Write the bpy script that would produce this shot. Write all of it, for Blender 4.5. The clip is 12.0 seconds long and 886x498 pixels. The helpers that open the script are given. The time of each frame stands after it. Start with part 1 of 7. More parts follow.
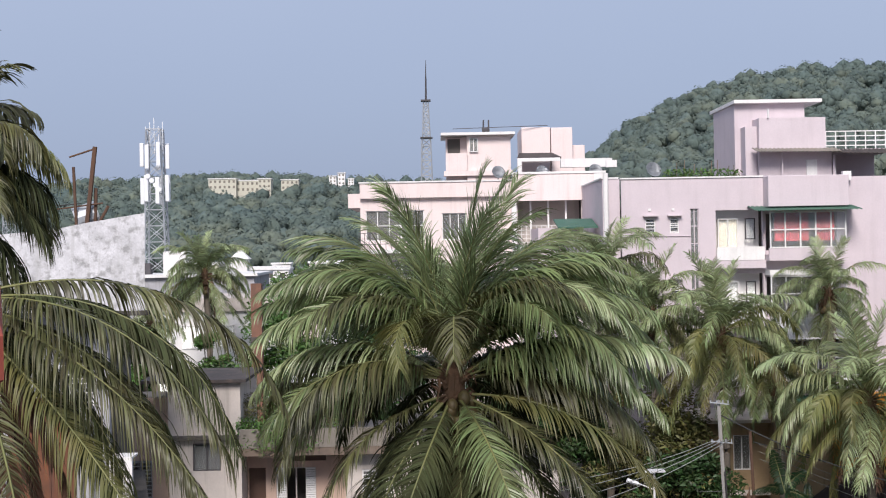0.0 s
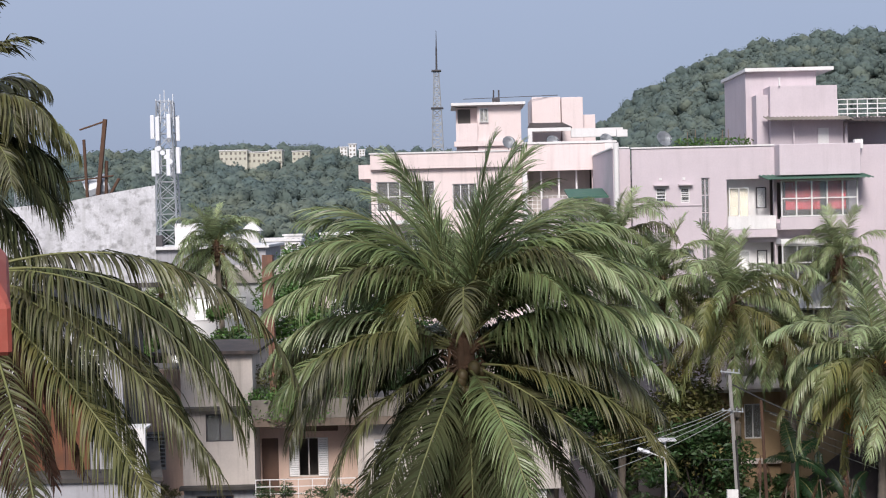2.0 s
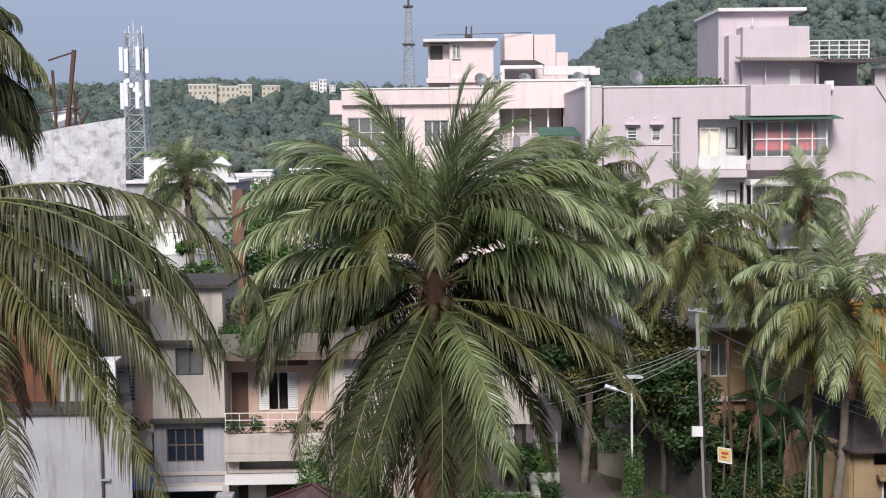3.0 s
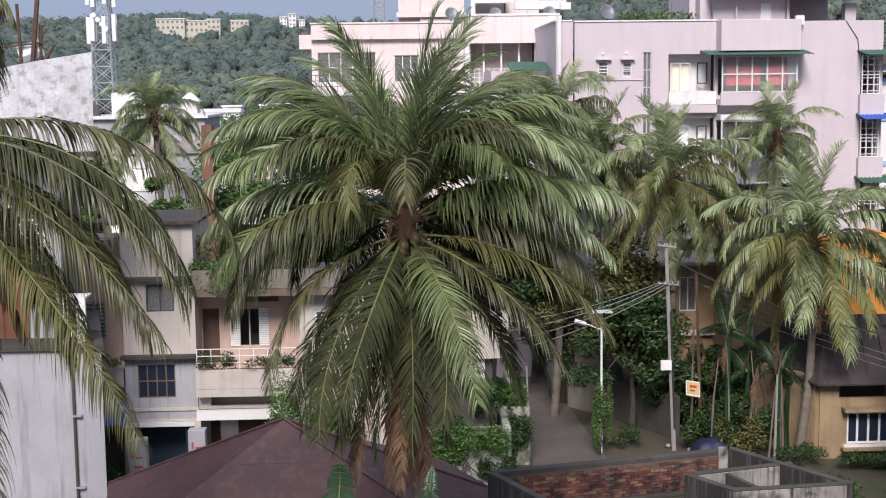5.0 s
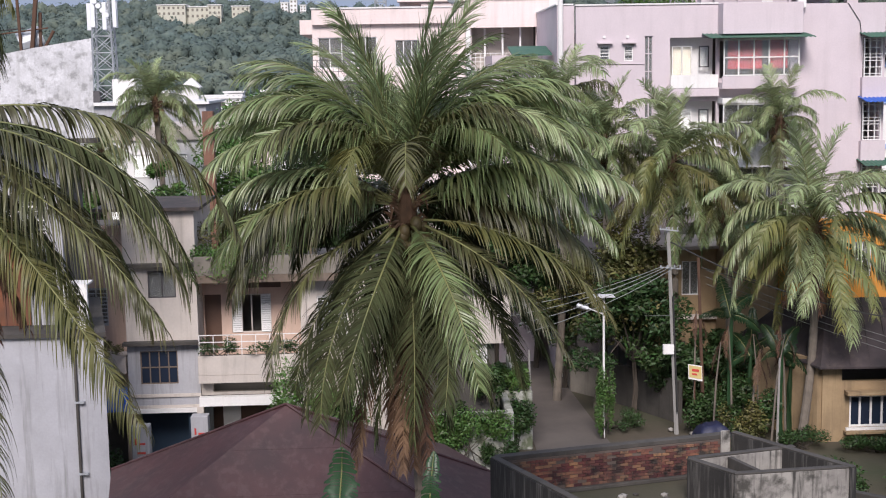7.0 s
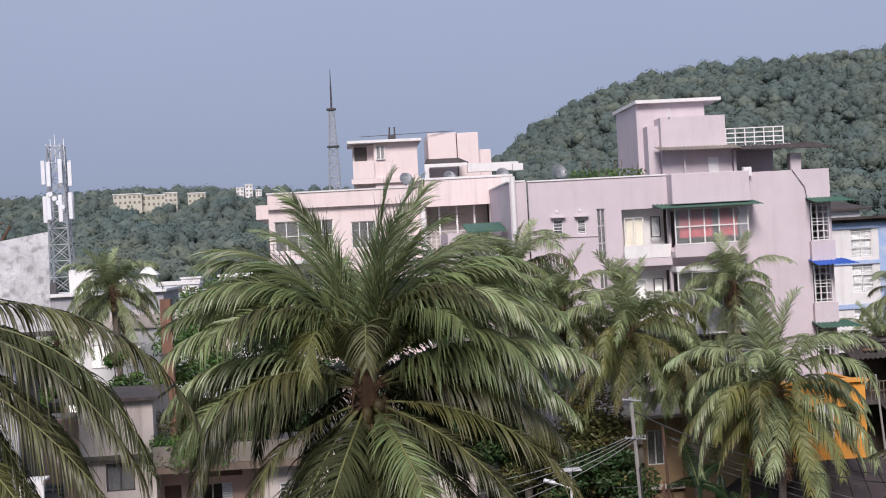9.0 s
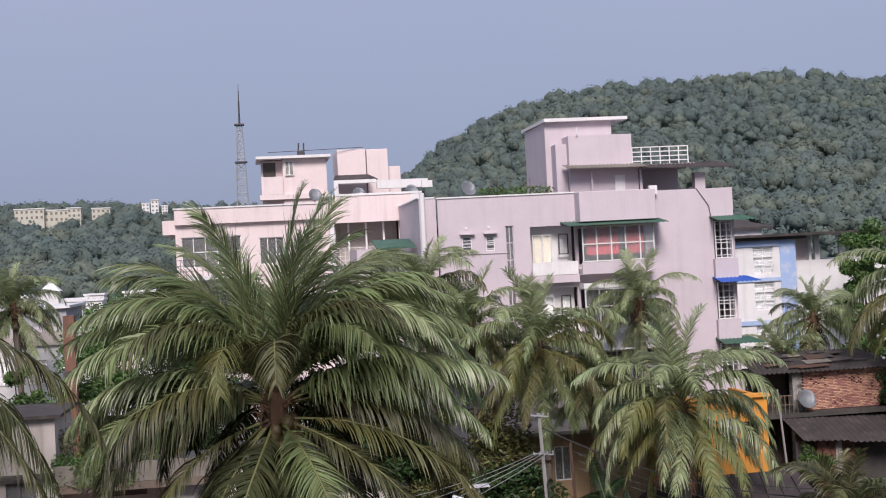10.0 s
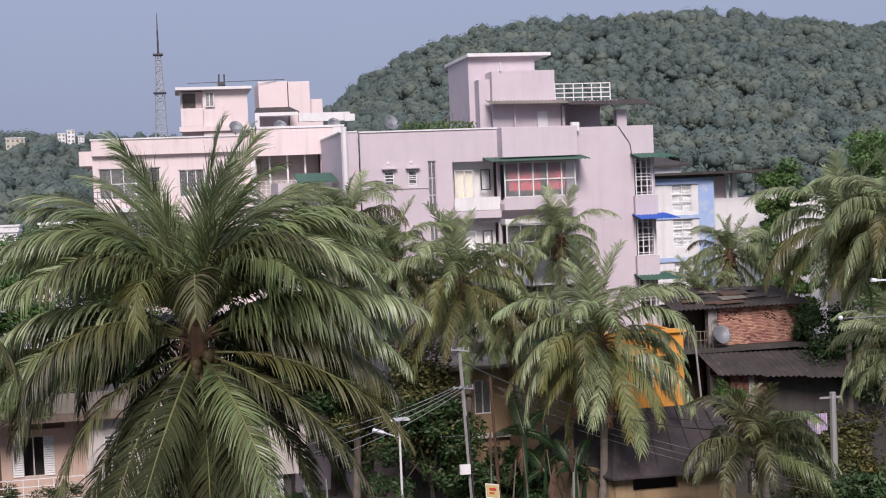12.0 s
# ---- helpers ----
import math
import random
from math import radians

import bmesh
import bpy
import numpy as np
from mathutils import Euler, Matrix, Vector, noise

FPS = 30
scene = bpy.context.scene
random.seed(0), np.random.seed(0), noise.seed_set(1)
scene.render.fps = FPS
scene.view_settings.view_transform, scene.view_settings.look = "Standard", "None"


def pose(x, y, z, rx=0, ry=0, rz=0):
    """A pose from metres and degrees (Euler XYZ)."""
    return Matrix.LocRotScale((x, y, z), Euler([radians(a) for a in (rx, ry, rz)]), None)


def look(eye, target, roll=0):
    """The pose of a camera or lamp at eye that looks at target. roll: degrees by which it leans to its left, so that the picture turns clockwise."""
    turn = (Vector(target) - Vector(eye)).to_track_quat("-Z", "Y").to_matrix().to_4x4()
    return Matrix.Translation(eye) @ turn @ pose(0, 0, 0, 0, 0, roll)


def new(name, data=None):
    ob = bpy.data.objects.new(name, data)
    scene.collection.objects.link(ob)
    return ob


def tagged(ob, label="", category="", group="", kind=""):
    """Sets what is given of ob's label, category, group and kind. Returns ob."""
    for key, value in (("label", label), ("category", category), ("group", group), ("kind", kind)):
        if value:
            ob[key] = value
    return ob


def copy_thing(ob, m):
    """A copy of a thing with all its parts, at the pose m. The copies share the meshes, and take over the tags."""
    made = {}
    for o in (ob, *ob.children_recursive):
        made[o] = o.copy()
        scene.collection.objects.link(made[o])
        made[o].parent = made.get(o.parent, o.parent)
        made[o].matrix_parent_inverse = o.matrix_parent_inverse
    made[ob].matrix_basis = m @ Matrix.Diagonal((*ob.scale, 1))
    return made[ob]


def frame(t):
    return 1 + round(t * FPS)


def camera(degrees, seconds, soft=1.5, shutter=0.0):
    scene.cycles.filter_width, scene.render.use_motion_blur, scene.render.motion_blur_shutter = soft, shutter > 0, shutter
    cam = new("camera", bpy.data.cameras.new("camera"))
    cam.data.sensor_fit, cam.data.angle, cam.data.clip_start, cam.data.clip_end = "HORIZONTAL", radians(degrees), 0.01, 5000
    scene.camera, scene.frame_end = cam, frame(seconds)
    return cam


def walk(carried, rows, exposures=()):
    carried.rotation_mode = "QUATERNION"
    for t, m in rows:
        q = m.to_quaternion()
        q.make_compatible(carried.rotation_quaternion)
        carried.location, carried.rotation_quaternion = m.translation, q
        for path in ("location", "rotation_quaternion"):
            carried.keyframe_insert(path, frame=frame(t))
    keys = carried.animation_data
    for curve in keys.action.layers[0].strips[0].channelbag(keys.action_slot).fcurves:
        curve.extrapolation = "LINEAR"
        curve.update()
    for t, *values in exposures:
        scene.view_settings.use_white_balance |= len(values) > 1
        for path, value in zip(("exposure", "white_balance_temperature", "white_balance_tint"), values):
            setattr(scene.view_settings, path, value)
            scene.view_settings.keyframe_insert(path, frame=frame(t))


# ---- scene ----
cam = camera(37.44, 12.0, soft=1.1)
EYE = 15.5
# seconds, heading (clockwise from +Y), pitch, lean, and the small sway of the hand
ROWS = ((0.0, 0.349, -0.187, -1.079, -0.017, 0.055, 0.022),
        (0.5, -1.134, -0.830, -1.514, -0.040, 0.067, 0.026),
        (1.0, -2.343, -0.931, -1.823, -0.029, 0.056, 0.022),
        (1.5, -2.623, -1.161, -1.654, 0.029, 0.013, 0.003),
        (2.0, -0.185, -1.463, -1.384, 0.026, 0.015, 0.022),
        (2.5, -0.000, -1.683, -1.273, 0.013, -0.023, -0.002),
        (3.0, 1.098, -4.222, -0.692, -0.023, -0.041, -0.014),
        (3.5, 1.488, -5.659, -0.659, -0.028, -0.049, -0.012),
        (5.3, 2.380, -7.290, -0.700, 0.000, -0.055, -0.035),
        (5.5, 2.361, -7.494, -0.711, -0.002, -0.057, -0.038),
        (6.0, 2.297, -7.903, -0.709, 0.018, -0.064, -0.041),
        (6.5, 2.296, -7.925, -0.714, 0.015, -0.049, -0.050),
        (7.0, 2.211, -7.683, -0.989, 0.029, -0.014, -0.040),
        (7.5, 2.144, -6.177, -1.643, 0.044, 0.043, -0.000),
        (7.7, 2.184, -4.091, -1.821, 0.047, 0.063, 0.011),
        (9.3, 4.914, 0.131, -3.222, 0.016, -0.046, 0.028),
        (9.5, 5.452, 0.293, -3.199, 0.025, -0.055, 0.025),
        (10.0, 8.298, 0.502, -2.935, -0.015, -0.011, 0.005),
        (10.5, 10.046, 0.442, -2.626, -0.042, 0.010, 0.012),
        (11.0, 10.297, 0.277, -2.388, -0.026, 0.014, -0.000),
        (11.5, 10.580, -1.158, -2.342, -0.013, 0.028, 0.017),
        (12.0, 11.603, -2.509, -2.357, -0.028, 0.050, 0.004))


def held(heading, pitch, lean, x, y, z):
    h, p = radians(heading), radians(pitch)
    eye = Vector((x, y, EYE + z))
    ahead = Vector((math.sin(h) * math.cos(p), math.cos(h) * math.cos(p), math.sin(p)))
    return look(eye, eye + ahead * 10, lean)


walk(cam, [(r[0], held(*r[1:])) for r in ROWS],
     exposures=((0.0, 0.12, 6500, 10), (1.5, 0.05, 6500, 10), (2.5, 0.04, 6500, 10), (3.5, 0.08, 6500, 10), (5.5, 0.13, 6450, 12), (7.0, 0.11, 6450, 12), (9.5, -0.12, 6500, 15), (12.0, -0.10, 6500, 17)))

# ---- light ----
SUN_HEADING, SUN_HEIGHT = 188, 40
world = bpy.data.worlds.new("world")
scene.world = world
world.use_nodes = True
wn, wl = world.node_tree.nodes, world.node_tree.links
sky = wn.new("ShaderNodeTexSky")
sky.sky_type, sky.sun_disc = "NISHITA", False
sky.sun_elevation, sky.sun_rotation = radians(SUN_HEIGHT), radians(SUN_HEADING)
sky.air_density, sky.dust_density, sky.ozone_density = 1.0, 2.5, 2.0
veil = wn.new("ShaderNodeMixRGB")  # thin rain cloud over the whole sky
veil.inputs[0].default_value = 0.86
way = wn.new("ShaderNodeTexCoord")
split = wn.new("ShaderNodeSeparateXYZ")
climb = wn.new("ShaderNodeMapRange")
climb.inputs[1].default_value, climb.inputs[2].default_value = -0.02, 0.26
cloud = wn.new("ShaderNodeMixRGB")  # darker rain cloud low down, paler overhead
cloud.inputs[1].default_value, cloud.inputs[2].default_value = (2.75, 3.35, 5.0, 1), (4.3, 4.95, 6.6, 1)
drift = wn.new("ShaderNodeTexNoise")
drift.inputs["Scale"].default_value, drift.inputs["Detail"].default_value = 2.2, 4
bank = wn.new("ShaderNodeMath")
bank.operation = "MULTIPLY_ADD"
bank.inputs[1].default_value = 0.35
wl.new(way.outputs["Generated"], split.inputs[0])
wl.new(way.outputs["Generated"], drift.inputs["Vector"])
wl.new(split.outputs[2], climb.inputs[0])
wl.new(drift.outputs[0], bank.inputs[0])
wl.new(climb.outputs[0], bank.inputs[2])
shift = wn.new("ShaderNodeMath")
shift.operation = "SUBTRACT"
shift.use_clamp = True
shift.inputs[1].default_value = 0.17
wl.new(bank.outputs[0], shift.inputs[0])
wl.new(shift.outputs[0], cloud.inputs[0])
wl.new(cloud.outputs[0], veil.inputs[2])
wl.new(sky.outputs[0], veil.inputs[1])
wl.new(veil.outputs[0], wn["Background"].inputs[0])
wn["Background"].inputs[1].default_value = 0.105
sun = new("sun", bpy.data.lights.new("sun", "SUN"))
sun.data.energy, sun.data.angle, sun.data.color = 4.0, radians(22), (1.0, 0.925, 0.89)
hd, ht = radians(SUN_HEADING), radians(SUN_HEIGHT)
sun_from = Vector((math.sin(hd) * math.cos(ht), math.cos(hd) * math.cos(ht), math.sin(ht)))
sun.matrix_world = look(sun_from * 50, (0, 0, 0))


# ---- materials ----
def material(name, colour, rough=0.8, second=None, fine=12.0, coarse=0.6, bump=0.1, grain_mix=0.2, streak=None, metal=0.0,
             spread=0.0, island=False, see_through=0.0, stain=None, amount=0.5, stain_scale=1.9, streak_scale=2.6):
    """A worn surface: two scales of noise between colour and second, optional vertical streaks and stains."""
    m = bpy.data.materials.new(name)
    m.use_nodes = True
    n, l = m.node_tree.nodes, m.node_tree.links
    b = n["Principled BSDF"]
    b.inputs["Roughness"].default_value, b.inputs["Metallic"].default_value = rough, metal
    place = n.new("ShaderNodeTexCoord")
    geo = n.new("ShaderNodeNewGeometry")

    def noisy(scale, detail=5.0, stretch=None):
        t = n.new("ShaderNodeTexNoise")
        t.inputs["Scale"].default_value, t.inputs["Detail"].default_value = scale, detail
        t.inputs["Roughness"].default_value = 0.62
        if stretch:
            mp = n.new("ShaderNodeMapping")
            mp.inputs["Scale"].default_value = stretch
            l.new(geo.outputs["Position"], mp.inputs[0])
            l.new(mp.outputs[0], t.inputs["Vector"])
        else:
            l.new(geo.outputs["Position"], t.inputs["Vector"])
        return t

    def ramp(src, lo, hi):
        r = n.new("ShaderNodeMapRange")
        r.inputs[1].default_value, r.inputs[2].default_value = lo, hi
        l.new(src, r.inputs[0])
        return r.outputs[0]

    def mix(fac, a, c, kind="MIX"):
        x = n.new("ShaderNodeMixRGB")
        x.blend_type = kind
        for k, v in ((0, fac), (1, a), (2, c)):
            if isinstance(v, (int, float)):
                x.inputs[k].default_value = v
            elif isinstance(v, tuple):
                x.inputs[k].default_value = (*v, 1)
            else:
                l.new(v, x.inputs[k])
        return x.outputs[0]

    second = second or tuple(c * 0.72 for c in colour)
    big, small = noisy(coarse), noisy(fine)
    col = mix(ramp(big.outputs[0], 0.35, 0.68), colour, second)
    grain = n.new("ShaderNodeMath")
    grain.operation = "MULTIPLY_ADD"
    grain.inputs[1].default_value, grain.inputs[2].default_value = grain_mix, 1 - grain_mix / 2
    l.new(small.outputs[0], grain.inputs[0])
    col = mix(1.0, col, grain.outputs[0], "MULTIPLY")
    if streak:
        s = noisy(1.0, 4.0, (streak_scale, streak_scale, streak_scale * 0.07))
        f = ramp(s.outputs[0], 0.52, 0.72)
        k = n.new("ShaderNodeMath")
        k.operation = "MULTIPLY"
        k.inputs[1].default_value = amount
        l.new(f, k.inputs[0])
        col = mix(k.outputs[0], col, streak)
    if stain:
        s = noisy(stain_scale, 8.0)
        k = n.new("ShaderNodeMath")
        k.operation = "MULTIPLY"
        k.inputs[1].default_value = amount
        l.new(ramp(s.outputs[0], 0.5, 0.62), k.inputs[0])
        col = mix(k.outputs[0], col, stain)
    if spread:
        if island:
            rnd = geo.outputs["Random Per Island"]
        else:
            rnd = n.new("ShaderNodeObjectInfo").outputs["Random"]
        h = n.new("ShaderNodeHueSaturation")
        v = n.new("ShaderNodeMapRange")
        v.inputs[3].default_value, v.inputs[4].default_value = 1 - spread, 1 + spread
        l.new(rnd, v.inputs[0])
        l.new(v.outputs[0], h.inputs["Value"])
        hue = n.new("ShaderNodeMapRange")
        hue.inputs[3].default_value, hue.inputs[4].default_value = 0.5 - spread * 0.06, 0.5 + spread * 0.06
        l.new(rnd, hue.inputs[0])
        l.new(hue.outputs[0], h.inputs["Hue"])
        l.new(col, h.inputs["Color"])
        col = h.outputs[0]
    l.new(col, b.inputs["Base Color"])
    if bump:
        bp = n.new("ShaderNodeBump")
        bp.inputs["Strength"].default_value, bp.inputs["Distance"].default_value = bump, 0.02 if fine > 2 else 0.9
        l.new(small.outputs[0], bp.inputs["Height"])
        l.new(bp.outputs[0], b.inputs["Normal"])
    if see_through:
        tr = n.new("ShaderNodeBsdfTranslucent")
        l.new(col, tr.inputs[0])
        ms = n.new("ShaderNodeMixShader")
        ms.inputs[0].default_value = see_through
        l.new(b.outputs[0], ms.inputs[1])
        l.new(tr.outputs[0], ms.inputs[2])
        l.new(ms.outputs[0], n["Material Output"].inputs[0])
    return m


M = {}
M["lilac"] = material("lilac_render", (0.60, 0.527, 0.56), 0.85, (0.55, 0.483, 0.515), streak=(0.40, 0.35, 0.365), amount=0.22)
M["pinkwall"] = material("pink_render", (0.78, 0.67, 0.65), 0.85, (0.73, 0.62, 0.60), streak=(0.5, 0.43, 0.41), amount=0.35)
M["cream"] = material("cream_render", (0.56, 0.505, 0.46), 0.88, (0.47, 0.425, 0.39), streak=(0.26, 0.23, 0.20), amount=0.55)
M["peach"] = material("peach_render", (0.58, 0.42, 0.34), 0.88, (0.50, 0.37, 0.30), streak=(0.30, 0.24, 0.2), amount=0.4)
M["white"] = material("white_paint", (0.78, 0.77, 0.76), 0.7, (0.68, 0.67, 0.66), streak=(0.5, 0.48, 0.46), amount=0.35)
M["stained"] = material("weathered_whitewash", (0.66, 0.66, 0.69), 0.92, (0.46, 0.46, 0.48), fine=16, coarse=1.6, grain_mix=0.6, stain=(0.25, 0.25, 0.25), stain_scale=3.0, amount=0.75, bump=0.4, streak=(0.42, 0.42, 0.42), streak_scale=3.5)
M["limewash"] = material("lime_washed_wall", (0.41, 0.41, 0.44), 0.9, (0.33, 0.33, 0.35), streak=(0.20, 0.20, 0.195), streak_scale=3.2, amount=0.8, bump=0.3)
M["concrete"] = material("damp_concrete", (0.085, 0.077, 0.069), 0.92, (0.04, 0.037, 0.034), streak=(0.04, 0.037, 0.034), amount=0.8, bump=0.5)
M["blackmould"] = material("mould_black_cement", (0.034, 0.032, 0.030), 0.92, (0.018, 0.017, 0.016), streak=(0.16, 0.15, 0.14), amount=0.7, bump=0.5, streak_scale=6.0)
M["palewash"] = material("streaked_pale_cement", (0.40, 0.38, 0.35), 0.9, (0.17, 0.158, 0.148), streak=(0.028, 0.026, 0.024), amount=0.95, bump=0.4, streak_scale=9.0, stain=(0.05, 0.047, 0.042), stain_scale=1.3)
M["brownslab"] = material("stained_brown_slab", (0.20, 0.15, 0.11), 0.9, (0.11, 0.085, 0.07), streak=(0.30, 0.25, 0.2), amount=0.4)
# room shade is put into this dark colour for the blocks behind openings
M["interior"] = material("shaded_interior", (0.12, 0.11, 0.10), 0.9, bump=0)
M["brick"] = material("red_brick", (0.20, 0.075, 0.055), 0.9, (0.055, 0.036, 0.032), fine=25, coarse=1.6, spread=0.6, stain=(0.022, 0.020, 0.019), stain_scale=2.4, amount=0.95, bump=0.6)
M["brickjoin"] = material("weathered_brick", (0.50, 0.27, 0.20), 0.9, (0.38, 0.19, 0.145), fine=25, coarse=0.7, spread=0.35, island=True)
M["mortar"] = material("mortar", (0.13, 0.10, 0.085), 0.95, (0.06, 0.05, 0.045))
M["redroof"] = material("rust_red_sheet", (0.086, 0.034, 0.034), 0.55, (0.050, 0.024, 0.025), fine=30, coarse=0.6, stain=(0.13, 0.075, 0.07), stain_scale=3.0, amount=0.4, bump=0.15)
M["redpaint"] = material("red_painted_cement", (0.34, 0.075, 0.05), 0.75, (0.26, 0.06, 0.042), fine=22, coarse=2.0, stain=(0.42, 0.16, 0.12), amount=0.35)
M["pinkpipe"] = material("salmon_paint", (0.78, 0.55, 0.45), 0.6, (0.70, 0.49, 0.40), fine=20)
M["asphalt"] = material("wet_asphalt", (0.125, 0.108, 0.098), 0.75, (0.09, 0.078, 0.072), fine=18, coarse=0.4)
M["earth"] = material("earth_and_weeds", (0.085, 0.067, 0.050), 0.95, (0.042, 0.048, 0.025), fine=4, coarse=0.15, bump=0.6)
# distance haze is mixed into both hill colours: greyer, bluer, with less contrast
M["lawn"] = material("hazed_hill_soil", (0.10, 0.135, 0.115), 0.95, (0.08, 0.11, 0.10), fine=0.3, coarse=0.02)
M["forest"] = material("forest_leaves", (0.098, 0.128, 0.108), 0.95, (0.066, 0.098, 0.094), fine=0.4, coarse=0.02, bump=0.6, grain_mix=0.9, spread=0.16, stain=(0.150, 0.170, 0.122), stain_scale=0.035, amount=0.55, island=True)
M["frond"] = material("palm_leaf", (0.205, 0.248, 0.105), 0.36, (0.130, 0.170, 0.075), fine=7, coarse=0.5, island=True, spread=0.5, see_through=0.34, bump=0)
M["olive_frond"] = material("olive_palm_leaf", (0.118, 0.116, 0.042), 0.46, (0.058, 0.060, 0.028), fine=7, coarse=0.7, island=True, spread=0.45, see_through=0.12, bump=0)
# old lower leaves, with the shade under the crown put into the colour
M["shaded_old_frond"] = material("shaded_old_palm_leaf", (0.060, 0.066, 0.028), 0.7, (0.036, 0.044, 0.020), fine=7, coarse=0.6, island=True, spread=0.4, bump=0)
M["stainslab"] = material("stained_cement_parapet", (0.25, 0.225, 0.19), 0.9, (0.15, 0.135, 0.115), streak=(0.07, 0.065, 0.055), amount=0.7)
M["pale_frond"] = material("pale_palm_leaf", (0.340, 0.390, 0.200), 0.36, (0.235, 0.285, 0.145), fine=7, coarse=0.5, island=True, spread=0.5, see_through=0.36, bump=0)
M["yellow_frond"] = material("yellowing_palm_leaf", (0.20, 0.185, 0.062), 0.5, (0.13, 0.15, 0.055), fine=7, coarse=0.9, spread=0.3, see_through=0.28, bump=0)
M["dry_frond"] = material("dead_palm_leaf", (0.13, 0.068, 0.042), 0.85, (0.07, 0.038, 0.026), fine=9, coarse=1.0, spread=0.3, bump=0)
# hardly any sheen, so the shade in the colour stays dark
M["shaded_old_frond"].node_tree.nodes["Principled BSDF"].inputs["Specular IOR Level"].default_value = 0.12
M["treebark"] = material("dark_tree_bark", (0.065, 0.052, 0.04), 0.95, (0.04, 0.033, 0.027), fine=9, coarse=1.2, bump=0.7)
M["midrib"] = material("palm_midrib", (0.19, 0.19, 0.07), 0.5, (0.13, 0.145, 0.055), bump=0)
M["bark"] = material("grey_palm_bark", (0.19, 0.16, 0.13), 0.95, (0.11, 0.095, 0.08), fine=9, coarse=1.2, bump=0.7)
M["fibre"] = material("brown_palm_fibre", (0.15, 0.085, 0.05), 0.95, (0.08, 0.05, 0.03), fine=14, coarse=2, bump=0.8)
M["coconut"] = material("green_coconut", (0.095, 0.085, 0.032), 0.55, (0.11, 0.07, 0.032))
M["leaf"] = material("dark_green_leaf", (0.045, 0.085, 0.022), 0.55, (0.028, 0.06, 0.018), fine=5, coarse=0.4, spread=0.45, island=True, see_through=0.2, bump=0)
M["bright_leaf"] = material("bright_green_leaf", (0.115, 0.20, 0.05), 0.5, (0.07, 0.14, 0.035), fine=5, coarse=0.5, spread=0.4, island=True, see_through=0.25, bump=0)
M["rust_leaf"] = material("yellow_brown_leaf", (0.15, 0.125, 0.038), 0.6, (0.055, 0.075, 0.022), fine=5, coarse=0.6, spread=0.45, island=True, see_through=0.2, bump=0)
M["banana"] = material("banana_leaf", (0.032, 0.074, 0.030), 0.4, (0.022, 0.055, 0.022), fine=8, coarse=1.2, spread=0.3, see_through=0.3, bump=0.1)
M["steel"] = material("galvanised_steel", (0.42, 0.44, 0.47), 0.5, (0.34, 0.36, 0.38), metal=0.3, bump=0.05)
M["darksteel"] = material("dark_painted_steel", (0.07, 0.065, 0.07), 0.6, (0.045, 0.04, 0.045), bump=0.05)
M["rust"] = material("rusty_iron", (0.12, 0.065, 0.04), 0.9, (0.07, 0.04, 0.03))
M["rustsheet"] = material("rust_orange_sheet", (0.18, 0.065, 0.03), 0.8, (0.11, 0.048, 0.026), fine=14, coarse=1.2, streak=(0.08, 0.04, 0.03), amount=0.7)
M["panel"] = material("white_antenna_plastic", (0.78, 0.80, 0.83), 0.5, (0.7, 0.72, 0.75), bump=0)
M["greenpaint"] = material("green_metal_sheet", (0.045, 0.13, 0.085), 0.6, (0.035, 0.10, 0.07), streak=(0.12, 0.16, 0.13), amount=0.4)
M["bluecloth"] = material("blue_tarpaulin", (0.03, 0.12, 0.50), 0.6, (0.025, 0.09, 0.40))
M["darkblue"] = material("dark_blue_tarpaulin", (0.018, 0.022, 0.06), 0.6, (0.012, 0.014, 0.04))
M["pillarbrick"] = material("brown_brick", (0.23, 0.115, 0.075), 0.9, (0.14, 0.075, 0.055), fine=14, coarse=2.0, grain_mix=0.6, streak=(0.09, 0.06, 0.05), amount=0.6)
M["bluepaint"] = material("blue_wall_paint", (0.30, 0.43, 0.70), 0.8, (0.40, 0.50, 0.70), stain=(0.6, 0.62, 0.66), amount=0.5)
M["blueshutter"] = material("shaded_blue_shutter_paint", (0.022, 0.045, 0.08), 0.6)
M["orange"] = material("orange_wall_paint", (0.72, 0.32, 0.05), 0.8, (0.62, 0.27, 0.05), streak=(0.4, 0.2, 0.06), amount=0.4)
M["ochre"] = material("ochre_wall_paint", (0.36, 0.26, 0.15), 0.85, (0.24, 0.17, 0.10), streak=(0.13, 0.095, 0.06), amount=0.7, bump=0.3)
M["yellowwall"] = material("pale_yellow_wall", (0.55, 0.53, 0.44), 0.85, (0.47, 0.46, 0.39))
M["tin"] = material("old_tin_sheet", (0.064, 0.053, 0.050), 0.85, (0.036, 0.031, 0.030), fine=20, coarse=1.0, streak=(0.15, 0.11, 0.09), amount=0.5)
M["slate"] = material("brown_slate_sheet", (0.052, 0.040, 0.043), 0.92, (0.03, 0.025, 0.027), fine=20, coarse=1.0, streak=(0.085, 0.065, 0.06), amount=0.5, bump=0.3)
M["palesheet"] = material("pale_fibre_sheet", (0.6, 0.6, 0.62), 0.7, (0.5, 0.5, 0.52))
M["wood"] = material("brown_door_wood", (0.11, 0.06, 0.04), 0.6, (0.075, 0.042, 0.03))
M["bamboo"] = material("old_bamboo", (0.22, 0.17, 0.12), 0.85, (0.13, 0.10, 0.075))
M["redcloth"] = material("red_curtain", (0.40, 0.028, 0.04), 0.9, (0.25, 0.02, 0.028))
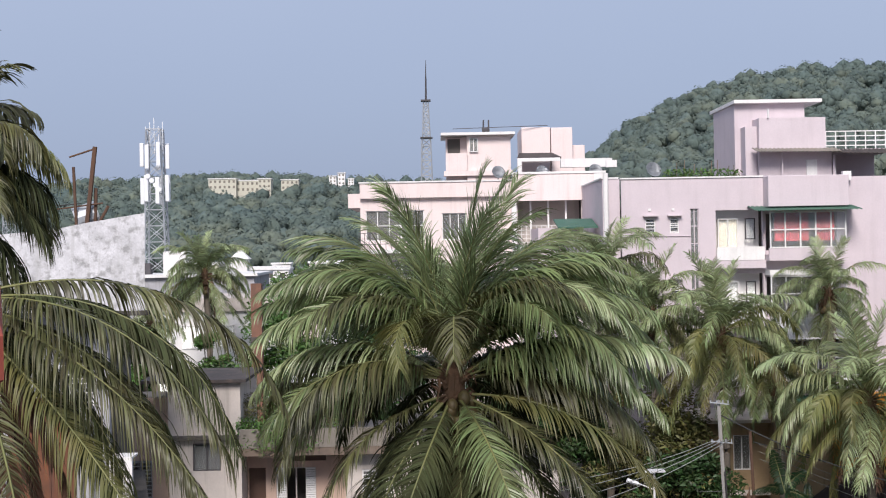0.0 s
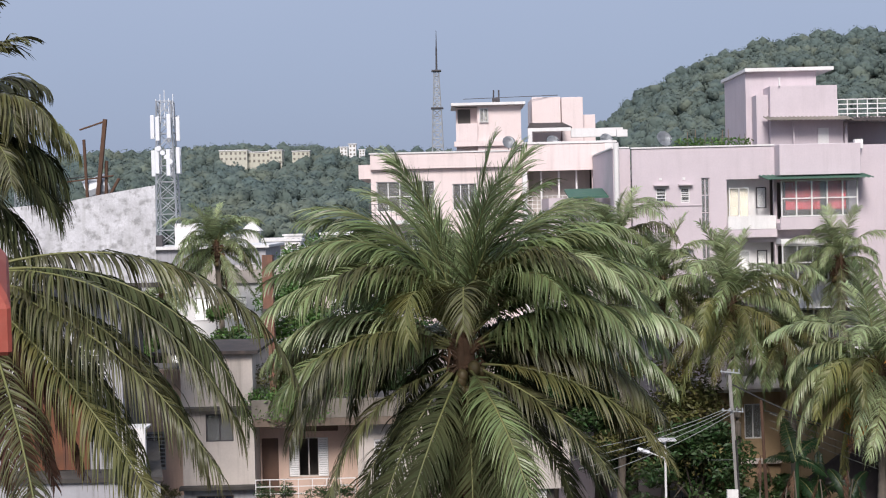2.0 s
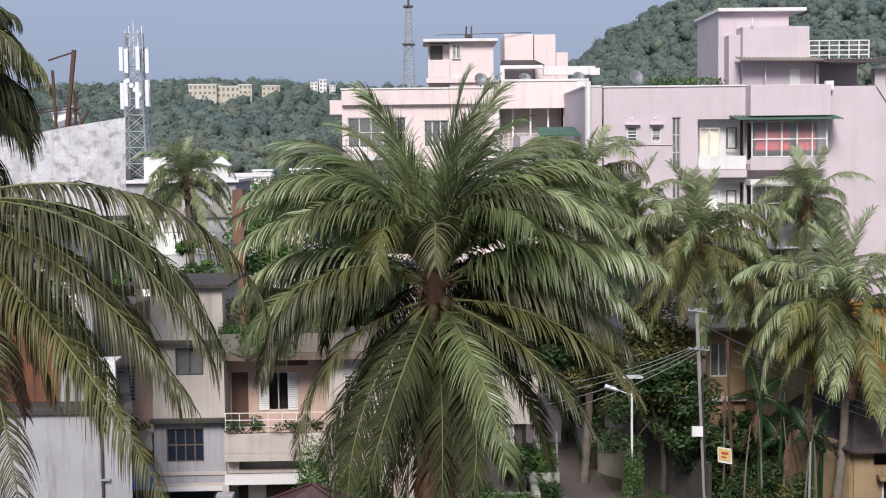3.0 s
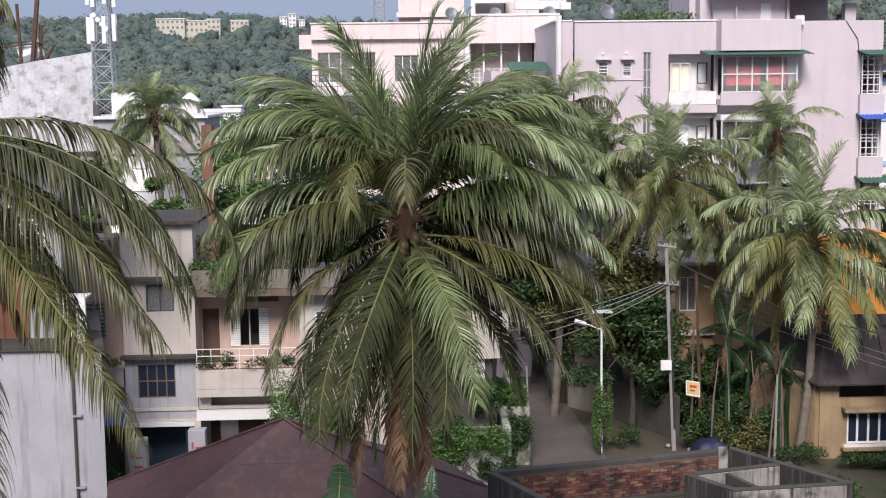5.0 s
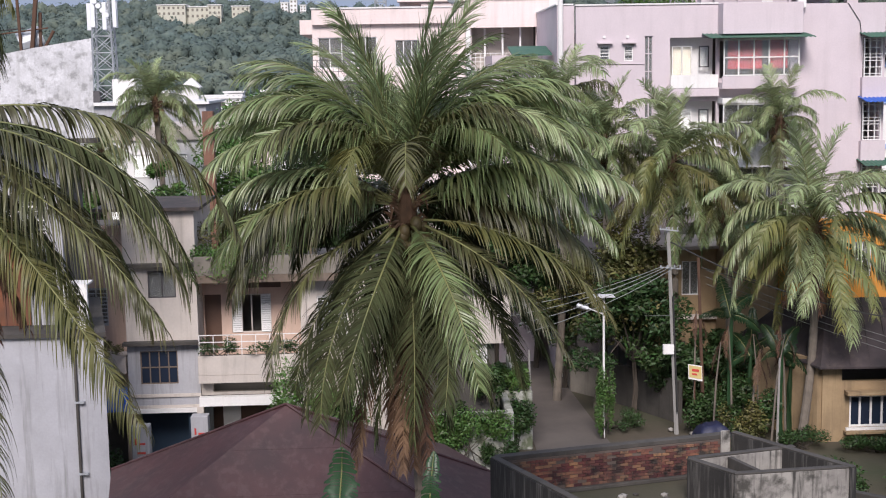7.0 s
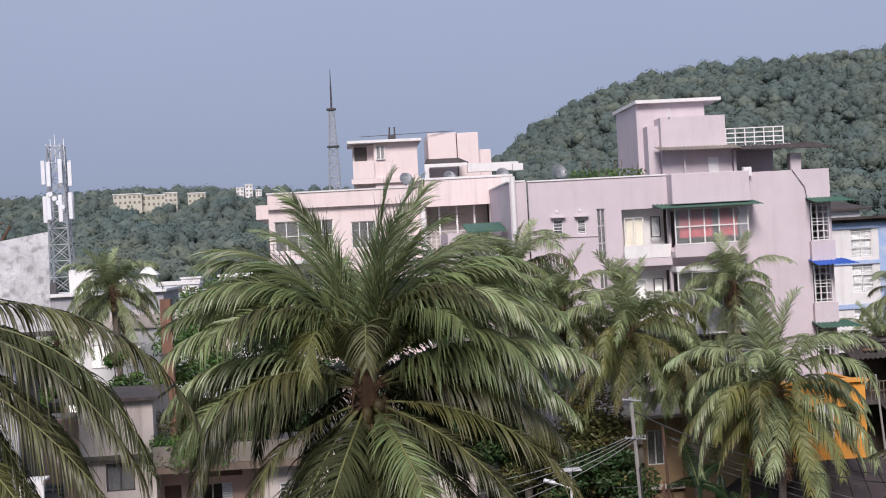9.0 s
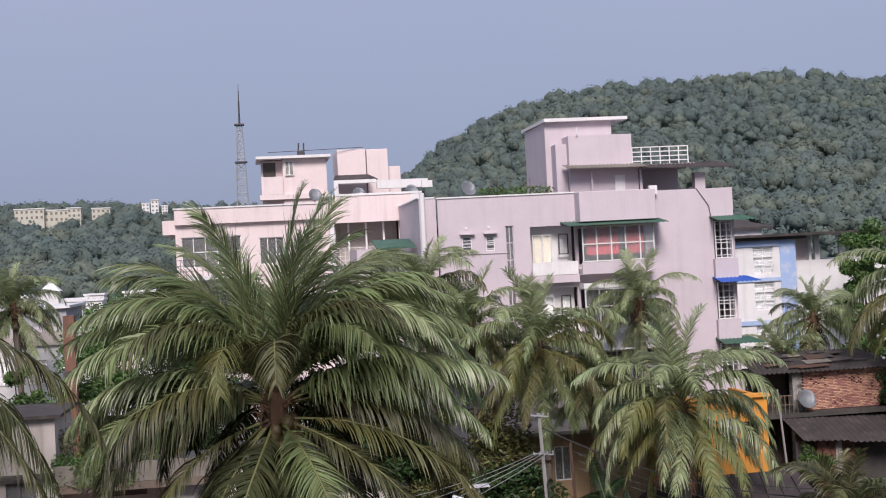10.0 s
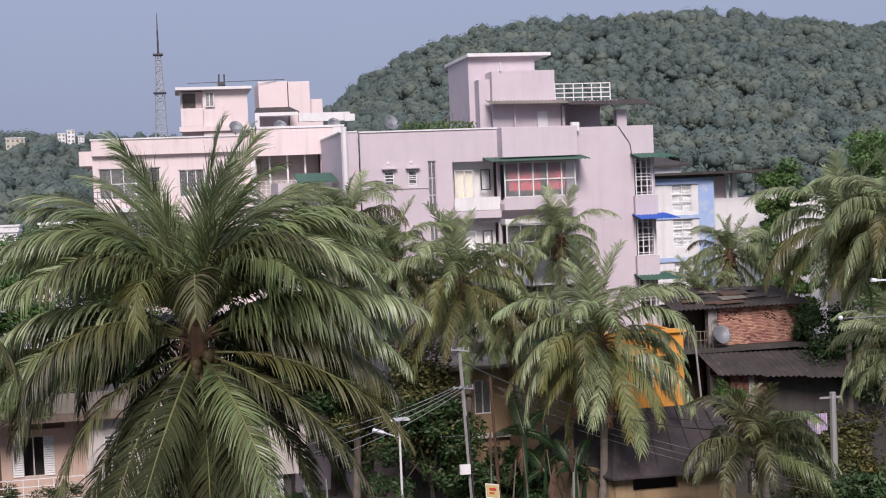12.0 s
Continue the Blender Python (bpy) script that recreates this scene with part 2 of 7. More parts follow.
# shutter blue, darkened to carry the shade under the carport
M["creamcloth"] = material("cream_curtain", (0.62, 0.56, 0.45), 0.9, (0.52, 0.47, 0.38))
M["cloth"] = material("patterned_laundry", (0.62, 0.55, 0.60), 0.95, (0.30, 0.18, 0.42), fine=9, coarse=3)
M["signyellow"] = material("yellow_sign_paint", (0.60, 0.48, 0.20), 0.6)
M["signred"] = material("red_sign_ink", (0.55, 0.06, 0.05), 0.6)
M["wire"] = material("black_cable", (0.03, 0.03, 0.03), 0.7, bump=0)
M["palewire"] = material("grey_line_wire", (0.25, 0.26, 0.25), 0.6, bump=0)
M["polegrey"] = material("cement_pole", (0.30, 0.29, 0.275), 0.85, (0.27, 0.26, 0.25), streak=(0.18, 0.17, 0.16), amount=0.5)
M["ivywall"] = material("lichen_stone", (0.40, 0.40, 0.37), 0.95, (0.17, 0.18, 0.14), fine=6, coarse=1.6, stain=(0.06, 0.08, 0.03), amount=0.8, bump=0.7)

glass = bpy.data.materials.new("window_glass")
glass.use_nodes = True
g = glass.node_tree.nodes["Principled BSDF"]
g.inputs["Base Color"].default_value = (0.85, 0.88, 0.88, 1)
g.inputs["Roughness"].default_value = 0.05
g.inputs["Transmission Weight"].default_value = 0.92
g.inputs["Specular IOR Level"].default_value = 0.25
M["glass"] = glass
shade = bpy.data.materials.new("dark_window_glass")
shade.use_nodes = True
g = shade.node_tree.nodes["Principled BSDF"]
g.inputs["Base Color"].default_value = (0.018, 0.026, 0.045, 1)
g.inputs["Roughness"].default_value = 0.07
M["darkglass"] = shade


# ---- building blocks ----
def box(bm, x0, y0, z0, x1, y1, z1):
    v = [bm.verts.new(p) for p in ((x0, y0, z0), (x1, y0, z0), (x1, y1, z0), (x0, y1, z0),
                                   (x0, y0, z1), (x1, y0, z1), (x1, y1, z1), (x0, y1, z1))]
    for f in ((3, 2, 1, 0), (4, 5, 6, 7), (0, 1, 5, 4), (1, 2, 6, 5), (2, 3, 7, 6), (3, 0, 4, 7)):
        bm.faces.new([v[i] for i in f])


def bar(bm, a, b, r, sides=6, r2=None):
    """A round or square rod from a to b."""
    a, b = Vector(a), Vector(b)
    q = (b - a).to_track_quat("Z", "Y").to_matrix()
    rings = []
    for p, rad in ((a, r), (b, r if r2 is None else r2)):
        rings.append([bm.verts.new(p + q @ Vector((rad * math.cos(k * math.tau / sides + 0.785), rad * math.sin(k * math.tau / sides + 0.785), 0)))
                      for k in range(sides)])
    for k in range(sides):
        j = (k + 1) % sides
        bm.faces.new((rings[0][k], rings[0][j], rings[1][j], rings[1][k]))
    bm.faces.new(rings[0][::-1])
    bm.faces.new(rings[1])


def tube(bm, pts, radii, sides=8):
    rings = []
    for i, p in enumerate(pts):
        a, b = Vector(pts[max(i - 1, 0)]), Vector(pts[min(i + 1, len(pts) - 1)])
        q = (b - a).to_track_quat("Z", "Y").to_matrix()
        rings.append([bm.verts.new(Vector(p) + q @ Vector((radii[i] * math.cos(k * math.tau / sides), radii[i] * math.sin(k * math.tau / sides), 0)))
                      for k in range(sides)])
    for r0, r1 in zip(rings, rings[1:]):
        for k in range(sides):
            j = (k + 1) % sides
            bm.faces.new((r0[k], r0[j], r1[j], r1[k]))
    bm.faces.new(rings[0][::-1])
    bm.faces.new(rings[-1])


def slab(bm, corners, thick):
    """A sheet over any four corners (in order), thick downwards."""
    top = [bm.verts.new(c) for c in corners]
    low = [bm.verts.new((c[0], c[1], c[2] - thick)) for c in corners]
    n = len(corners)
    bm.faces.new(top)
    bm.faces.new(low[::-1])
    for k in range(n):
        j = (k + 1) % n
        bm.faces.new((low[k], low[j], top[j], top[k]))


def part(name, bm, mat, parent=None, label="", bevel=0.0, smooth=False):
    me = bpy.data.meshes.new(name)
    bmesh.ops.recalc_face_normals(bm, faces=bm.faces)
    if bevel:
        bmesh.ops.bevel(bm, geom=list(bm.edges), offset=bevel, segments=1, affect="EDGES")
    bm.to_mesh(me)
    bm.free()
    me.materials.append(M[mat])
    if smooth:
        for p in me.polygons:
            p.use_smooth = True
    ob = new(name, me)
    if parent is not None:
        ob.parent = parent
        if parent.type == "EMPTY" and parent.parent is None:
            ob.matrix_parent_inverse = parent.matrix_basis.inverted()
    if label:
        tagged(ob, label)
    return ob


def thing(name, at, label, category, group="", kind=""):
    e = new(name)
    e.location = at
    e.empty_display_size = 0.3
    return tagged(e, label, category, group, kind)


def boxes(name, mat, parent, *dims, bevel=0.0, label=""):
    first = None
    for d in dims:
        bm = bmesh.new()
        box(bm, *d)
        o = part(name, bm, mat, parent, label, bevel)
        first = first or o
    return first


def fast_mesh(name, verts, faces, mat, smooth=False):
    me = bpy.data.meshes.new(name)
    verts, faces = np.asarray(verts, dtype=np.float32), np.asarray(faces, dtype=np.int32)
    k = faces.shape[1]
    me.vertices.add(len(verts))
    me.vertices.foreach_set("co", verts.ravel())
    me.loops.add(faces.size)
    me.loops.foreach_set("vertex_index", faces.ravel())
    me.polygons.add(len(faces))
    me.polygons.foreach_set("loop_start", np.arange(0, faces.size, k, dtype=np.int32))
    if smooth:
        me.polygons.foreach_set("use_smooth", np.ones(len(faces), dtype=bool))
    me.materials.append(M[mat])
    me.update(calc_edges=True)
    return me


def front_wall(bm, x0, x1, z0, z1, y, thick, holes=()):
    """A wall that faces -Y, with holes (x0, z0, x1, z1) right through it."""
    xs = sorted({x0, x1, *[h[0] for h in holes], *[h[2] for h in holes]})
    zs = sorted({z0, z1, *[h[1] for h in holes], *[h[3] for h in holes]})
    xs, zs = [x for x in xs if x0 <= x <= x1], [z for z in zs if z0 <= z <= z1]
    made = {}

    def corner(i, j, k):
        if (i, j, k) not in made:
            made[i, j, k] = bm.verts.new((xs[i], y + thick * k, zs[j]))
        return made[i, j, k]

    def solid(i, j):
        if not (0 <= i < len(xs) - 1 and 0 <= j < len(zs) - 1):
            return False
        mx, mz = (xs[i] + xs[i + 1]) / 2, (zs[j] + zs[j + 1]) / 2
        return not any(h[0] < mx < h[2] and h[1] < mz < h[3] for h in holes)

    for i in range(len(xs) - 1):
        for j in range(len(zs) - 1):
            if not solid(i, j):
                continue
            ring = ((i, j), (i + 1, j), (i + 1, j + 1), (i, j + 1))
            bm.faces.new([corner(*c, 0) for c in ring])
            bm.faces.new([corner(*c, 1) for c in reversed(ring)])
            for (di, dj), a, b in (((0, -1), 0, 1), ((1, 0), 1, 2), ((0, 1), 2, 3), ((-1, 0), 3, 0)):
                if not solid(i + di, j + dj):
                    bm.faces.new((corner(*ring[b], 0), corner(*ring[a], 0), corner(*ring[a], 1), corner(*ring[b], 1)))


def window(parent, x0, z0, x1, z1, y, across=2, up=1, mat="white", width=0.05, panes=True, hood=0.0, hood_mat="lilac",
           bars=0, curtain=None, pane_mat="glass"):
    """Frame set a little into the wall, each pane a part of it; bars: horizontal grille rods."""
    bm = bmesh.new()
    d, yy, h = 0.08, y + 0.06, width / 2
    gaps = []
    for i in range(across):
        for k in range(up):
            a, b = x0 + (x1 - x0) * i / across, x0 + (x1 - x0) * (i + 1) / across
            c, e = z0 + (z1 - z0) * k / up, z0 + (z1 - z0) * (k + 1) / up
            gaps.append((a + (width if i == 0 else h), c + (width if k == 0 else h), b - (width if i == across - 1 else h), e - (width if k == up - 1 else h)))
    front_wall(bm, x0, x1, z0, z1, yy, d, gaps)
    frame_ob = part("window", bm, mat, parent)
    if bars:
        bm = bmesh.new()
        for k in range(bars):
            z = z0 + (z1 - z0) * (k + 0.5) / bars
            box(bm, x0 + width, yy - 0.02, z - 0.018, x1 - width, yy, z + 0.018)
        part("grille", bm, mat, frame_ob)
    if panes:
        for k in range(across):
            a, b = x0 + (x1 - x0) * k / across, x0 + (x1 - x0) * (k + 1) / across
            p = boxes("pane", pane_mat, frame_ob, (a + width / 2, yy + 0.035, z0 + width, b - width / 2, yy + 0.045, z1 - width))
            p.visible_shadow = False
    if curtain:
        bm = bmesh.new()
        n = 14
        for k in range(n):
            a, b = x0 + (x1 - x0) * k / n, x0 + (x1 - x0) * (k + 1) / n
            o = 0.035 if k % 2 else 0.0
            box(bm, a, yy + 0.14 + o, z0 + 0.02, b, yy + 0.16 + o, z1 - 0.02)
        part("curtain", bm, curtain, frame_ob)
    if hood:
        boxes("sunshade", hood_mat, frame_ob, (x0 - 0.12, y - hood, z1 + 0.06, x1 + 0.12, y - 0.002, z1 + 0.12))
    return frame_ob


def railing(parent, x0, x1, z0, z1, y, mat="white", posts=6, rails=4, thick=0.03, name="railing"):
    bm = bmesh.new()
    for k in range(posts):
        x = x0 + (x1 - x0) * k / (posts - 1)
        box(bm, x - thick / 2, y - thick / 2, z0, x + thick / 2, y + thick / 2, z1)
    for k in range(rails):
        z = z0 + (z1 - z0) * (k + 1) / rails
        box(bm, x0, y - thick / 2 - 0.004, z - thick, x1, y + thick / 2 + 0.004, z)
    return part(name, bm, mat, parent)


def corrugated(bm, a, b, c, d, waves, amp):
    """A corrugated sheet over the corners a, b (front edge) and d, c (back edge)."""
    a, b, c, d = (Vector(p) for p in (a, b, c, d))
    n = waves * 4
    rows = []
    for lo, hi in ((a, b), (d, c)):
        rows.append([[bm.verts.new(lo.lerp(hi, k / n) + Vector((0, 0, amp * math.sin(k * math.pi / 2) - t))) for k in range(n + 1)] for t in (0, 0.02)])
    for k in range(n):
        bm.faces.new((rows[0][0][k], rows[0][0][k + 1], rows[1][0][k + 1], rows[1][0][k]))
        bm.faces.new((rows[0][1][k + 1], rows[0][1][k], rows[1][1][k], rows[1][1][k + 1]))
        bm.faces.new((rows[0][0][k + 1], rows[0][0][k], rows[0][1][k], rows[0][1][k + 1]))


def dish(at, size, turn, mat="steel"):
    e = thing("satellite_dish", at, "grey satellite dish on a short pole on the roof edge", "satellite dish", "roof dishes")
    bm = bmesh.new()
    rings, n = [], 16
    for i in range(5):
        r = size * i / 4
        rings.append([bm.verts.new((r * math.cos(k * math.tau / n), 0.35 * r * r / size, r * math.sin(k * math.tau / n))) for k in range(n)] if i else [bm.verts.new((0, 0, 0))])
    for k in range(n):
        bm.faces.new((rings[0][0], rings[1][k], rings[1][(k + 1) % n]))
        for i in range(1, 4):
            bm.faces.new((rings[i][k], rings[i + 1][k], rings[i + 1][(k + 1) % n], rings[i][(k + 1) % n]))
    bmesh.ops.solidify(bm, geom=list(bm.faces), thickness=0.02)
    bm.transform(pose(at[0], at[1], at[2] + size * 1.25, -25, 0, turn) @ pose(0, 0, 0, 0, 0, 180))
    part("reflector", bm, mat, e, smooth=True)
    bm = bmesh.new()
    bar(bm, at, (at[0], at[1] + 0.06, at[2] + size * 1.25), 0.03)
    part("stand", bm, "darksteel", e)
    return e


# ---- ground and hills ----
bm = bmesh.new()
bmesh.ops.create_grid(bm, x_segments=8, y_segments=8, size=2500)
ground = tagged(part("ground", bm, "earth"), "brown earth with weeds between the houses", "ground", kind="structure")
bm = bmesh.new()
slab(bm, ((5.7, 46, 0.03), (9.0, 50.5, 0.03), (8.9, 53, 0.03), (8.15, 70, 0.03), (8.6, 84, 0.03), (6.2, 84, 0.03), (6.05, 70, 0.03), (5.75, 53, 0.03)), 0.02)
tagged(part("road", bm, "asphalt"), "narrow damp asphalt lane between garden walls", "road", kind="structure")

CREST = ((-420, 50), (-228, 55), (-170, 58), (-123, 58), (-80, 56), (-57, 54), (-26, 53), (30, 47), (70, 52), (112, 71), (132, 88),
         (157, 101), (189, 114), (222, 123), (264, 126), (314, 129), (349, 130), (384, 133), (414, 129), (454, 124), (531, 119), (700, 108))


def hill_height(x, y):
    s = x * 900 / max(y, 300)
    top = float(np.interp(s, [c[0] for c in CREST], [c[1] for c in CREST]))
    f = min(max((y - 470) / 430, 0), 1)
    f = f ** 0.85 if y <= 900 else 1 - min((y - 900) / 500, 1) * 0.8
    bumps = 7 * noise.noise(Vector((x / 70, y / 70, 0))) + 3 * noise.noise(Vector((x / 25, y / 25, 4)))
    return 2 + (top - 2) * f * (0.35 + 0.65 * min(y, 900) / 900) ** 0.6 + bumps * min(f * 4, 1) * (0.25 if y > 830 else 1)


xs, ys = np.arange(-460, 760, 14), np.arange(470, 1150, 14)
verts = [(x, y, hill_height(x, y)) for y in ys for x in xs]
nx = len(xs)
faces = [(j * nx + i, j * nx + i + 1, (j + 1) * nx + i + 1, (j + 1) * nx + i) for j in range(len(ys) - 1) for i in range(nx - 1)]
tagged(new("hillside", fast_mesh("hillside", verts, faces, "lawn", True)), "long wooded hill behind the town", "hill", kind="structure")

bm = bmesh.new()
bmesh.ops.create_icosphere(bm, subdivisions=1, radius=1)
bm.faces.ensure_lookup_table()
back = [q for q in bm.faces if q.calc_center_median().y > 0.6 or q.calc_center_median().z < -0.7]
bmesh.ops.delete(bm, geom=back, context="FACES")
bm.verts.index_update()
ico = np.array([v.co[:] for v in bm.verts])
ico_f = np.array([[v.index for v in f.verts] for f in bm.faces])
bm.free()
rng = np.random.default_rng(7)
lumps = [ico * (0.95 + 0.16 * rng.normal(size=(len(ico), 1))) for _ in range(24)]
cv, cf = [], []
count = 0
tv, tf, leafs = [], [], 0
for k in range(18000):
    y = 480 + 440 * rng.random() ** 0.8
    x = (-300 + 900 * rng.random()) * (y / 900) * 1.05
    h = hill_height(x, y)
    if h < 5:
        continue
    r = 1.8 + 3.8 * rng.random() ** 2.0
    slope = x / y
    if y < 790 and -0.175 < slope < -0.1 and (h + 2.2 * r - EYE) / y > (0.046 if -0.137 < slope < -0.123 else 0.0515):
        continue
    if y < 860 and -0.084 < slope < -0.06 and (h + 2.2 * r - EYE) / y > 0.0505:
        continue
    c = np.array((x, y, h + r * (0.75 + 0.6 * rng.random())))
    stretch = np.array((r, r, r * (0.75 + 0.4 * rng.random())))
    cv.append(lumps[k % 24] * stretch + c)
    cf.append(ico_f + count * len(ico))
    count += 1
    # clumps of leaves over the side of the crown that faces out and up
    m = 38
    d = rng.normal(size=(m, 3))
    d[:, 1] = -np.abs(d[:, 1]) * 0.9 + 0.2
    d[:, 2] = np.abs(d[:, 2]) * 1.1 - 0.2
    d /= np.linalg.norm(d, axis=1)[:, None]
    p = c + d * stretch * (0.92 + 0.2 * rng.random((m, 1)))
    nrm = d + rng.normal(size=(m, 3)) * 0.3
    a = np.cross(nrm, rng.normal(size=(m, 3)))
    a /= np.linalg.norm(a, axis=1)[:, None]
    b = np.cross(nrm, a)
    b /= np.linalg.norm(b, axis=1)[:, None]
    size = 0.32 + 0.46 * rng.random((m, 1))
    quad = np.stack([p - a * size, p - b * size * 0.8, p + a * size, p + b * size * 0.8], 1).reshape(-1, 3)
    tv.append(quad)
    tf.append(np.arange(4 * m).reshape(m, 4) + leafs)
    leafs += 4 * m
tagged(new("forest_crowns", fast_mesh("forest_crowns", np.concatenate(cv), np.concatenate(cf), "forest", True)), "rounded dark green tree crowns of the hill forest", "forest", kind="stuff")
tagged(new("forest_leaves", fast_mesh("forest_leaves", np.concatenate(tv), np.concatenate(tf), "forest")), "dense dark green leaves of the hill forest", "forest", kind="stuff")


def far_block(name, x0, x1, z0, z1, y, deep, mat, label, floors, bays, roof="white"):
    e = thing(name, ((x0 + x1) / 2, y, z0), label, "building")
    boxes("wall", mat, e, (x0, y, 0, x1, y + deep, z1))
    boxes("roof", roof, e, (x0 - 0.4, y - 0.4, z1, x1 + 0.4, y + deep + 0.4, z1 + 0.5))
    fh, bw = (z1 - z0) / floors, (x1 - x0) / bays
    for i in range(floors):
        for j in range(bays):
            a, c = x0 + bw * (j + 0.28), z0 + fh * (i + 0.3)
            # windows are plates with room shade as their colour, lighter beyond 600 m
            boxes("window", "stainslab" if y > 600 else "interior", e, (a, y - 0.06, c, a + bw * 0.45, y + 0.1, c + fh * 0.45))
    return e


def up_hill(name, x0, x1, z0, z1, y, *rest):
    """Sizes are given for 900 m away and scaled to the distance y."""
    k = y / 900
    return far_block(name, x0 * k, x1 * k, EYE + (z0 - EYE) * k, EYE + (z1 - EYE) * k, y, *rest)


up_hill("hostel_block", -155, -136, 56, 63.5, 770, 16, "yellowwall", "pale yellow institute block on the hilltop", 2, 6)
up_hill("hostel_block", -136, -120, 54, 62, 774, 16, "yellowwall", "pale yellow institute block on the hilltop", 2, 5)
up_hill("hostel_block", -121, -112, 50, 63, 764, 10, "yellowwall", "tall pale yellow institute wing on the hilltop", 4, 3)
up_hill("hostel_block", -105, -93, 55, 62, 778, 10, "yellowwall", "pale yellow institute house on the hilltop", 2, 4)
for a, b, top in ((-72, -67, 64), (-66, -61, 66), (-59, -55, 62)):
    up_hill("apartment_tower", a, b, 55, top, 850, 6, "white", "white apartment tower far off on the hill", 4, 2)

# far low houses of the town
rng2 = random.Random(5)
for k in range(64):
    y = rng2.uniform(190, 420)
    s = rng2.uniform(-0.215, -0.055) if k < 30 else rng2.uniform(-0.10, -0.02)
    x, w = s * y, rng2.uniform(5, 11)
    top = EYE + rng2.uniform(-5.0, -1.9) * (y / 200) - 0.6
    far_block("town_house", x, x + w, max(top - 7, 0), top, y, rng2.uniform(6, 10), rng2.choice(["white", "white", "white", "cream", "pinkwall", "yellowwall"]),
              "low flat-roofed town house in pale paint", 2, 3, rng2.choice(["white", "white", "limewash"]))


# ---- radio mast and phone tower ----
def lattice(parent, x, y, z0, z1, w0, w1, steps, mat, r, cross=True):
    legs = []
    for sx, sy in ((-1, -1), (1, -1), (1, 1), (-1, 1)):
        bm = bmesh.new()
        bar(bm, (x + sx * w0 / 2, y + sy * w0 / 2, z0), (x + sx * w1 / 2, y + sy * w1 / 2, z1), r, 4)
        legs.append(part("leg", bm, mat, parent))
    bm = bmesh.new()
    for k in range(steps):
        a, b = k / steps, (k + 1) / steps
        wa, wb = (w0 + (w1 - w0) * a) / 2, (w0 + (w1 - w0) * b) / 2
        za, zb = z0 + (z1 - z0) * a, z0 + (z1 - z0) * b
        cs = ((-1, -1), (1, -1), (1, 1), (-1, 1))
        for i in range(4):
            p, q = cs[i], cs[(i + 1) % 4]
            bar(bm, (x + p[0] * wb, y + p[1] * wb, zb), (x + q[0] * wb, y + q[1] * wb, zb), r * 0.55, 4)
            if cross:
                bar(bm, (x + p[0] * wa, y + p[1] * wa, za), (x + q[0] * wb, y + q[1] * wb, zb), r * 0.55, 4)
                bar(bm, (x + q[0] * wa, y + q[1] * wa, za), (x + p[0] * wb, y + p[1] * wb, zb), r * 0.45, 4)
    part("bracing", bm, mat, parent)


mast = thing("radio_mast", (-3.2, 620, 38), "tall thin grey lattice radio mast on the hill", "radio mast")
lattice(mast, -3.2, 620, 38, 66, 5.6, 4.0, 8, "steel", 0.34)
lattice(mast, -3.1, 620, 66, 84, 3.6, 2.2, 7, "steel", 0.3)
boxes("platform", "darksteel", mast, (-6.0, 617.2, 66, -0.2, 622.8, 66.6), (-5.4, 617.8, 83.6, -0.8, 622.2, 84.3))
bm = bmesh.new()
bar(bm, (-3, 620, 84), (-2.9, 620, 95), 0.5, 6, 0.38)
bar(bm, (-2.9, 620, 95), (-2.8, 620, 103), 0.3, 6, 0.12)
part("spire", bm, "darksteel", mast)

tower = thing("phone_tower", (-22.3, 105, 13.6), "galvanised lattice phone tower hung with white panel antennas", "phone tower")
lattice(tower, -22.3, 105, 13.6, 25.2, 1.7, 1.15, 9, "steel", 0.07)
for zz, hh in ((22.2, 1.9), (19.4, 2.1)):
    for k in range(7):
        a = k * math.tau / 7 + zz
        px, py = -22.3 + 1.05 * math.cos(a), 105 + 1.05 * math.sin(a)
        bm = bmesh.new()
        box(bm, px - 0.16, py - 0.09, zz - 0.2 * (k % 2), px + 0.16, py + 0.09, zz + hh - 0.2 * (k % 2))
        part("antenna_panel", bm, "panel", tower, bevel=0.03)
for k in range(5):
    bm = bmesh.new()
    px = -22.95 + 0.34 * k
    bar(bm, (px, 104.6, 23.2), (px, 104.6, 25.4 + 0.35 * (k % 3)), 0.035, 5)
    part("aerial", bm, "panel", tower)
for k in range(4):
    bm = bmesh.new()
    bar(bm, (-22.7 + 0.3 * k, 104.1, 21.4 - 0.35 * k), (-22.7 + 0.3 * k, 103.9, 21.4 - 0.35 * k), 0.2, 12)
    part("drum_antenna", bm, "panel", tower)
boxes("cabinet", "darksteel", tower, (-23.4, 103.8, 13.6, -22.6, 104.6, 14.5))

back = thing("white_flat_block", (-20.5, 100, 0), "white painted flat block with dark windows under the phone tower", "building")
boxes("wall", "limewash", back, (-24, 101, 0, -14, 110, 13.4))
boxes("roof", "white", back, (-24.3, 100.6, 13.4, -13.7, 110.4, 13.6))
boxes("water_tank_room", "white", back, (-21.2, 102, 13.6, -19.4, 105, 15.4))
for k in range(5):
    window(back, -23 + 1.8 * k, 10.6, -22 + 1.8 * k, 12.2, 100.9, 2, 1)
rear = thing("white_row_house", (-13, 76, 0), "white row house with dark window openings behind the palm", "building")
boxes("wall", "white", rear, (-18, 78, 0, -9.6, 86, 11.8))
boxes("parapet", "cream", rear, (-18.2, 77.8, 11.8, -9.4, 86.2, 12.6))
for k in range(4):
    for zz in (6.6, 9.6):
        window(rear, -17.2 + 2.0 * k, zz, -16 + 2.0 * k, zz + 1.4, 77.88, 2, 1)


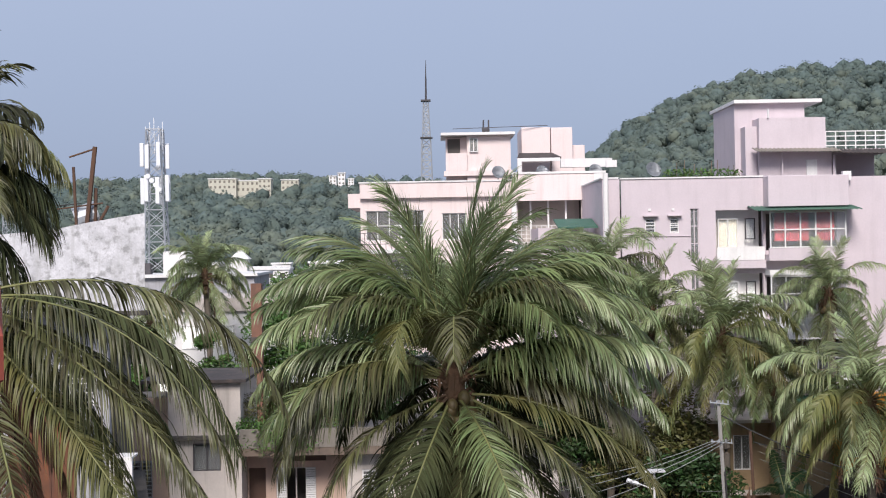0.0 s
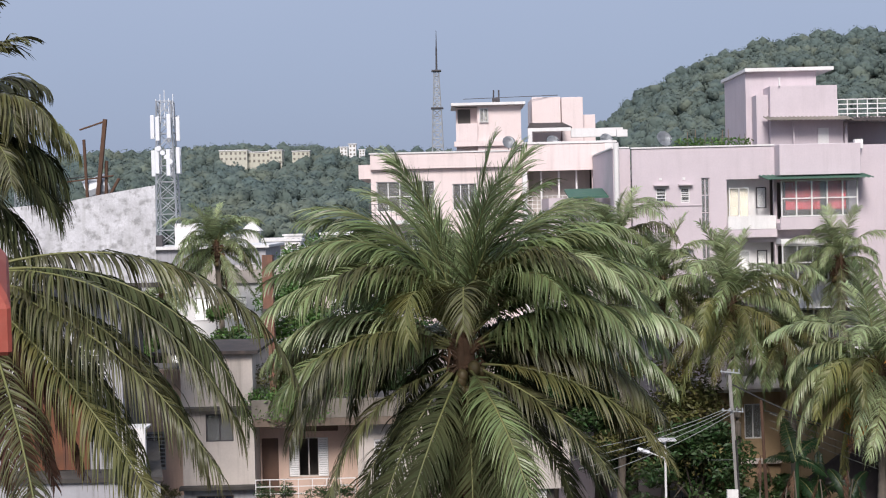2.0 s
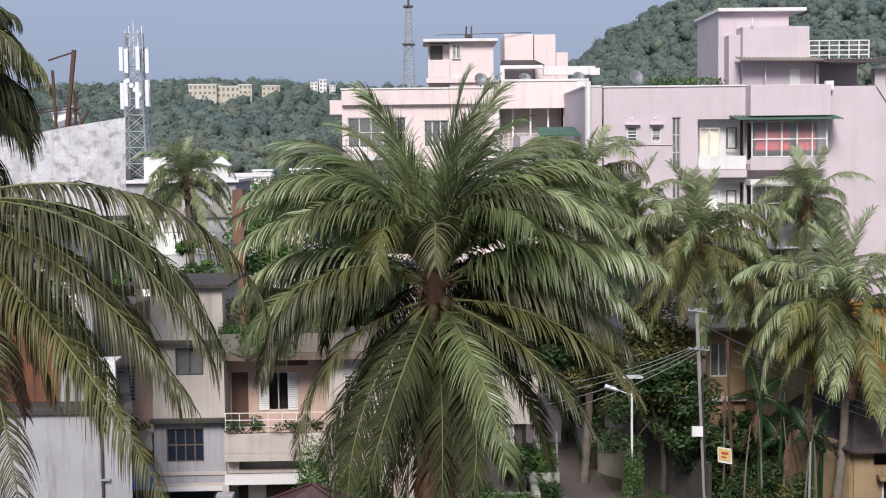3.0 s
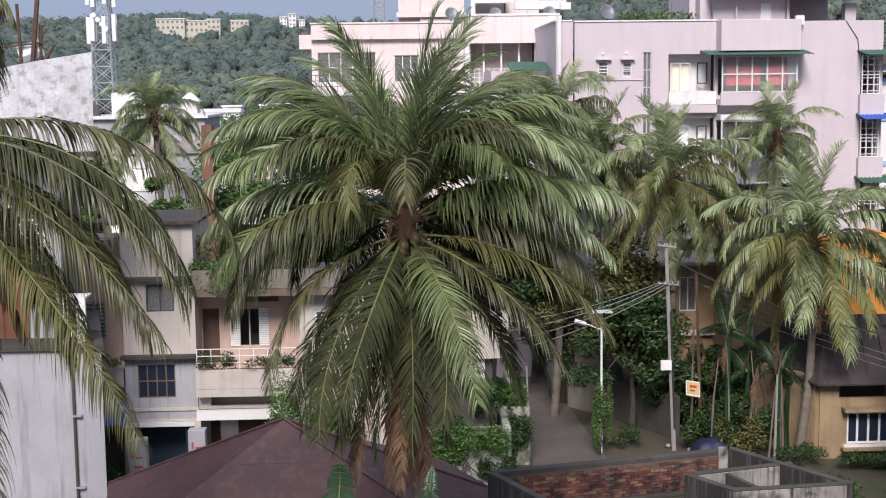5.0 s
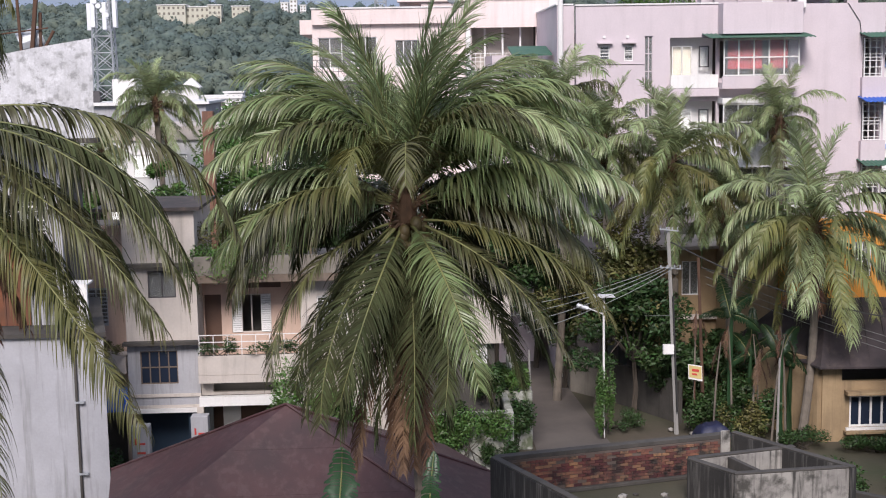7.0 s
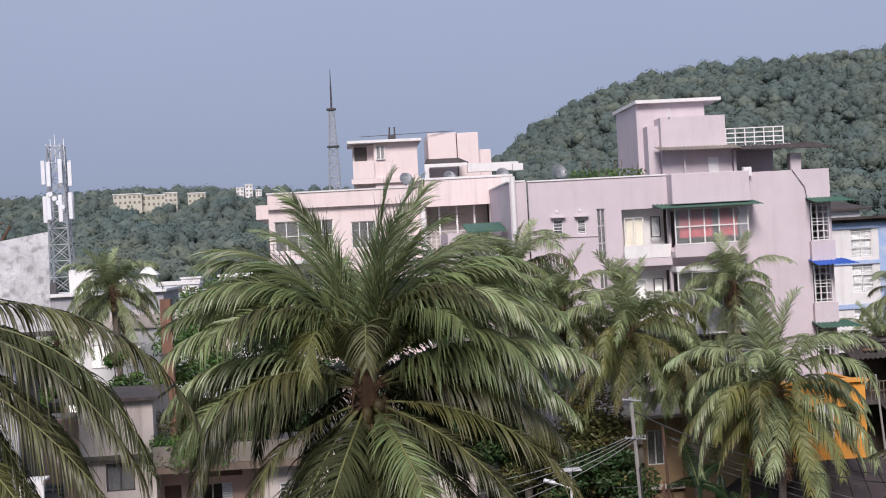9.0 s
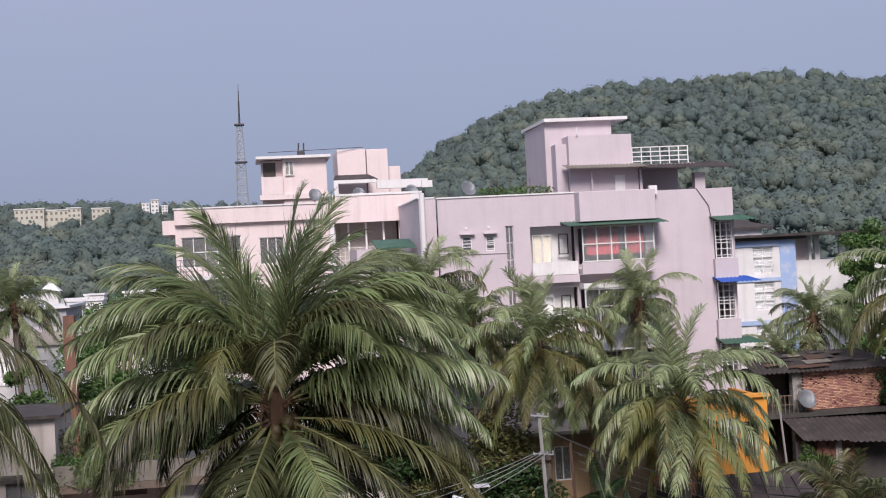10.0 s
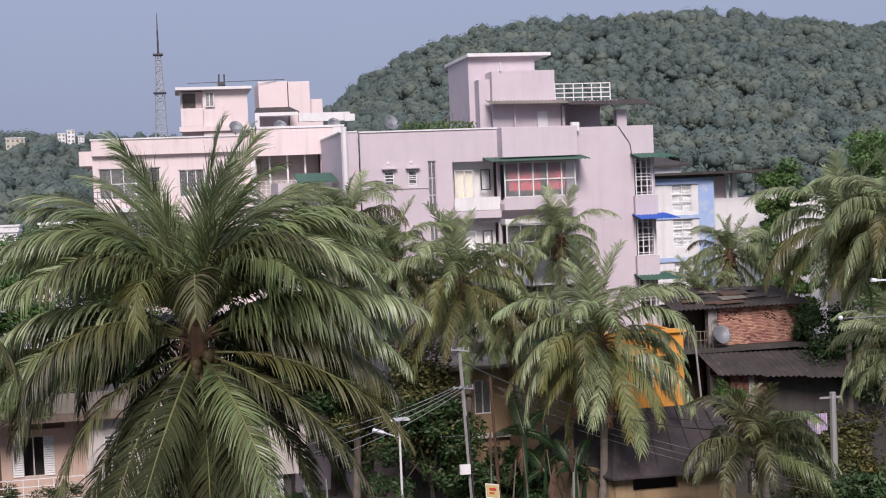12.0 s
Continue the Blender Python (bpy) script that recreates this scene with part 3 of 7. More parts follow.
# ---- grey-lilac apartment block ----
GY = 64.0
grey = thing("apartment_block", (16.4, GY, 0), "pale lilac-grey five-storey apartment block with rooftop stair room", "apartment building")
FLOORS = (14.2, 11.1, 8.0, 4.9, 1.8)
holes = []
for i, z in enumerate(FLOORS):
    holes += [(10.3, z + 1.67, 10.8, z + 2.45), (11.5, z + 1.67, 11.95, z + 2.45), (12.5, z + 0.3, 12.92, z + 2.86), (13.75, z + 0.6, 16.05, z + 2.75)]
    holes += [(16.2, z + 0.75, 19.7, z + 2.55), (23.3, z + 0.7, 24.15, z + 2.65)]
bm = bmesh.new()
front_wall(bm, 9.15, 24.4, 0, 17.3, GY, 0.25, holes)
part("front_wall", bm, "lilac", grey)
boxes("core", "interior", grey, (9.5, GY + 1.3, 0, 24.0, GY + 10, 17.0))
boxes("side_wall", "lilac", grey, (24.15, GY + 0.26, 0, 24.4, GY + 11, 17.3), (8.3, GY + 0.6, 0, 8.55, GY + 9.4, 17.3), (8.55, GY + 0.6, 0, 9.15, GY + 0.85, 17.3),
      (8.3, GY + 9.4, 0, 24.4, GY + 9.65, 17.3))
boxes("parapet", "lilac", grey, (9.15, GY, 17.3, 16.1, GY + 0.2, 18.55), (20.0, GY, 17.3, 24.4, GY + 0.2, 18.5), (24.2, GY + 0.2, 17.3, 24.42, GY + 10, 18.5),
      (8.3, GY + 0.6, 17.3, 8.5, GY + 9.4, 18.62), (8.5, GY + 0.6, 17.3, 9.15, GY + 0.8, 18.6))
boxes("roof_slab", "concrete", grey, (8.5, GY + 0.8, 17.05, 24.2, GY + 9.4, 17.3))
boxes("coping", "white", grey, (9.1, GY - 0.06, 18.55, 16.1, GY + 0.24, 18.62), (8.24, GY + 0.56, 18.62, 9.1, GY + 0.86, 18.69), (8.24, GY + 0.86, 18.62, 8.56, GY + 9.4, 18.69))
bm = bmesh.new()
bar(bm, (8.45, GY + 0.45, 0), (8.45, GY + 0.45, 18.9), 0.13, 10)
part("drain_pipe", bm, "white", grey)
boxes("bay_parapet", "lilac", grey, (16.1, GY - 1.0, 17.06, 20.0, GY + 0.2, 18.55), bevel=0.02)
for i, z in enumerate(FLOORS):
    window(grey, 10.3, z + 1.67, 10.8, z + 2.45, GY, 1, 2, bars=5, hood=0.25)
    window(grey, 11.5, z + 1.67, 11.95, z + 2.45, GY, 1, 2, bars=4, hood=0.25)
    window(grey, 12.5, z + 0.3, 12.92, z + 2.86, GY, 2, 3, mat="lilac", width=0.04)
    # open balcony, white inside, and the glazed bay beside it
    bal = boxes("balcony", "white", grey, (13.75, GY + 0.82, z + 0.3, 16.05, GY + 0.87, z + 2.75), (13.72, GY - 0.35, z + 0.3, 16.05, GY - 0.25, z + 0.95))
    boxes("balcony_slab", "lilac", grey, (13.6, GY - 0.36, z - 0.1, 16.1, GY - 0.002, z + 0.28))
    window(bal, 13.95, z + 0.75, 14.95, z + 2.35, GY + 0.42, 2, 1, curtain="creamcloth" if i % 2 == 0 else None)
    window(bal, 15.3, z + 1.3, 15.8, z + 2.35, GY + 0.42, 1, 1, mat="darksteel")
    boxes("bay_floor", "lilac", grey, (16.1, GY - 1.0, z + 0.25, 19.9, GY - 0.002, z + 0.55))
    boxes("bay_wall", "white" if i else "lilac", grey, (16.1, GY - 1.0, z + 0.55, 19.9, GY - 0.88, z + 0.85))
    bay = window(grey, 16.15, z + 0.86, 19.85, z + 2.62, GY - 1.06, 5, 2, mat="white", width=0.06)
    if i == 0:
        for a, b in ((16.4, 18.05), (18.45, 19.3)):
            bm = bmesh.new()
            for k in range(9):
                w = (b - a) / 9
                o = 0.04 * (k % 2)
                box(bm, a + w * k, GY - 0.86 + o, z + 1.2, a + w * (k + 1), GY - 0.83 + o, z + 2.6)
            part("red_curtain", bm, "redcloth", bay)
    if i == 2:
        bm = bmesh.new()
        corrugated(bm, (16.3, GY - 2.3, z + 2.75), (19.6, GY - 2.3, z + 2.75), (19.6, GY - 1.05, z + 3.7), (16.3, GY - 1.05, z + 3.7), 16, 0.02)
        part("awning", bm, "palesheet", grey, "pale sloping fibre-sheet awning")
    if i == 1:
        boxes("bay_lintel", "white", grey, (16.1, GY - 1.05, z + 2.64, 19.9, GY - 0.002, z + 2.9))
    bm = bmesh.new()
    if i != 1:
        corrugated(bm, (15.3, GY - 1.75, z + 2.68), (20.4, GY - 1.75, z + 2.68), (20.4, GY - 0.05, z + 2.92), (15.3, GY - 0.05, z + 2.92), 24, 0.025)
        part("awning", bm, "greenpaint", grey, "green corrugated window awning")
    # grilled window of the side wing
    g2 = window(grey, 23.28, z + 0.7, 24.2, z + 2.6, GY - 0.3, 3, 2, mat="white", width=0.05, bars=6, panes=False)
    boxes("grille_box", "lilac", grey, (23.2, GY - 0.3, z - 0.35, 24.42, GY - 0.03, z + 0.68))
    bm = bmesh.new()
    corrugated(bm, (23.1, GY - 1.3, z + 2.62), (25.2, GY - 1.3, z + 2.62), (24.9, GY - 0.02, z + 2.86), (23.1, GY - 0.02, z + 2.86), 9, 0.025)
    part("awning", bm, "bluecloth" if i == 1 else "greenpaint", grey, "blue tarpaulin awning" if i == 1 else "green corrugated window awning")
for k in range(2):
    boxes("vent_block", "white", grey, (10.45 + 1.15 * k, GY - 0.05, 16.98, 10.58 + 1.15 * k, GY - 0.002, 17.1))
bm = bmesh.new()
bar(bm, (10.2, GY - 0.04, 15.75), (12.5, GY - 0.04, 15.72), 0.02, 5)
part("conduit", bm, "lilac", grey)
# roof rooms
boxes("stair_room", "lilac", grey, (15.45, 67, 17.3, 19.05, 72, 22.45))
boxes("stair_roof", "white", grey, (15.35, 66.6, 22.45, 19.85, 72.5, 22.62))
boxes("tank_room", "lilac", grey, (16.35, 65.6, 19.95, 19.7, 66.99, 21.58), (15.75, 66.0, 17.3, 16.34, 66.99, 21.2))
boxes("roof_room", "lilac", grey, (16.36, 65.7, 17.3, 20.0, 66.98, 19.93), (20.0, 68.2, 17.3, 23.0, 70, 19.9))
boxes("roof_room_top", "lilac", grey, (20.0, 66.0, 19.8, 23.2, 70.0, 19.98))
boxes("porch_column", "lilac", grey, (22.95, 65.4, 17.3, 23.5, 65.9, 19.42), (20.05, 65.6, 17.3, 20.2, 65.75, 19.7), (17.4, 65.3, 17.3, 17.46, 65.36, 19.8))
bm = bmesh.new()
corrugated(bm, (16.0, 64.6, 19.85), (20.2, 64.6, 19.8), (20.2, 65.75, 20.05), (16.0, 65.75, 20.1), 20, 0.025)
part("awning", bm, "stainslab", grey, "grey corrugated porch awning")
bm = bmesh.new()
corrugated(bm, (20.1, 64.5, 19.72), (25.0, 64.7, 19.6), (24.6, 66.2, 20.0), (20.1, 66.2, 20.0), 22, 0.03)
part("awning", bm, "tin", grey, "dark corrugated tin porch awning")
boxes("roof_door", "white", grey, (18.72, 65.6, 17.35, 19.25, 65.69, 19.45))
for yy in (66.6,):
    railing(grey, 20.0, 23.05, 19.98, 20.95, yy, posts=7, rails=4, thick=0.05)
bm = bmesh.new()
for k in range(1):
    bar(bm, (16.8 + 0.25 * k, 65.5, 21.58), (16.8 + 0.25 * k, 65.5, 22.0 + 0.1 * k), 0.04, 6)
part("vent_pipe", bm, "white", grey)
bm = bmesh.new()
bar(bm, (22.5, GY - 0.03, 18.5), (23.1, GY - 0.05, 17.6), 0.02, 4)
bar(bm, (23.1, GY - 0.05, 17.6), (23.2, GY - 0.05, 16.9), 0.02, 4)
part("loose_cable", bm, "wire", grey)
boxes("ac_unit", "white", grey, (19.95, GY - 0.3, 18.3, 20.35, GY - 0.03, 18.75))
dish((10.9, GY + 1.2, 18.5), 0.42, 20)
for k in range(9):
    p = thing("roof_plant", (11.6 + 0.42 * k, GY + 1.0, 17.3), "thin green pot plant on a stake behind the parapet", "pot plant", "roof plants")
    bm = bmesh.new()
    bar(bm, (11.6 + 0.42 * k, GY + 1.0, 17.3), (11.65 + 0.42 * k + 0.1 * math.sin(k * 3), GY + 1.0, 19.0 + 0.5 * abs(math.sin(k * 2.3))), 0.02, 4)
    part("stake", bm, "bamboo", p)
    r = random.Random(k)
    v, f = [], []
    for q in range(60):
        c = Vector((11.6 + 0.42 * k + r.gauss(0, 0.16), GY + 1.0 + r.gauss(0, 0.15), 18.5 + r.random() * 0.55))
        a, b = Vector((r.gauss(0, 1), r.gauss(0, 1), r.gauss(0, 1))).normalized() * 0.1, Vector((r.gauss(0, 1), r.gauss(0, 1), r.gauss(0, 1))).normalized() * 0.06
        v += [c - a, c + b, c + a, c - b]
        f.append([4 * q, 4 * q + 1, 4 * q + 2, 4 * q + 3])
    o = new("leaves", fast_mesh("leaves", v, f, "bright_leaf"))
    o.parent = p
    o.matrix_parent_inverse = p.matrix_basis.inverted()

# ---- pink apartment block ----
PY = 74.0
pink = thing("apartment_block", (2.5, PY, 0), "pale pink apartment block with white trim and rooftop rooms", "apartment building")
holes = []
for z in (14.9, 11.9, 8.9, 5.9, 2.9):
    holes += [(-3.9, z + 0.9, -0.6, z + 2.6), (0.4, z + 0.9, 1.8, z + 2.4), (4.7, z + 0.5, 8.3, z + 3.1)]
bm = bmesh.new()
front_wall(bm, -4.2, 9.6, 0, 18.2, PY, 0.25, [h for h in holes])
part("front_wall", bm, "pinkwall", pink)
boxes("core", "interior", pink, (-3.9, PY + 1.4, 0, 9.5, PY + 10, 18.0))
boxes("side_wall", "pinkwall", pink, (-4.2, PY + 0.26, 0, -3.95, PY + 11, 18.2), (9.35, PY + 0.26, 0, 9.6, PY + 11, 18.2))
boxes("roof_slab", "concrete", pink, (-3.95, PY + 0.26, 18.0, 9.35, PY + 11, 18.2))
boxes("parapet", "pinkwall", pink, (-4.2, PY - 0.3, 18.2, 4.4, PY - 0.05, 19.05), (4.4, PY - 0.5, 17.9, 9.6, PY - 0.2, 19.4), (-4.9, PY + 0.3, 17.7, -4.21, PY + 9, 18.5))
boxes("coping", "white", pink, (-4.26, PY - 0.36, 19.05, 4.4, PY + 0.0, 19.13), (4.36, PY - 0.56, 19.4, 9.66, PY - 0.14, 19.52), (9.0, PY - 0.54, 18.6, 9.62, PY - 0.51, 19.39))
boxes("pilaster", "white", pink, (4.35, PY - 0.55, 8, 4.6, PY - 0.02, 17.9), (8.35, PY - 0.4, 8, 8.6, PY - 0.02, 17.9))
for z in (14.9, 11.9, 8.9, 5.9, 2.9):
    window(pink, -3.9, z + 0.9, -0.6, z + 2.6, PY, 5, 2)
    window(pink, 0.4, z + 0.9, 1.8, z + 2.4, PY, 3, 1)
    boxes("balcony_floor", "white", pink, (-4.3, PY - 1.0, z + 0.2, -0.3, PY - 0.02, z + 0.42), (4.6, PY - 0.5, z + 0.2, 8.35, PY - 0.02, z + 0.45))
    railing(pink, -4.25, -0.35, z + 0.42, z + 1.35, PY - 0.95, "darksteel", 14, 3)
    railing(pink, 4.6, 8.3, z + 0.45, z + 1.6, PY - 0.2, "white", 14, 5)
    boxes("balcony_back", "cream", pink, (4.7, PY + 1.2, z + 0.3, 8.3, PY + 1.38, z + 3.1))
    for k in range(3):
        boxes("balcony_post", "white", pink, (5.4 + k, PY + 0.26, z + 0.5, 5.5 + k, PY + 0.36, z + 3.1))
boxes("roof_hut", "pinkwall", pink, (2.0, 78, 18.2, 4.6, 81, 22.0), (0.75, 78.6, 18.2, 2.0, 81, 21.95), (0.72, 77.8, 19.9, 2.0, 78.0, 20.95), bevel=0.01)
boxes("hut_slab", "pinkwall", pink, (0.6, 77.8, 19.6, 4.7, 78.6, 19.9))
boxes("hut_roof", "white", pink, (0.45, 77.5, 22.0, 4.85, 81.5, 22.16))
# flat dark panels on the solid hut wall, painted as the shade of openings
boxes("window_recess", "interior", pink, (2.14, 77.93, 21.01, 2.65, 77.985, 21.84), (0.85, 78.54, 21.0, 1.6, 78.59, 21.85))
window(pink, 2.13, 21.0, 2.66, 21.85, 77.82, 2, 1)
boxes("tank_room", "pinkwall", pink, (5.4, 80, 18.2, 7.15, 84, 22.6), (7.2, 79.9, 18.2, 8.5, 84, 22.55), (8.5, 80.4, 18.2, 9.3, 83, 21.5), bevel=0.02)
boxes("pergola", "white", pink, (4.9, 76.5, 20.3, 7.4, 76.7, 20.5), (7.4, 76.2, 19.9, 10.4, 76.6, 20.4), (4.9, 76.5, 19.0, 5.15, 76.75, 20.3), (9.9, 75.0, 19.8, 10.5, 75.3, 20.2))
bm = bmesh.new()
slab(bm, ((4.9, 76.8, 20.55), (7.5, 76.8, 20.55), (7.2, 79.5, 21.0), (5.2, 79.5, 21.0)), 0.1)
part("shed_roof", bm, "tin", pink)
bm = bmesh.new()
for k in range(2):
    bar(bm, (3.0 + 0.35 * k, 79, 22.1), (3.05 + 0.3 * k, 79, 23.0), 0.05, 5)
bar(bm, (2.95, 79, 22.4), (3.4, 79, 22.45), 0.14, 6)
bar(bm, (1.2, 79, 22.5), (7, 80, 22.7), 0.025, 4)
part("roof_aerial", bm, "darksteel", pink)
for x, y, s in ((3.7, 75.5, 0.4), (6.2, 75.2, 0.38), (9.3, 75.4, 0.4)):
    dish((x, y, 19.1), s, 15)
lw = thing("link_block", (8.0, 66, 0), "narrow lilac wing with a green-roofed balcony", "building")
boxes("wall", "lilac", lw, (5.4, 68.5, 0, 7.6, 73.5, 16.3))
boxes("balcony", "cream", lw, (6.6, 66.4, 13.6, 8.1, 68.4, 14.6), (6.6, 66.4, 10.5, 8.1, 68.4, 11.5))
window(lw, 6.75, 14.7, 7.95, 16.0, 66.4, 3, 1, mat="darksteel")
bm = bmesh.new()
slab(bm, ((6.2, 65.8, 16.3), (8.2, 65.8, 16.3), (8.2, 68.4, 16.75), (6.2, 68.4, 16.75)), 0.08)
part("roof", bm, "greenpaint", lw)

# ---- blue and white houses behind ----
blue = thing("blue_house", (33, 82, 0), "white and sky blue house with peeling paint and white grille windows", "house")
holes = [(32.44, z, 33.85, z + 1.8) for z in (13.5, 11.2, 8.4, 5.6)]
bm = bmesh.new()
front_wall(bm, 30.2, 34.3, 0, 15.75, 82, 0.25, holes)
part("front_wall", bm, "white", blue)
boxes("core", "interior", blue, (30.3, 83.2, 0, 35.2, 90, 15.6))
boxes("blue_corner", "bluepaint", blue, (34.3, 81.96, 0, 35.4, 90, 15.75))
boxes("blue_band", "bluepaint", blue, (30.1, 81.9, 15.35, 34.3, 81.99, 15.75), (30.1, 81.9, 13.05, 34.3, 81.99, 13.3), (30.1, 81.9, 10.2, 34.3, 81.99, 10.5))
boxes("roof", "tin", blue, (30.0, 81.2, 15.95, 41.5, 90, 16.12))
boxes("roof_curb", "concrete", blue, (30.0, 81.6, 15.76, 36, 90, 15.94))
for z in (13.5, 11.2, 8.4):
    window(blue, 32.44, z, 33.85, z + 1.8, 82, 2, 3, bars=7, curtain="palesheet")
wht = thing("white_house", (38, 83, 0), "white house with columns under a flat tin roof", "house")
boxes("wall", "white", wht, (35.5, 83, 0, 44, 90, 14.3))
boxes("column", "white", wht, (36.8, 83.1, 14.3, 37.0, 83.4, 15.9), (37.25, 83.1, 14.3, 37.6, 83.4, 15.9), (39.0, 83.1, 14.3, 39.25, 83.4, 15.9), (41, 83.1, 14.3, 41.3, 83.4, 15.9))
boxes("upper_wall", "pinkwall", wht, (35.5, 83.6, 14.3, 36.9, 88, 15.9))
sm = thing("tiled_house", (28, 92, 0), "small white house with a dark tiled roof", "house")
boxes("wall", "white", sm, (30, 92, 0, 37.2, 98, 16.75))
bm = bmesh.new()
slab(bm, ((29.5, 91.5, 16.8), (37.9, 91.5, 16.8), (36.4, 95, 17.5), (30, 95, 17.5)), 0.15)
part("roof", bm, "tin", sm)

# ---- weathered building with the slanting top ----
old = thing("weathered_building", (-12, 42, 0), "weathered whitewashed building with a slanting stained top wall", "building")
bm = bmesh.new()
vs = [(-16, 42, 13.6), (-9.35, 42, 13.6), (-9.3, 42, 16.72), (-11.1, 42, 16.45), (-12.2, 42, 16.25), (-16, 42, 15.95)]
fr = [bm.verts.new(v) for v in vs]
bk = [bm.verts.new((v[0] - 0.1, 42.35, v[2])) for v in vs]
bm.faces.new(fr)
bm.faces.new(bk[::-1])
for k in range(6):
    bm.faces.new((fr[k], bk[k], bk[(k + 1) % 6], fr[(k + 1) % 6]))
part("top_wall", bm, "stained", old)
boxes("ledge", "concrete", old, (-16, 41.8, 13.45, -9.25, 42.4, 13.59))
bm = bmesh.new()
front_wall(bm, -16, -10.9, 7.3, 13.45, 43.4, 0.25, [(-15.3, 10.6, -14, 12.4), (-12.6, 10.4, -11.4, 12.2), (-13.4, 7.6, -12.5, 9.6)])
part("middle_wall", bm, "limewash", old)
boxes("sheet_panel", "rustsheet", old, (-14.2, 43.3, 7.36, -12.85, 43.37, 10.7), (-12.84, 43.31, 7.36, -12.05, 43.38, 10.6), label="rust orange sheet wall behind the stair")
# solid backing block, dark in colour to give the shade behind the openings
boxes("room", "interior", old, (-16, 44.8, 7.3, -11, 47, 13.4))
window(old, -12.6, 10.4, -11.4, 12.2, 43.4, 2, 2, bars=6)
window(old, -15.3, 10.6, -14, 12.4, 43.4, 2, 2)
bm = bmesh.new()
slab(bm, ((-17, 42, 7.2), (-9.42, 42, 7.2), (-11.2, 49, 7.2), (-17, 49, 7.2)), 7.2)
part("lower_wall", bm, "limewash", old)
bm = bmesh.new()
slab(bm, ((-17, 41.85, 7.34), (-9.3, 41.85, 7.34), (-11.0, 48.9, 7.34), (-17, 48.9, 7.34)), 0.135)
part("ledge", bm, "concrete", old)
bm = bmesh.new()
bar(bm, (-10.35, 41.93, 0), (-10.35, 41.93, 6.9), 0.05, 8)
part("drain_pipe", bm, "concrete", old)
boxes("pipe_bracket", "steel", old, (-10.42, 41.85, 5.0, -10.1, 41.99, 5.06), (-10.42, 41.85, 2.6, -10.1, 41.99, 2.66))
cage = thing("grille_cage", (-10.3, 42.6, 7.34), "white iron window cage standing on the ledge", "window grille")
railing(cage, -10.62, -10.2, 7.4, 8.75, 42.3, "white", 5, 7, 0.035, "front_grille")
boxes("side_frame", "white", cage, (-10.2, 42.25, 7.36, -9.92, 42.4, 8.8), (-10.68, 42.3, 7.36, -10.63, 43.2, 8.8), (-10.68, 42.25, 8.8, -9.92, 43.2, 8.86))
stair = thing("iron_stair", (-11.6, 43, 7.4), "black iron spiral stair against the wall", "stair")
for k in range(7):
    a = k * 0.8
    boxes("tread", "darksteel", stair, (-11.9 + 0.25 * math.cos(a), 42.6 + 0.2 * math.sin(a), 8.6 + 0.28 * k, -11.3 + 0.25 * math.cos(a), 42.9 + 0.2 * math.sin(a), 8.64 + 0.28 * k))
bm = bmesh.new()
bar(bm, (-11.6, 42.75, 7.34), (-11.6, 42.75, 11), 0.05, 6)
part("pole", bm, "darksteel", stair)
poles = thing("rooftop_pole_frame", (-11.4, 43, 16.2), "leaning rusty poles tied together on the wall top", "pole frame")
for a, b, r in (((-11.45, 43, 16.1), (-11.1, 43, 18.95), 0.075), ((-11.75, 43, 16.0), (-11.82, 43, 18.3), 0.05), ((-11.2, 43.2, 16.1), (-11.15, 43.2, 17.6), 0.06),
                ((-11.95, 43, 18.62), (-11.05, 43, 18.9), 0.03), ((-12.6, 43, 16.9), (-10.9, 43.1, 17.1), 0.025), ((-11.1, 43, 16.3), (-10.7, 43, 17.0), 0.05)):
    bm = bmesh.new()
    bar(bm, a, b, r, 6)
    part("pole", bm, "rust", poles)
bm = bmesh.new()
bar(bm, (-11.9, 43.4, 16.55), (-11.2, 43.6, 16.8), 0.42, 14)
part("drum", bm, "steel", poles)

# ---- three-storey cream house ----
HY = 50.0
house = thing("cream_house", (-6, HY, 0), "weathered cream and peach three-storey house with planted roof terrace", "house")
bm = bmesh.new()
front_wall(bm, -10.2, -7.47, 5.44, 10.5, HY - 0.6, 0.25, [(-9.3, 7.15, -8.25, 8.2)])
part("bay_wall", bm, "cream", house)
bm = bmesh.new()
front_wall(bm, -10.2, -7.47, 2.87, 5.436, HY - 0.6, 0.25, [(-9.73, 3.8, -8.3, 5.1)])
part("bay_wall", bm, "limewash", house, "grey cement-washed lower bay wall")
boxes("bay_band", "cream", house, (-10.22, HY - 0.66, 3.3, -7.45, HY - 0.602, 3.42), (-10.22, HY - 0.64, 2.87, -7.45, HY - 0.602, 2.98))
boxes("bay_side", "cream", house, (-10.2, HY - 0.34, 2.87, -10.0, HY + 4, 10.5), (-7.67, HY - 0.34, 2.87, -7.47, HY + 4, 10.5))
boxes("bay_roof", "tin", house, (-11.2, HY - 0.9, 10.5, -7.2, HY + 4, 10.62))
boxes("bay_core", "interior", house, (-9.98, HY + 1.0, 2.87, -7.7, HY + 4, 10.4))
boxes("bay_ledge", "concrete", house, (-10.35, HY - 1.0, 8.38, -7.3, HY - 0.6, 8.5), (-10.3, HY - 1.0, 5.38, -7.35, HY - 0.6, 5.5))
window(house, -9.73, 3.8, -8.3, 5.1, HY - 0.6, 4, 2, mat="brownslab", width=0.045, pane_mat="darkglass")
boxes("blue_curtain", "bluepaint", house, (-9.68, HY - 0.3, 3.82, -9.42, HY - 0.27, 5.08))
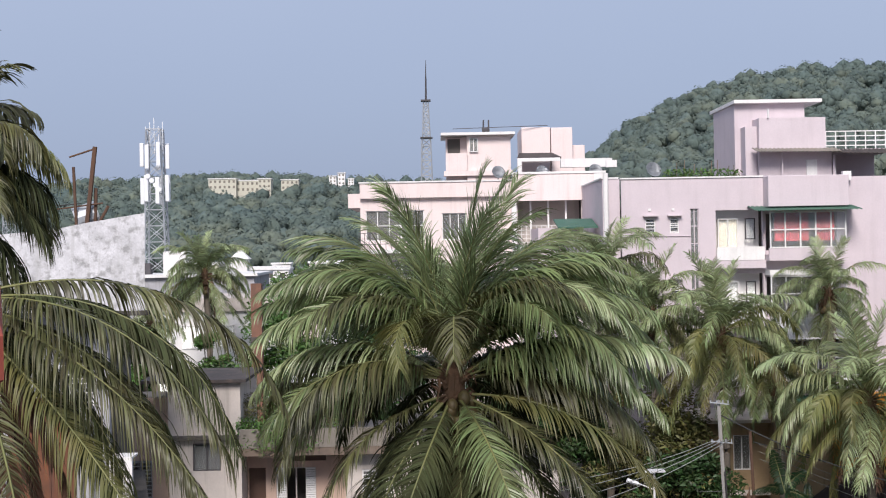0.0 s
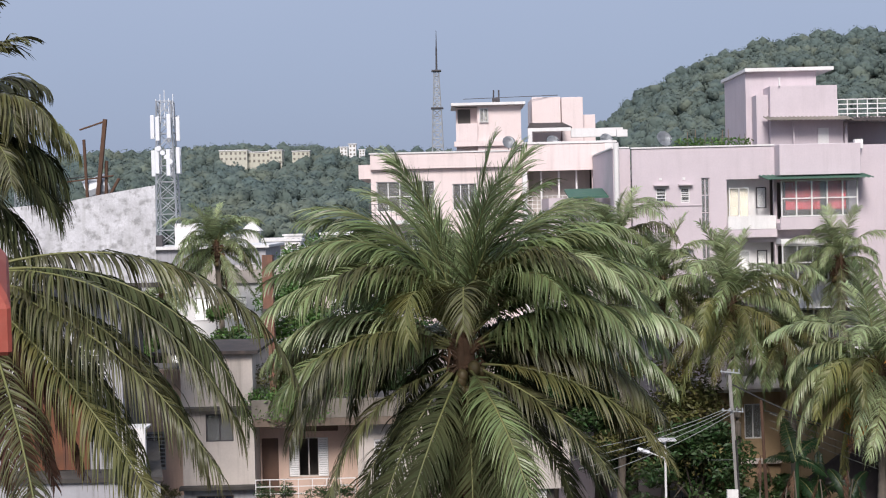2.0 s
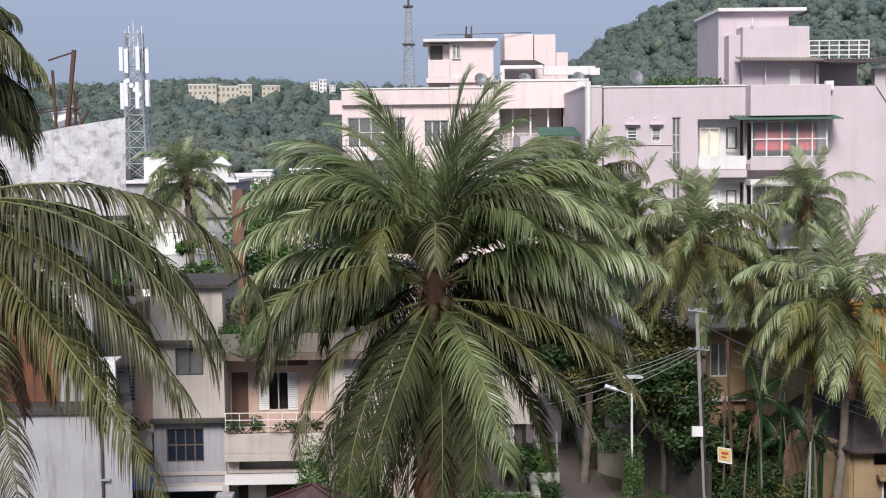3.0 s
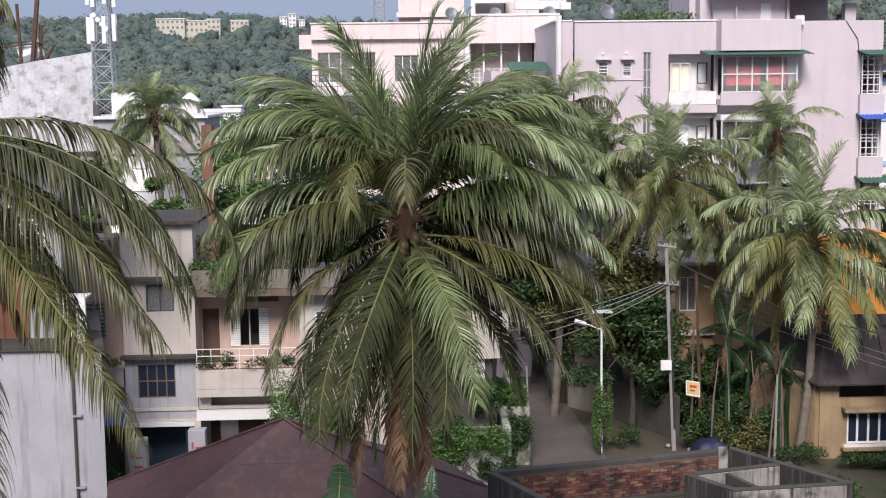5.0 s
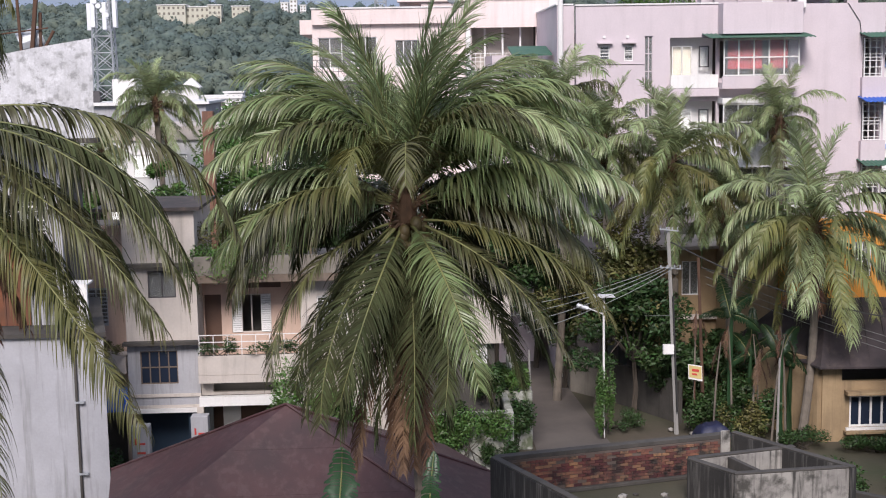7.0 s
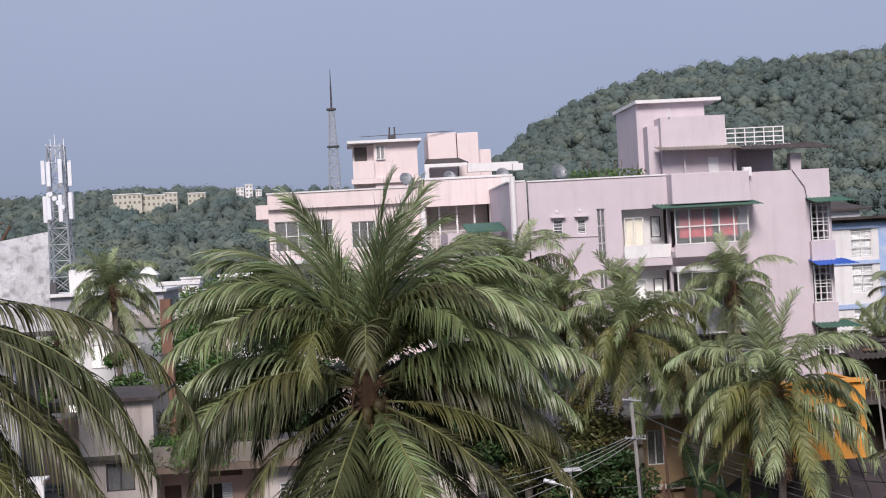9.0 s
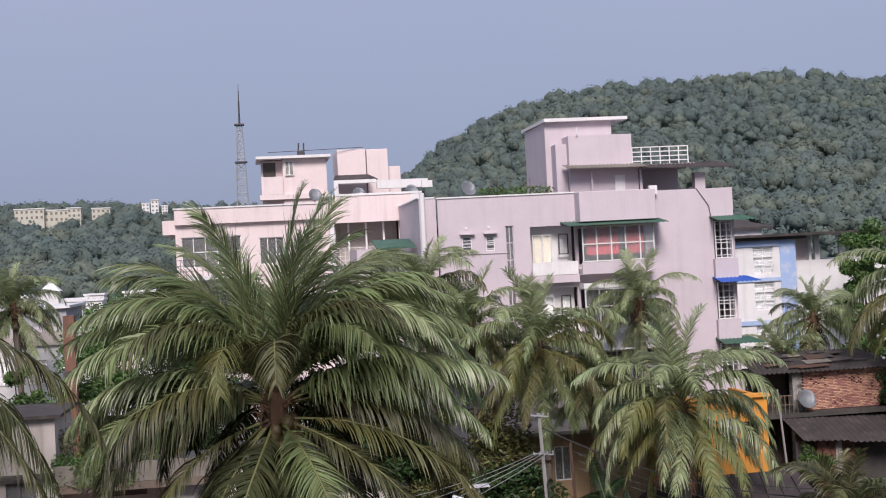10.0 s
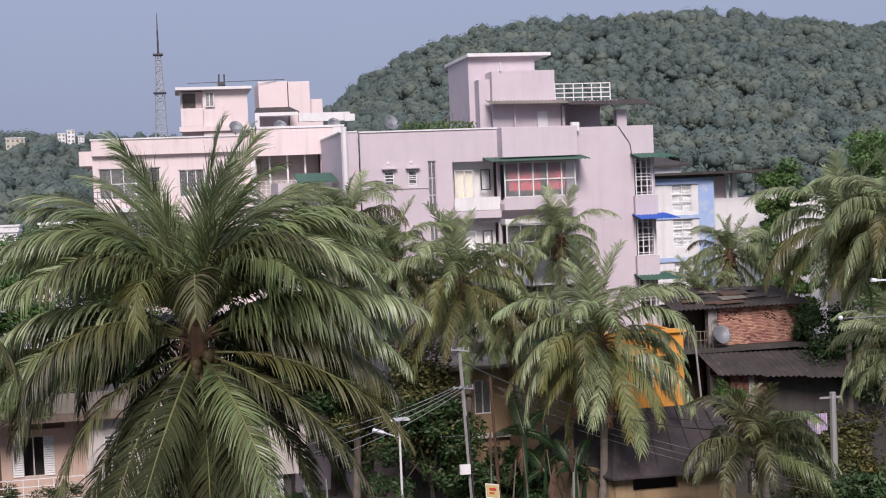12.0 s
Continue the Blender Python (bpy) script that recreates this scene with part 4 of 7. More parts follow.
window(house, -9.3, 7.15, -8.25, 8.2, HY - 0.6, 2, 1, mat="darksteel")
bm = bmesh.new()
front_wall(bm, -14, -10.21, 0, 9.8, HY + 0.6, 0.25, [(-12.0, 5.9, -11.1, 7.4), (-11.9, 0.3, -10.6, 2.5)])
part("left_wall", bm, "peach", house)
boxes("left_core", "interior", house, (-14, HY + 2, 0, -10.2, HY + 4, 9.7))
window(house, -12.0, 5.9, -11.1, 7.4, HY + 0.6, 2, 1, bars=10, mat="steel")
boxes("left_balcony", "cream", house, (-11.9, HY - 0.4, 4.2, -10.3, HY + 0.58, 4.9))
bm = bmesh.new()
slab(bm, ((-10.95, HY - 1.5, 3.0), (-10.05, HY - 1.5, 3.0), (-10.25, HY - 0.6, 3.75), (-10.9, HY - 0.6, 3.75)), 0.03)
tagged(part("blue_awning", bm, "bluecloth", house), "bright blue tarpaulin awning")
# balcony storey
bm = bmesh.new()
front_wall(bm, -7.46, -3.6, 4.6, 8.1, HY + 0.8, 0.22, [(-7.5 + 0.1, 4.75, -6.75, 7.0), (-6.35, 5.45, -4.8, 7.0)])
part("balcony_wall", bm, "peach", house)
boxes("centre_core", "interior", house, (-7.4, HY + 2.2, 0, -3.7, HY + 5, 8.0))
boxes("door", "wood", house, (-7.4, HY + 0.9, 4.7, -6.75, HY + 0.98, 7.0))
bw = window(house, -6.35, 5.45, -4.8, 7.0, HY + 0.8, 4, 1, mat="cream", panes=False)
for a in (-6.33, -5.2):  # louvred shutters on both sides of the dark opening
    bm = bmesh.new()
    for q in range(17):
        z = 5.5 + 0.088 * q
        slab(bm, ((a, HY + 0.8, z), (a + 0.38, HY + 0.8, z), (a + 0.38, HY + 0.84, z + 0.06), (a, HY + 0.84, z + 0.06)), 0.012)
    part("louvre", bm, "white", bw)
boxes("transom", "wood", house, (-6.2, HY + 0.74, 7.25, -4.4, HY + 0.79, 7.6))
boxes("terrace_slab", "brownslab", house, (-7.46, HY - 1.1, 7.75, -1.7, HY + 4, 8.05))
boxes("terrace_parapet", "stainslab", house, (-7.46, HY - 1.12, 8.05, -1.7, HY - 0.95, 8.75))
boxes("balcony_slab", "cream", house, (-7.46, HY - 1.1, 3.9, -3.6, HY + 0.78, 4.2))
boxes("balcony_front", "cream", house, (-7.46, HY - 1.1, 4.2, -3.6, HY - 0.95, 4.95), bevel=0.015)
railing(house, -7.4, -3.65, 4.95, 5.75, HY - 1.0, "white", 8, 3)
boxes("beam", "white", house, (-7.5, HY - 0.9, 2.95, -3.85, HY - 0.6, 3.3))
bm = bmesh.new()
front_wall(bm, -7.46, -3.6, 3.3, 3.9, HY - 0.5, 0.2, [(-7.0, 3.42, -4.6, 3.85)])
part("lintel_wall", bm, "cream", house)
boxes("ground_post", "cream", house, (-7.6, HY - 0.9, 0, -7.35, HY - 0.6, 2.95), (-4.0, HY - 0.9, 0, -3.6, HY - 0.6, 2.95))
boxes("ground_back", "wood", house, (-7.3, HY + 1.4, 0, -3.8, HY + 1.5, 2.9))
boxes("ground_door", "white", house, (-6.9, HY + 1.3, 1.4, -6.2, HY + 1.38, 2.5), (-4.4, HY + 1.3, 0.2, -4.05, HY + 1.38, 2.7))
boxes("carport_shutter", "blueshutter", house, (-10.1, HY + 0.7, 0, -7.7, HY + 0.75, 2.8), (-8.0, HY - 0.5, 0.2, -7.55, HY - 0.42, 2.6))
boxes("roof_beam", "white", house, (-10.3, HY - 0.75, 2.7, -7.4, HY - 0.55, 2.86))
# right wing
bm = bmesh.new()
front_wall(bm, -3.58, 1.2, 0, 8.3, HY - 0.3, 0.25, [(-2.95, 5.5, -1.75, 7.05), (-3.4, 4.0, -2.1, 4.55), (-0.2, 5.5, 0.8, 6.9), (-3.0, 0.2, -1.8, 2.4)])
part("right_wall", bm, "cream", house)
boxes("right_core", "interior", house, (-3.5, HY + 1.2, 0, 2.6, HY + 5, 8.2))
window(house, -2.95, 5.5, -1.75, 7.05, HY - 0.3, 3, 1, bars=11, mat="white")
window(house, -0.2, 5.5, 0.8, 6.9, HY - 0.3, 2, 1, mat="darksteel")
boxes("right_block", "cream", house, (2.7, HY - 0.5, 5.05, 4.5, HY + 3, 7.0))
boxes("block_roof", "concrete", house, (2.69, HY - 0.6, 7.0, 4.6, HY + 3, 7.12))
boxes("recess", "stainslab", house, (1.2, HY + 0.5, 5.05, 2.68, HY + 5, 8.3))
boxes("block_window", "white", house, (3.0, HY - 0.25, 3.9, 3.6, HY - 0.12, 5.0))
boxes("right_lower", "concrete", house, (1.2, HY - 0.1, 0, 3.9, HY + 5, 5.05))
boxes("roof_edge", "concrete", house, (-1.7, HY - 0.6, 8.3, 2.6, HY + 5, 8.45))
bm = bmesh.new()
bar(bm, (-3.35, HY - 0.38, 2), (-3.4, HY - 0.38, 8.2), 0.04, 6)
part("drain_pipe", bm, "cream", house)
perg = thing("terrace_shed", (-4.4, HY + 1.5, 8.05), "grey weathered bamboo shed with plank roof on the terrace", "shed")
for k in range(5):
    bm = bmesh.new()
    bar(bm, (-5.4 + 0.55 * k, HY + 1.0, 8.05), (-5.4 + 0.55 * k, HY + 1.0, 10.3), 0.05, 6)
    part("post", bm, "bamboo", perg)
for k in range(4):
    boxes("plank", "palesheet", perg, (-5.8, HY + 0.7 + 0.42 * k, 10.3 + 0.05 * k, -3.0, HY + 1.08 + 0.42 * k, 10.35 + 0.05 * k))
gatepost = thing("gate_post", (-8.9, 47.4, 0), "cement gate post with worn red lettering", "gate post")
boxes("post", "limewash", gatepost, (-9.75, 47.2, 0, -9.1, 47.7, 2.75), bevel=0.02)
boxes("bars", "signred", gatepost, (-9.62, 47.185, 2.05, -9.55, 47.199, 2.3), (-9.48, 47.185, 2.05, -9.25, 47.199, 2.12), (-9.55, 47.185, 1.7, -9.25, 47.199, 1.78))
gp2 = copy_thing(gatepost, pose(-6.9, 48.6, 0))

# brick pillar behind the terrace
pil = thing("brick_pillar", (-8.25, 60, 0), "tall raw brick pillar with cement bands", "pillar")
boxes("shaft", "pillarbrick", pil, (-8.5, 60, 0, -8.02, 60.5, 13.9))
boxes("band", "concrete", pil, (-8.54, 59.96, 11.2, -7.98, 60.54, 11.45), (-8.54, 59.96, 9.0, -7.98, 60.54, 9.25))

# ---- rust red roof below ----
low = thing("red_roof_house", (-3.2, 37, 0), "low house under a rust red hipped sheet roof", "house")
apex, cl, cr = Vector((-3.16, 37, 6.0)), Vector((-8.95, 40.1, 3.3)), Vector((3.05, 38.5, 3.3))
cn, cb, bk1, bk2 = Vector((2.3, 34.1, 2.95)), Vector((-7.9, 34.0, 2.95)), Vector((-7.6, 42.6, 3.2)), Vector((1.6, 42.2, 3.2))
RING = (cl, cb, cn, cr, bk2, bk1)
for k in range(6):
    a, b = RING[k], RING[(k + 1) % 6]
    for q in range(3):  # three courses of sheet, each lapped over the one below
        lo, hi = q / 3, (q + 1.03) / 3 if q < 2 else 1.0
        o = Vector((0, 0, 0.006 * q))
        bm = bmesh.new()
        c4 = [a.lerp(apex, lo) + o, b.lerp(apex, lo) + o, b.lerp(apex, min(hi, 0.995)) + o, a.lerp(apex, min(hi, 0.995)) + o]
        slab(bm, c4, 0.02)
        part("roof_sheet", bm, "redroof", low)
for c in (cl, cr, cn):
    bm = bmesh.new()
    bar(bm, apex + Vector((0, 0, 0.05)), c + Vector((0, 0, 0.01)), 0.04, 6)
    part("ridge_cap", bm, "redroof", low)
boxes("wall", "cream", low, (-7.4, 34.6, 0, 1.4, 41.5, 2.9))

# ---- roofless brick room ----
room = thing("roofless_brick_room", (6, 32, 0), "roofless brick room with mouldy plastered parapets", "brick room")
A, B, C, D = Vector((2.6, 32.6, 0)), Vector((9.1, 34.2, 0)), Vector((11.2, 30.8, 0)), Vector((4.9, 27.6, 0))


def skew_wall(a, b, z0, z1, t, mat, parent, name="wall"):
    d = (b - a).normalized()
    s = Vector((-d.y, d.x, 0)) * t
    bm = bmesh.new()
    slab(bm, [v + Vector((0, 0, z1)) for v in (a, b, b + s, a + s)], z1 - z0)
    return part(name, bm, mat, parent, bevel=0.01)


skew_wall(A, B, 0, 5.48, 0.24, "mortar", room)
skew_wall(A + Vector((0, 0, 0)), B, 5.485, 5.6, 0.27, "concrete", room, "coping")
skew_wall(B, C, 0, 5.6, 0.22, "blackmould", room)
skew_wall(D, A, 0, 5.6, 0.22, "blackmould", room)
skew_wall(Vector((7.37, 31.93, 0)), Vector((8.2, 30.6, 0)), 0, 5.6, 0.16, "blackmould", room)
skew_wall(Vector((8.24, 30.55, 0)), Vector((11.2, 30.85, 0)), 0, 5.59, 0.18, "palewash", room)
skew_wall(Vector((7.5, 31.98, 0)), Vector((10.45, 32.78, 0)), 0, 5.57, 0.14, "palewash", room)
skew_wall(Vector((8.5, 32.26, 0)), Vector((9.04, 30.75, 0)), 0, 5.55, 0.12, "concrete", room)
skew_wall(Vector((8.78, 34.1, 0)), Vector((9.04, 34.17, 0)), 4.6, 5.72, -0.06, "palewash", room, "pier")
bm = bmesh.new()
slab(bm, [v + Vector((0, 0, 4.5)) for v in (A, B, C, D)], 0.15)
part("floor", bm, "earth", room)
for a, b, z in ((B, C, 5.6), (D, A, 5.6), (Vector((7.37, 31.93, 0)), Vector((8.2, 30.6, 0)), 5.6), (Vector((8.24, 30.55, 0)), Vector((11.2, 30.85, 0)), 5.59), (Vector((7.5, 31.98, 0)), Vector((10.45, 32.78, 0)), 5.57)):
    skew_wall(a, b, z + 0.004, z + 0.05, 0.2, "concrete", room, "coping")
skew_wall(A + Vector((0.05, -0.02, 0)), B + Vector((-0.05, -0.02, 0)), 4.505, 4.6, -0.14, "concrete", room, "footing")
rr = random.Random(19)
for k in range(26):  # rubble on the floor of the room
    u, w = rr.uniform(0.1, 0.9), rr.uniform(0.12, 0.9)
    p = A.lerp(B, u * 0.7).lerp(D.lerp(C, u * 0.7), w)
    bm = bmesh.new()
    bmesh.ops.create_icosphere(bm, subdivisions=1, radius=rr.uniform(0.05, 0.13))
    for q in bm.verts:
        q.co *= rr.uniform(0.65, 1.2)
    bm.transform(Matrix.Translation((p.x, p.y, 4.53)) @ Matrix.Diagonal((1.3, 1, 0.7, 1)))
    part("rubble", bm, rr.choice(["brick", "concrete", "palewash"]), room)
skew_wall(Vector((11.3, 31.2, 0)), Vector((13.4, 29.2, 0)), 0, 4.9, 0.2, "concrete", room, "low_wall")

# ---- lane: walls, lamp, poles ----
gw = thing("garden_wall", (10, 60, 0), "damp stained garden wall along the lane", "wall")
skew_wall(Vector((8.5, 62, 0)), Vector((8.9, 72, 0)), 0, 2.3, -0.2, "stainslab", gw)
skew_wall(Vector((10.2, 59.5, 0)), Vector((8.5, 61.8, 0)), 0, 2.2, -0.2, "stainslab", gw)
skew_wall(Vector((12.4, 55.4, 0)), Vector((10.2, 59.4, 0)), 0, 1.9, -0.2, "concrete", gw)
for k in range(4):
    boxes("pier", "limewash", gw, (10.0 + 0.7 * k, 60.5 + 0.2 * k, 0, 10.35 + 0.7 * k, 60.8 + 0.2 * k, 2.6))
sw = thing("stone_wall", (4.5, 53, 0), "lichen-covered white stone wall with creepers at the lane corner", "wall")
boxes("wall", "ivywall", sw, (3.95, 52.0, 0, 5.6, 52.3, 2.5), (0.6, 49.0, 0, 4.55, 49.3, 2.45), (4.25, 49.3, 0, 4.55, 52.0, 2.47), (5.2, 52.6, 0, 5.5, 60, 2.3), bevel=0.05)


def lamp_post(x, y, h):
    e = thing("street_lamp", (x, y, 0), "white solar street lamp on a creeper-covered pole", "street lamp")
    bm = bmesh.new()
    bar(bm, (x, y, 0), (x, y, h), 0.05, 8)
    part("pole", bm, "white", e)
    boxes("solar_panel", "palesheet", e, (x - 0.42, y - 0.3, h, x + 0.42, y + 0.3, h + 0.05))
    bm = bmesh.new()
    bar(bm, (x, y, h - 0.75), (x - 0.75, y - 0.2, h - 0.42), 0.03, 6)
    part("arm", bm, "white", e)
    bm = bmesh.new()
    bar(bm, (x - 0.7, y - 0.2, h - 0.45), (x - 1.15, y - 0.3, h - 0.28), 0.08, 6)
    part("lamp_head", bm, "panel", e)
    return e


lamp_post(8.76, 53.4, 6.1)


def utility_pole(x, y, h, lean, arms=True, mat="polegrey", r=0.105, label="grey cement electricity pole with cross-arms"):
    e = thing("electricity_pole", (x, y, 0), label, "electricity pole")
    bm = bmesh.new()
    bar(bm, (x, y, 0), (x + lean, y, h), r, 6, r * 0.75)
    part("pole", bm, mat, e)
    if arms:
        for z, w in ((h - 0.1, 0.4), (h - 1.7, 0.45)):
            bm = bmesh.new()
            xx = x + lean * z / h
            bar(bm, (xx - w, y - 0.15, z + 0.05), (xx + w, y - 0.15, z - 0.05), 0.035, 4)
            part("cross_arm", bm, "steel", e)
            for s in (-1, -0.3, 0.4, 1):
                bm = bmesh.new()
                bar(bm, (xx + w * s * 0.9, y - 0.15, z), (xx + w * s * 0.9, y - 0.15, z + 0.12), 0.03, 6)
                part("insulator", bm, "steel", e)
    return e


pole = utility_pole(11.95, 53.8, 8.9, -0.42)
boxes("meter_box", "white", pole, (11.3, 53.5, 3.55, 11.75, 53.7, 3.95))
bm = bmesh.new()
bar(bm, (11.93, 53.62, 1.0), (11.72, 53.62, 6.0), 0.04, 5)
part("riser_cable", bm, "wire", pole)
utility_pole(13.4, 55.0, 7.4, -0.3, False, "rust", 0.09, "thin dark iron pole wrapped in cables")
utility_pole(15.75, 52.0, 3.6, 0.05, False, "polegrey", 0.06, "short pale painted pole in the garden")
utility_pole(5.7, 53.3, 3.9, -0.1, False, "polegrey", 0.06, "thin grey pole at the lane corner")
sign = thing("yellow_sign", (12.7, 53.9, 2.5), "small yellow sign board with red marks on a pole", "sign board")
for name, mat, y0, y1, corners in (("board", "white", 53.86, 53.9, ((12.46, 2.98), (13.06, 2.86), (13.02, 3.52), (12.44, 3.62))),
                                   ("face", "signyellow", 53.84, 53.856, ((12.49, 3.06), (13.02, 2.95), (13.0, 3.48), (12.47, 3.58))),
                                   ("bars", "signred", 53.82, 53.836, ((12.6, 3.32), (12.9, 3.27), (12.89, 3.38), (12.6, 3.43))),
                                   ("bars", "signred", 53.82, 53.836, ((12.6, 3.17), (12.82, 3.13), (12.82, 3.2), (12.6, 3.24)))):
    bm = bmesh.new()
    lo, hi = [[bm.verts.new((c[0], y, c[1] - 0.6)) for c in corners] for y in (y0, y1)]
    bm.faces.new(lo)
    bm.faces.new(hi[::-1])
    for k in range(4):
        bm.faces.new((lo[k], hi[k], hi[(k + 1) % 4], lo[(k + 1) % 4]))
    part(name, bm, mat, sign)
bm = bmesh.new()
bar(bm, (12.75, 53.95, 0), (12.75, 53.95, 2.6), 0.03, 5)
part("stake", bm, "rust", sign)


def cable(a, b, sag, r, mat, label):
    a, b = Vector(a), Vector(b)
    pts = [a.lerp(b, k / 14) - Vector((0, 0, sag * 4 * (k / 14) * (1 - k / 14))) for k in range(15)]
    bm = bmesh.new()
    tube(bm, pts, [r] * 15, 5)
    return tagged(part("overhead_cable", bm, mat), label, "cable", "overhead lines")


for k in range(4):
    cable((11.2 + 0.25 * k, 53.65, 7.25 + 0.02 * k), (4.2 + 0.3 * k, 50.2 - 0.4 * k, 6.3 - 0.25 * k), 0.25, 0.016, "palewire", "pale bare power line between poles")
for k in range(3):
    cable((13.4, 54.8, 6.9 - 0.3 * k), (27 + k, 47 - k, 3.3 - 0.5 * k), 0.6, 0.009, "palewire", "pale service wire crossing the garden")
cable((11.6, 53.6, 8.3), (26, 46, 6.0), 1.4, 0.03, "wire", "thick black cable sagging across the garden")
cable((13.2, 54.9, 7.0), (34, 47, 6.5), 1.5, 0.022, "wire", "black cable sagging across the garden")
cable((11.65, 53.6, 5.2), (8.7, 60, 4.6), 0.2, 0.012, "palewire", "thin drop wire to a house")
cable((-20, 43.5, 17.5), (-11.6, 43, 17.1), 0.3, 0.02, "wire", "black cable to the rooftop poles")

# ---- ochre and orange houses ----
och = thing("ochre_house", (17.5, 53, 0), "ochre house with a slate grey hipped roof and white grille window", "house")
bm = bmesh.new()
front_wall(bm, 17.6, 23, 0, 3.3, 52, 0.25, [(18.75, 0.6, 20.6, 1.95), (18.4, 2.55, 20.4, 3.1)])
part("front_wall", bm, "ochre", och)
skew_wall(Vector((17.62, 52.1, 0)), Vector((14.6, 57.5, 0)), 0, 3.5, 0.25, "ochre", och, "side_wall")
boxes("core", "interior", och, (17.9, 53.4, 0, 23, 58, 3.3))
window(och, 18.75, 0.6, 20.6, 1.95, 52, 4, 1, mat="white", bars=0, width=0.09, pane_mat="darkglass")
boxes("window_sill", "white", och, (18.6, 51.86, 0.5, 20.75, 51.99, 0.6))
boxes("window_hood", "ochre", och, (18.5, 51.5, 2.05, 20.9, 51.99, 2.2), (18.5, 51.6, 0.4, 20.9, 51.99, 0.5))
bm = bmesh.new()
slab(bm, ((17.3, 51.4, 3.3), (24, 51.2, 3.3), (23, 54.5, 5.6), (18.6, 54.5, 5.6)), 0.08)
slab(bm, ((17.3, 51.4, 3.3), (18.6, 54.5, 5.6), (18.2, 57, 5.6), (15.5, 57.6, 3.4)), 0.08)
part("roof", bm, "slate", och)
for k in range(7):
    bm = bmesh.new()
    bar(bm, (17.7 + 0.85 * k, 51.45, 3.36), (18.7 + 0.65 * k, 54.4, 5.63), 0.035, 4)
    part("roof_batten", bm, "slate", och)
side = thing("ochre_annex", (13, 60, 0), "two-storey ochre house with cream bands half hidden by palms", "house")
bm = bmesh.new()
front_wall(bm, 12.0, 17.5, 0, 7.2, 59.5, 0.25, [(13.4, 5.0, 14.2, 6.6), (12.6, 1.2, 13.6, 2.8), (15.2, 4.9, 16.4, 6.5)])
part("wall", bm, "ochre", side)
boxes("core", "interior", side, (12.1, 60.8, 0, 17.4, 66 - 2.5, 7.1))
boxes("band", "cream", side, (11.8, 59.2, 3.9, 17.6, 59.49, 4.1), (11.8, 59.0, 7.2, 17.7, 63.5, 7.35))
window(side, 13.4, 5.0, 14.2, 6.6, 59.5, 2, 1, mat="white")
window(side, 12.6, 1.2, 13.6, 2.8, 59.5, 2, 1, mat="white")
window(side, 15.2, 4.9, 16.4, 6.5, 59.5, 2, 1, mat="white")
org = thing("orange_house", (20, 57, 0), "bright orange two-storey house with a red tiled ledge", "house")
bm = bmesh.new()
front_wall(bm, 17.4, 23.1, 0, 8.5, 57.6, 0.25, [(20.8, 6.0, 21.6, 7.6), (21.9, 5.8, 22.65, 7.4), (17.9, 5.8, 19.3, 7.4)])
part("front_wall", bm, "orange", org)
boxes("left_wing", "ochre", org, (15.0, 57.7, 0, 17.38, 59.4, 7.6))
boxes("core", "interior", org, (17.6, 58.9, 0, 23, 59.4, 8.4))
boxes("side_wall", "orange", org, (22.88, 57.86, 0, 23.1, 62, 8.5))
window(org, 20.8, 6.0, 21.6, 7.6, 57.6, 2, 2, mat="white")
window(org, 21.9, 5.8, 22.65, 7.4, 57.6, 1, 1, mat="wood", panes=False)
window(org, 17.9, 5.8, 19.3, 7.4, 57.6, 3, 1, mat="white")
bm = bmesh.new()
slab(bm, ((17.5, 56.6, 4.7), (21.5, 56.6, 4.7), (21.5, 57.58, 5.0), (17.5, 57.58, 5.0)), 0.06)
part("tile_ledge", bm, "redpaint", org)
boxes("cornice", "orange", org, (17.3, 57.4, 8.5, 23.2, 58.2, 8.62))

brk = thing("brick_house", (28, 62, 0), "raw brick house with pierced wall under a dark tin roof", "house")
boxes("core", "mortar", brk, (26.7, 62.13, 4.0, 31.25, 66, 9.06), (24.7, 63.6, 4.0, 26.6, 66, 9.0))
boxes("column", "palewash", brk, (26.2, 61.9, 4.0, 26.68, 62.3, 9.1), (24.6, 62, 4, 24.8, 62.2, 9.1))
boxes("floor_slab", "concrete", brk, (24.4, 61.2, 6.9, 31.4, 66, 7.1))
bm = bmesh.new()
corrugated(bm, (24.2, 61.5, 9.1), (31.7, 61.5, 9.1), (31.4, 65.4, 9.75), (24.4, 65.4, 9.85), 30, 0.04)
part("roof", bm, "tin", brk)
rt = random.Random(8)
for k in range(16):
    x, y = rt.uniform(24.6, 29.6), rt.uniform(61.7, 64.4)
    z = 9.17 + (y - 61.5) * 0.18 + 0.03 * (k % 3)
    bm = bmesh.new()
    w, d = rt.uniform(0.8, 2.4), rt.uniform(0.25, 0.8)
    slab(bm, ((x, y, z), (x + w, y + rt.uniform(-0.2, 0.2), z + rt.uniform(0, 0.08)), (x + w, y + d, z + 0.18 * d + 0.04), (x, y + d, z + 0.18 * d + 0.02)), 0.025)
    part("roof_patch", bm, rt.choice(["tin", "tin", "stainslab", "rust"]), brk)
railing(brk, 24.9, 26.2, 7.1, 8.0, 61.4, "bamboo", 7, 2)
dish((26.6, 61.35, 7.1), 0.5, 10)
lowroof = thing("tin_shed", (32, 58, 0), "long low shed under patched dark tin sheets", "shed")
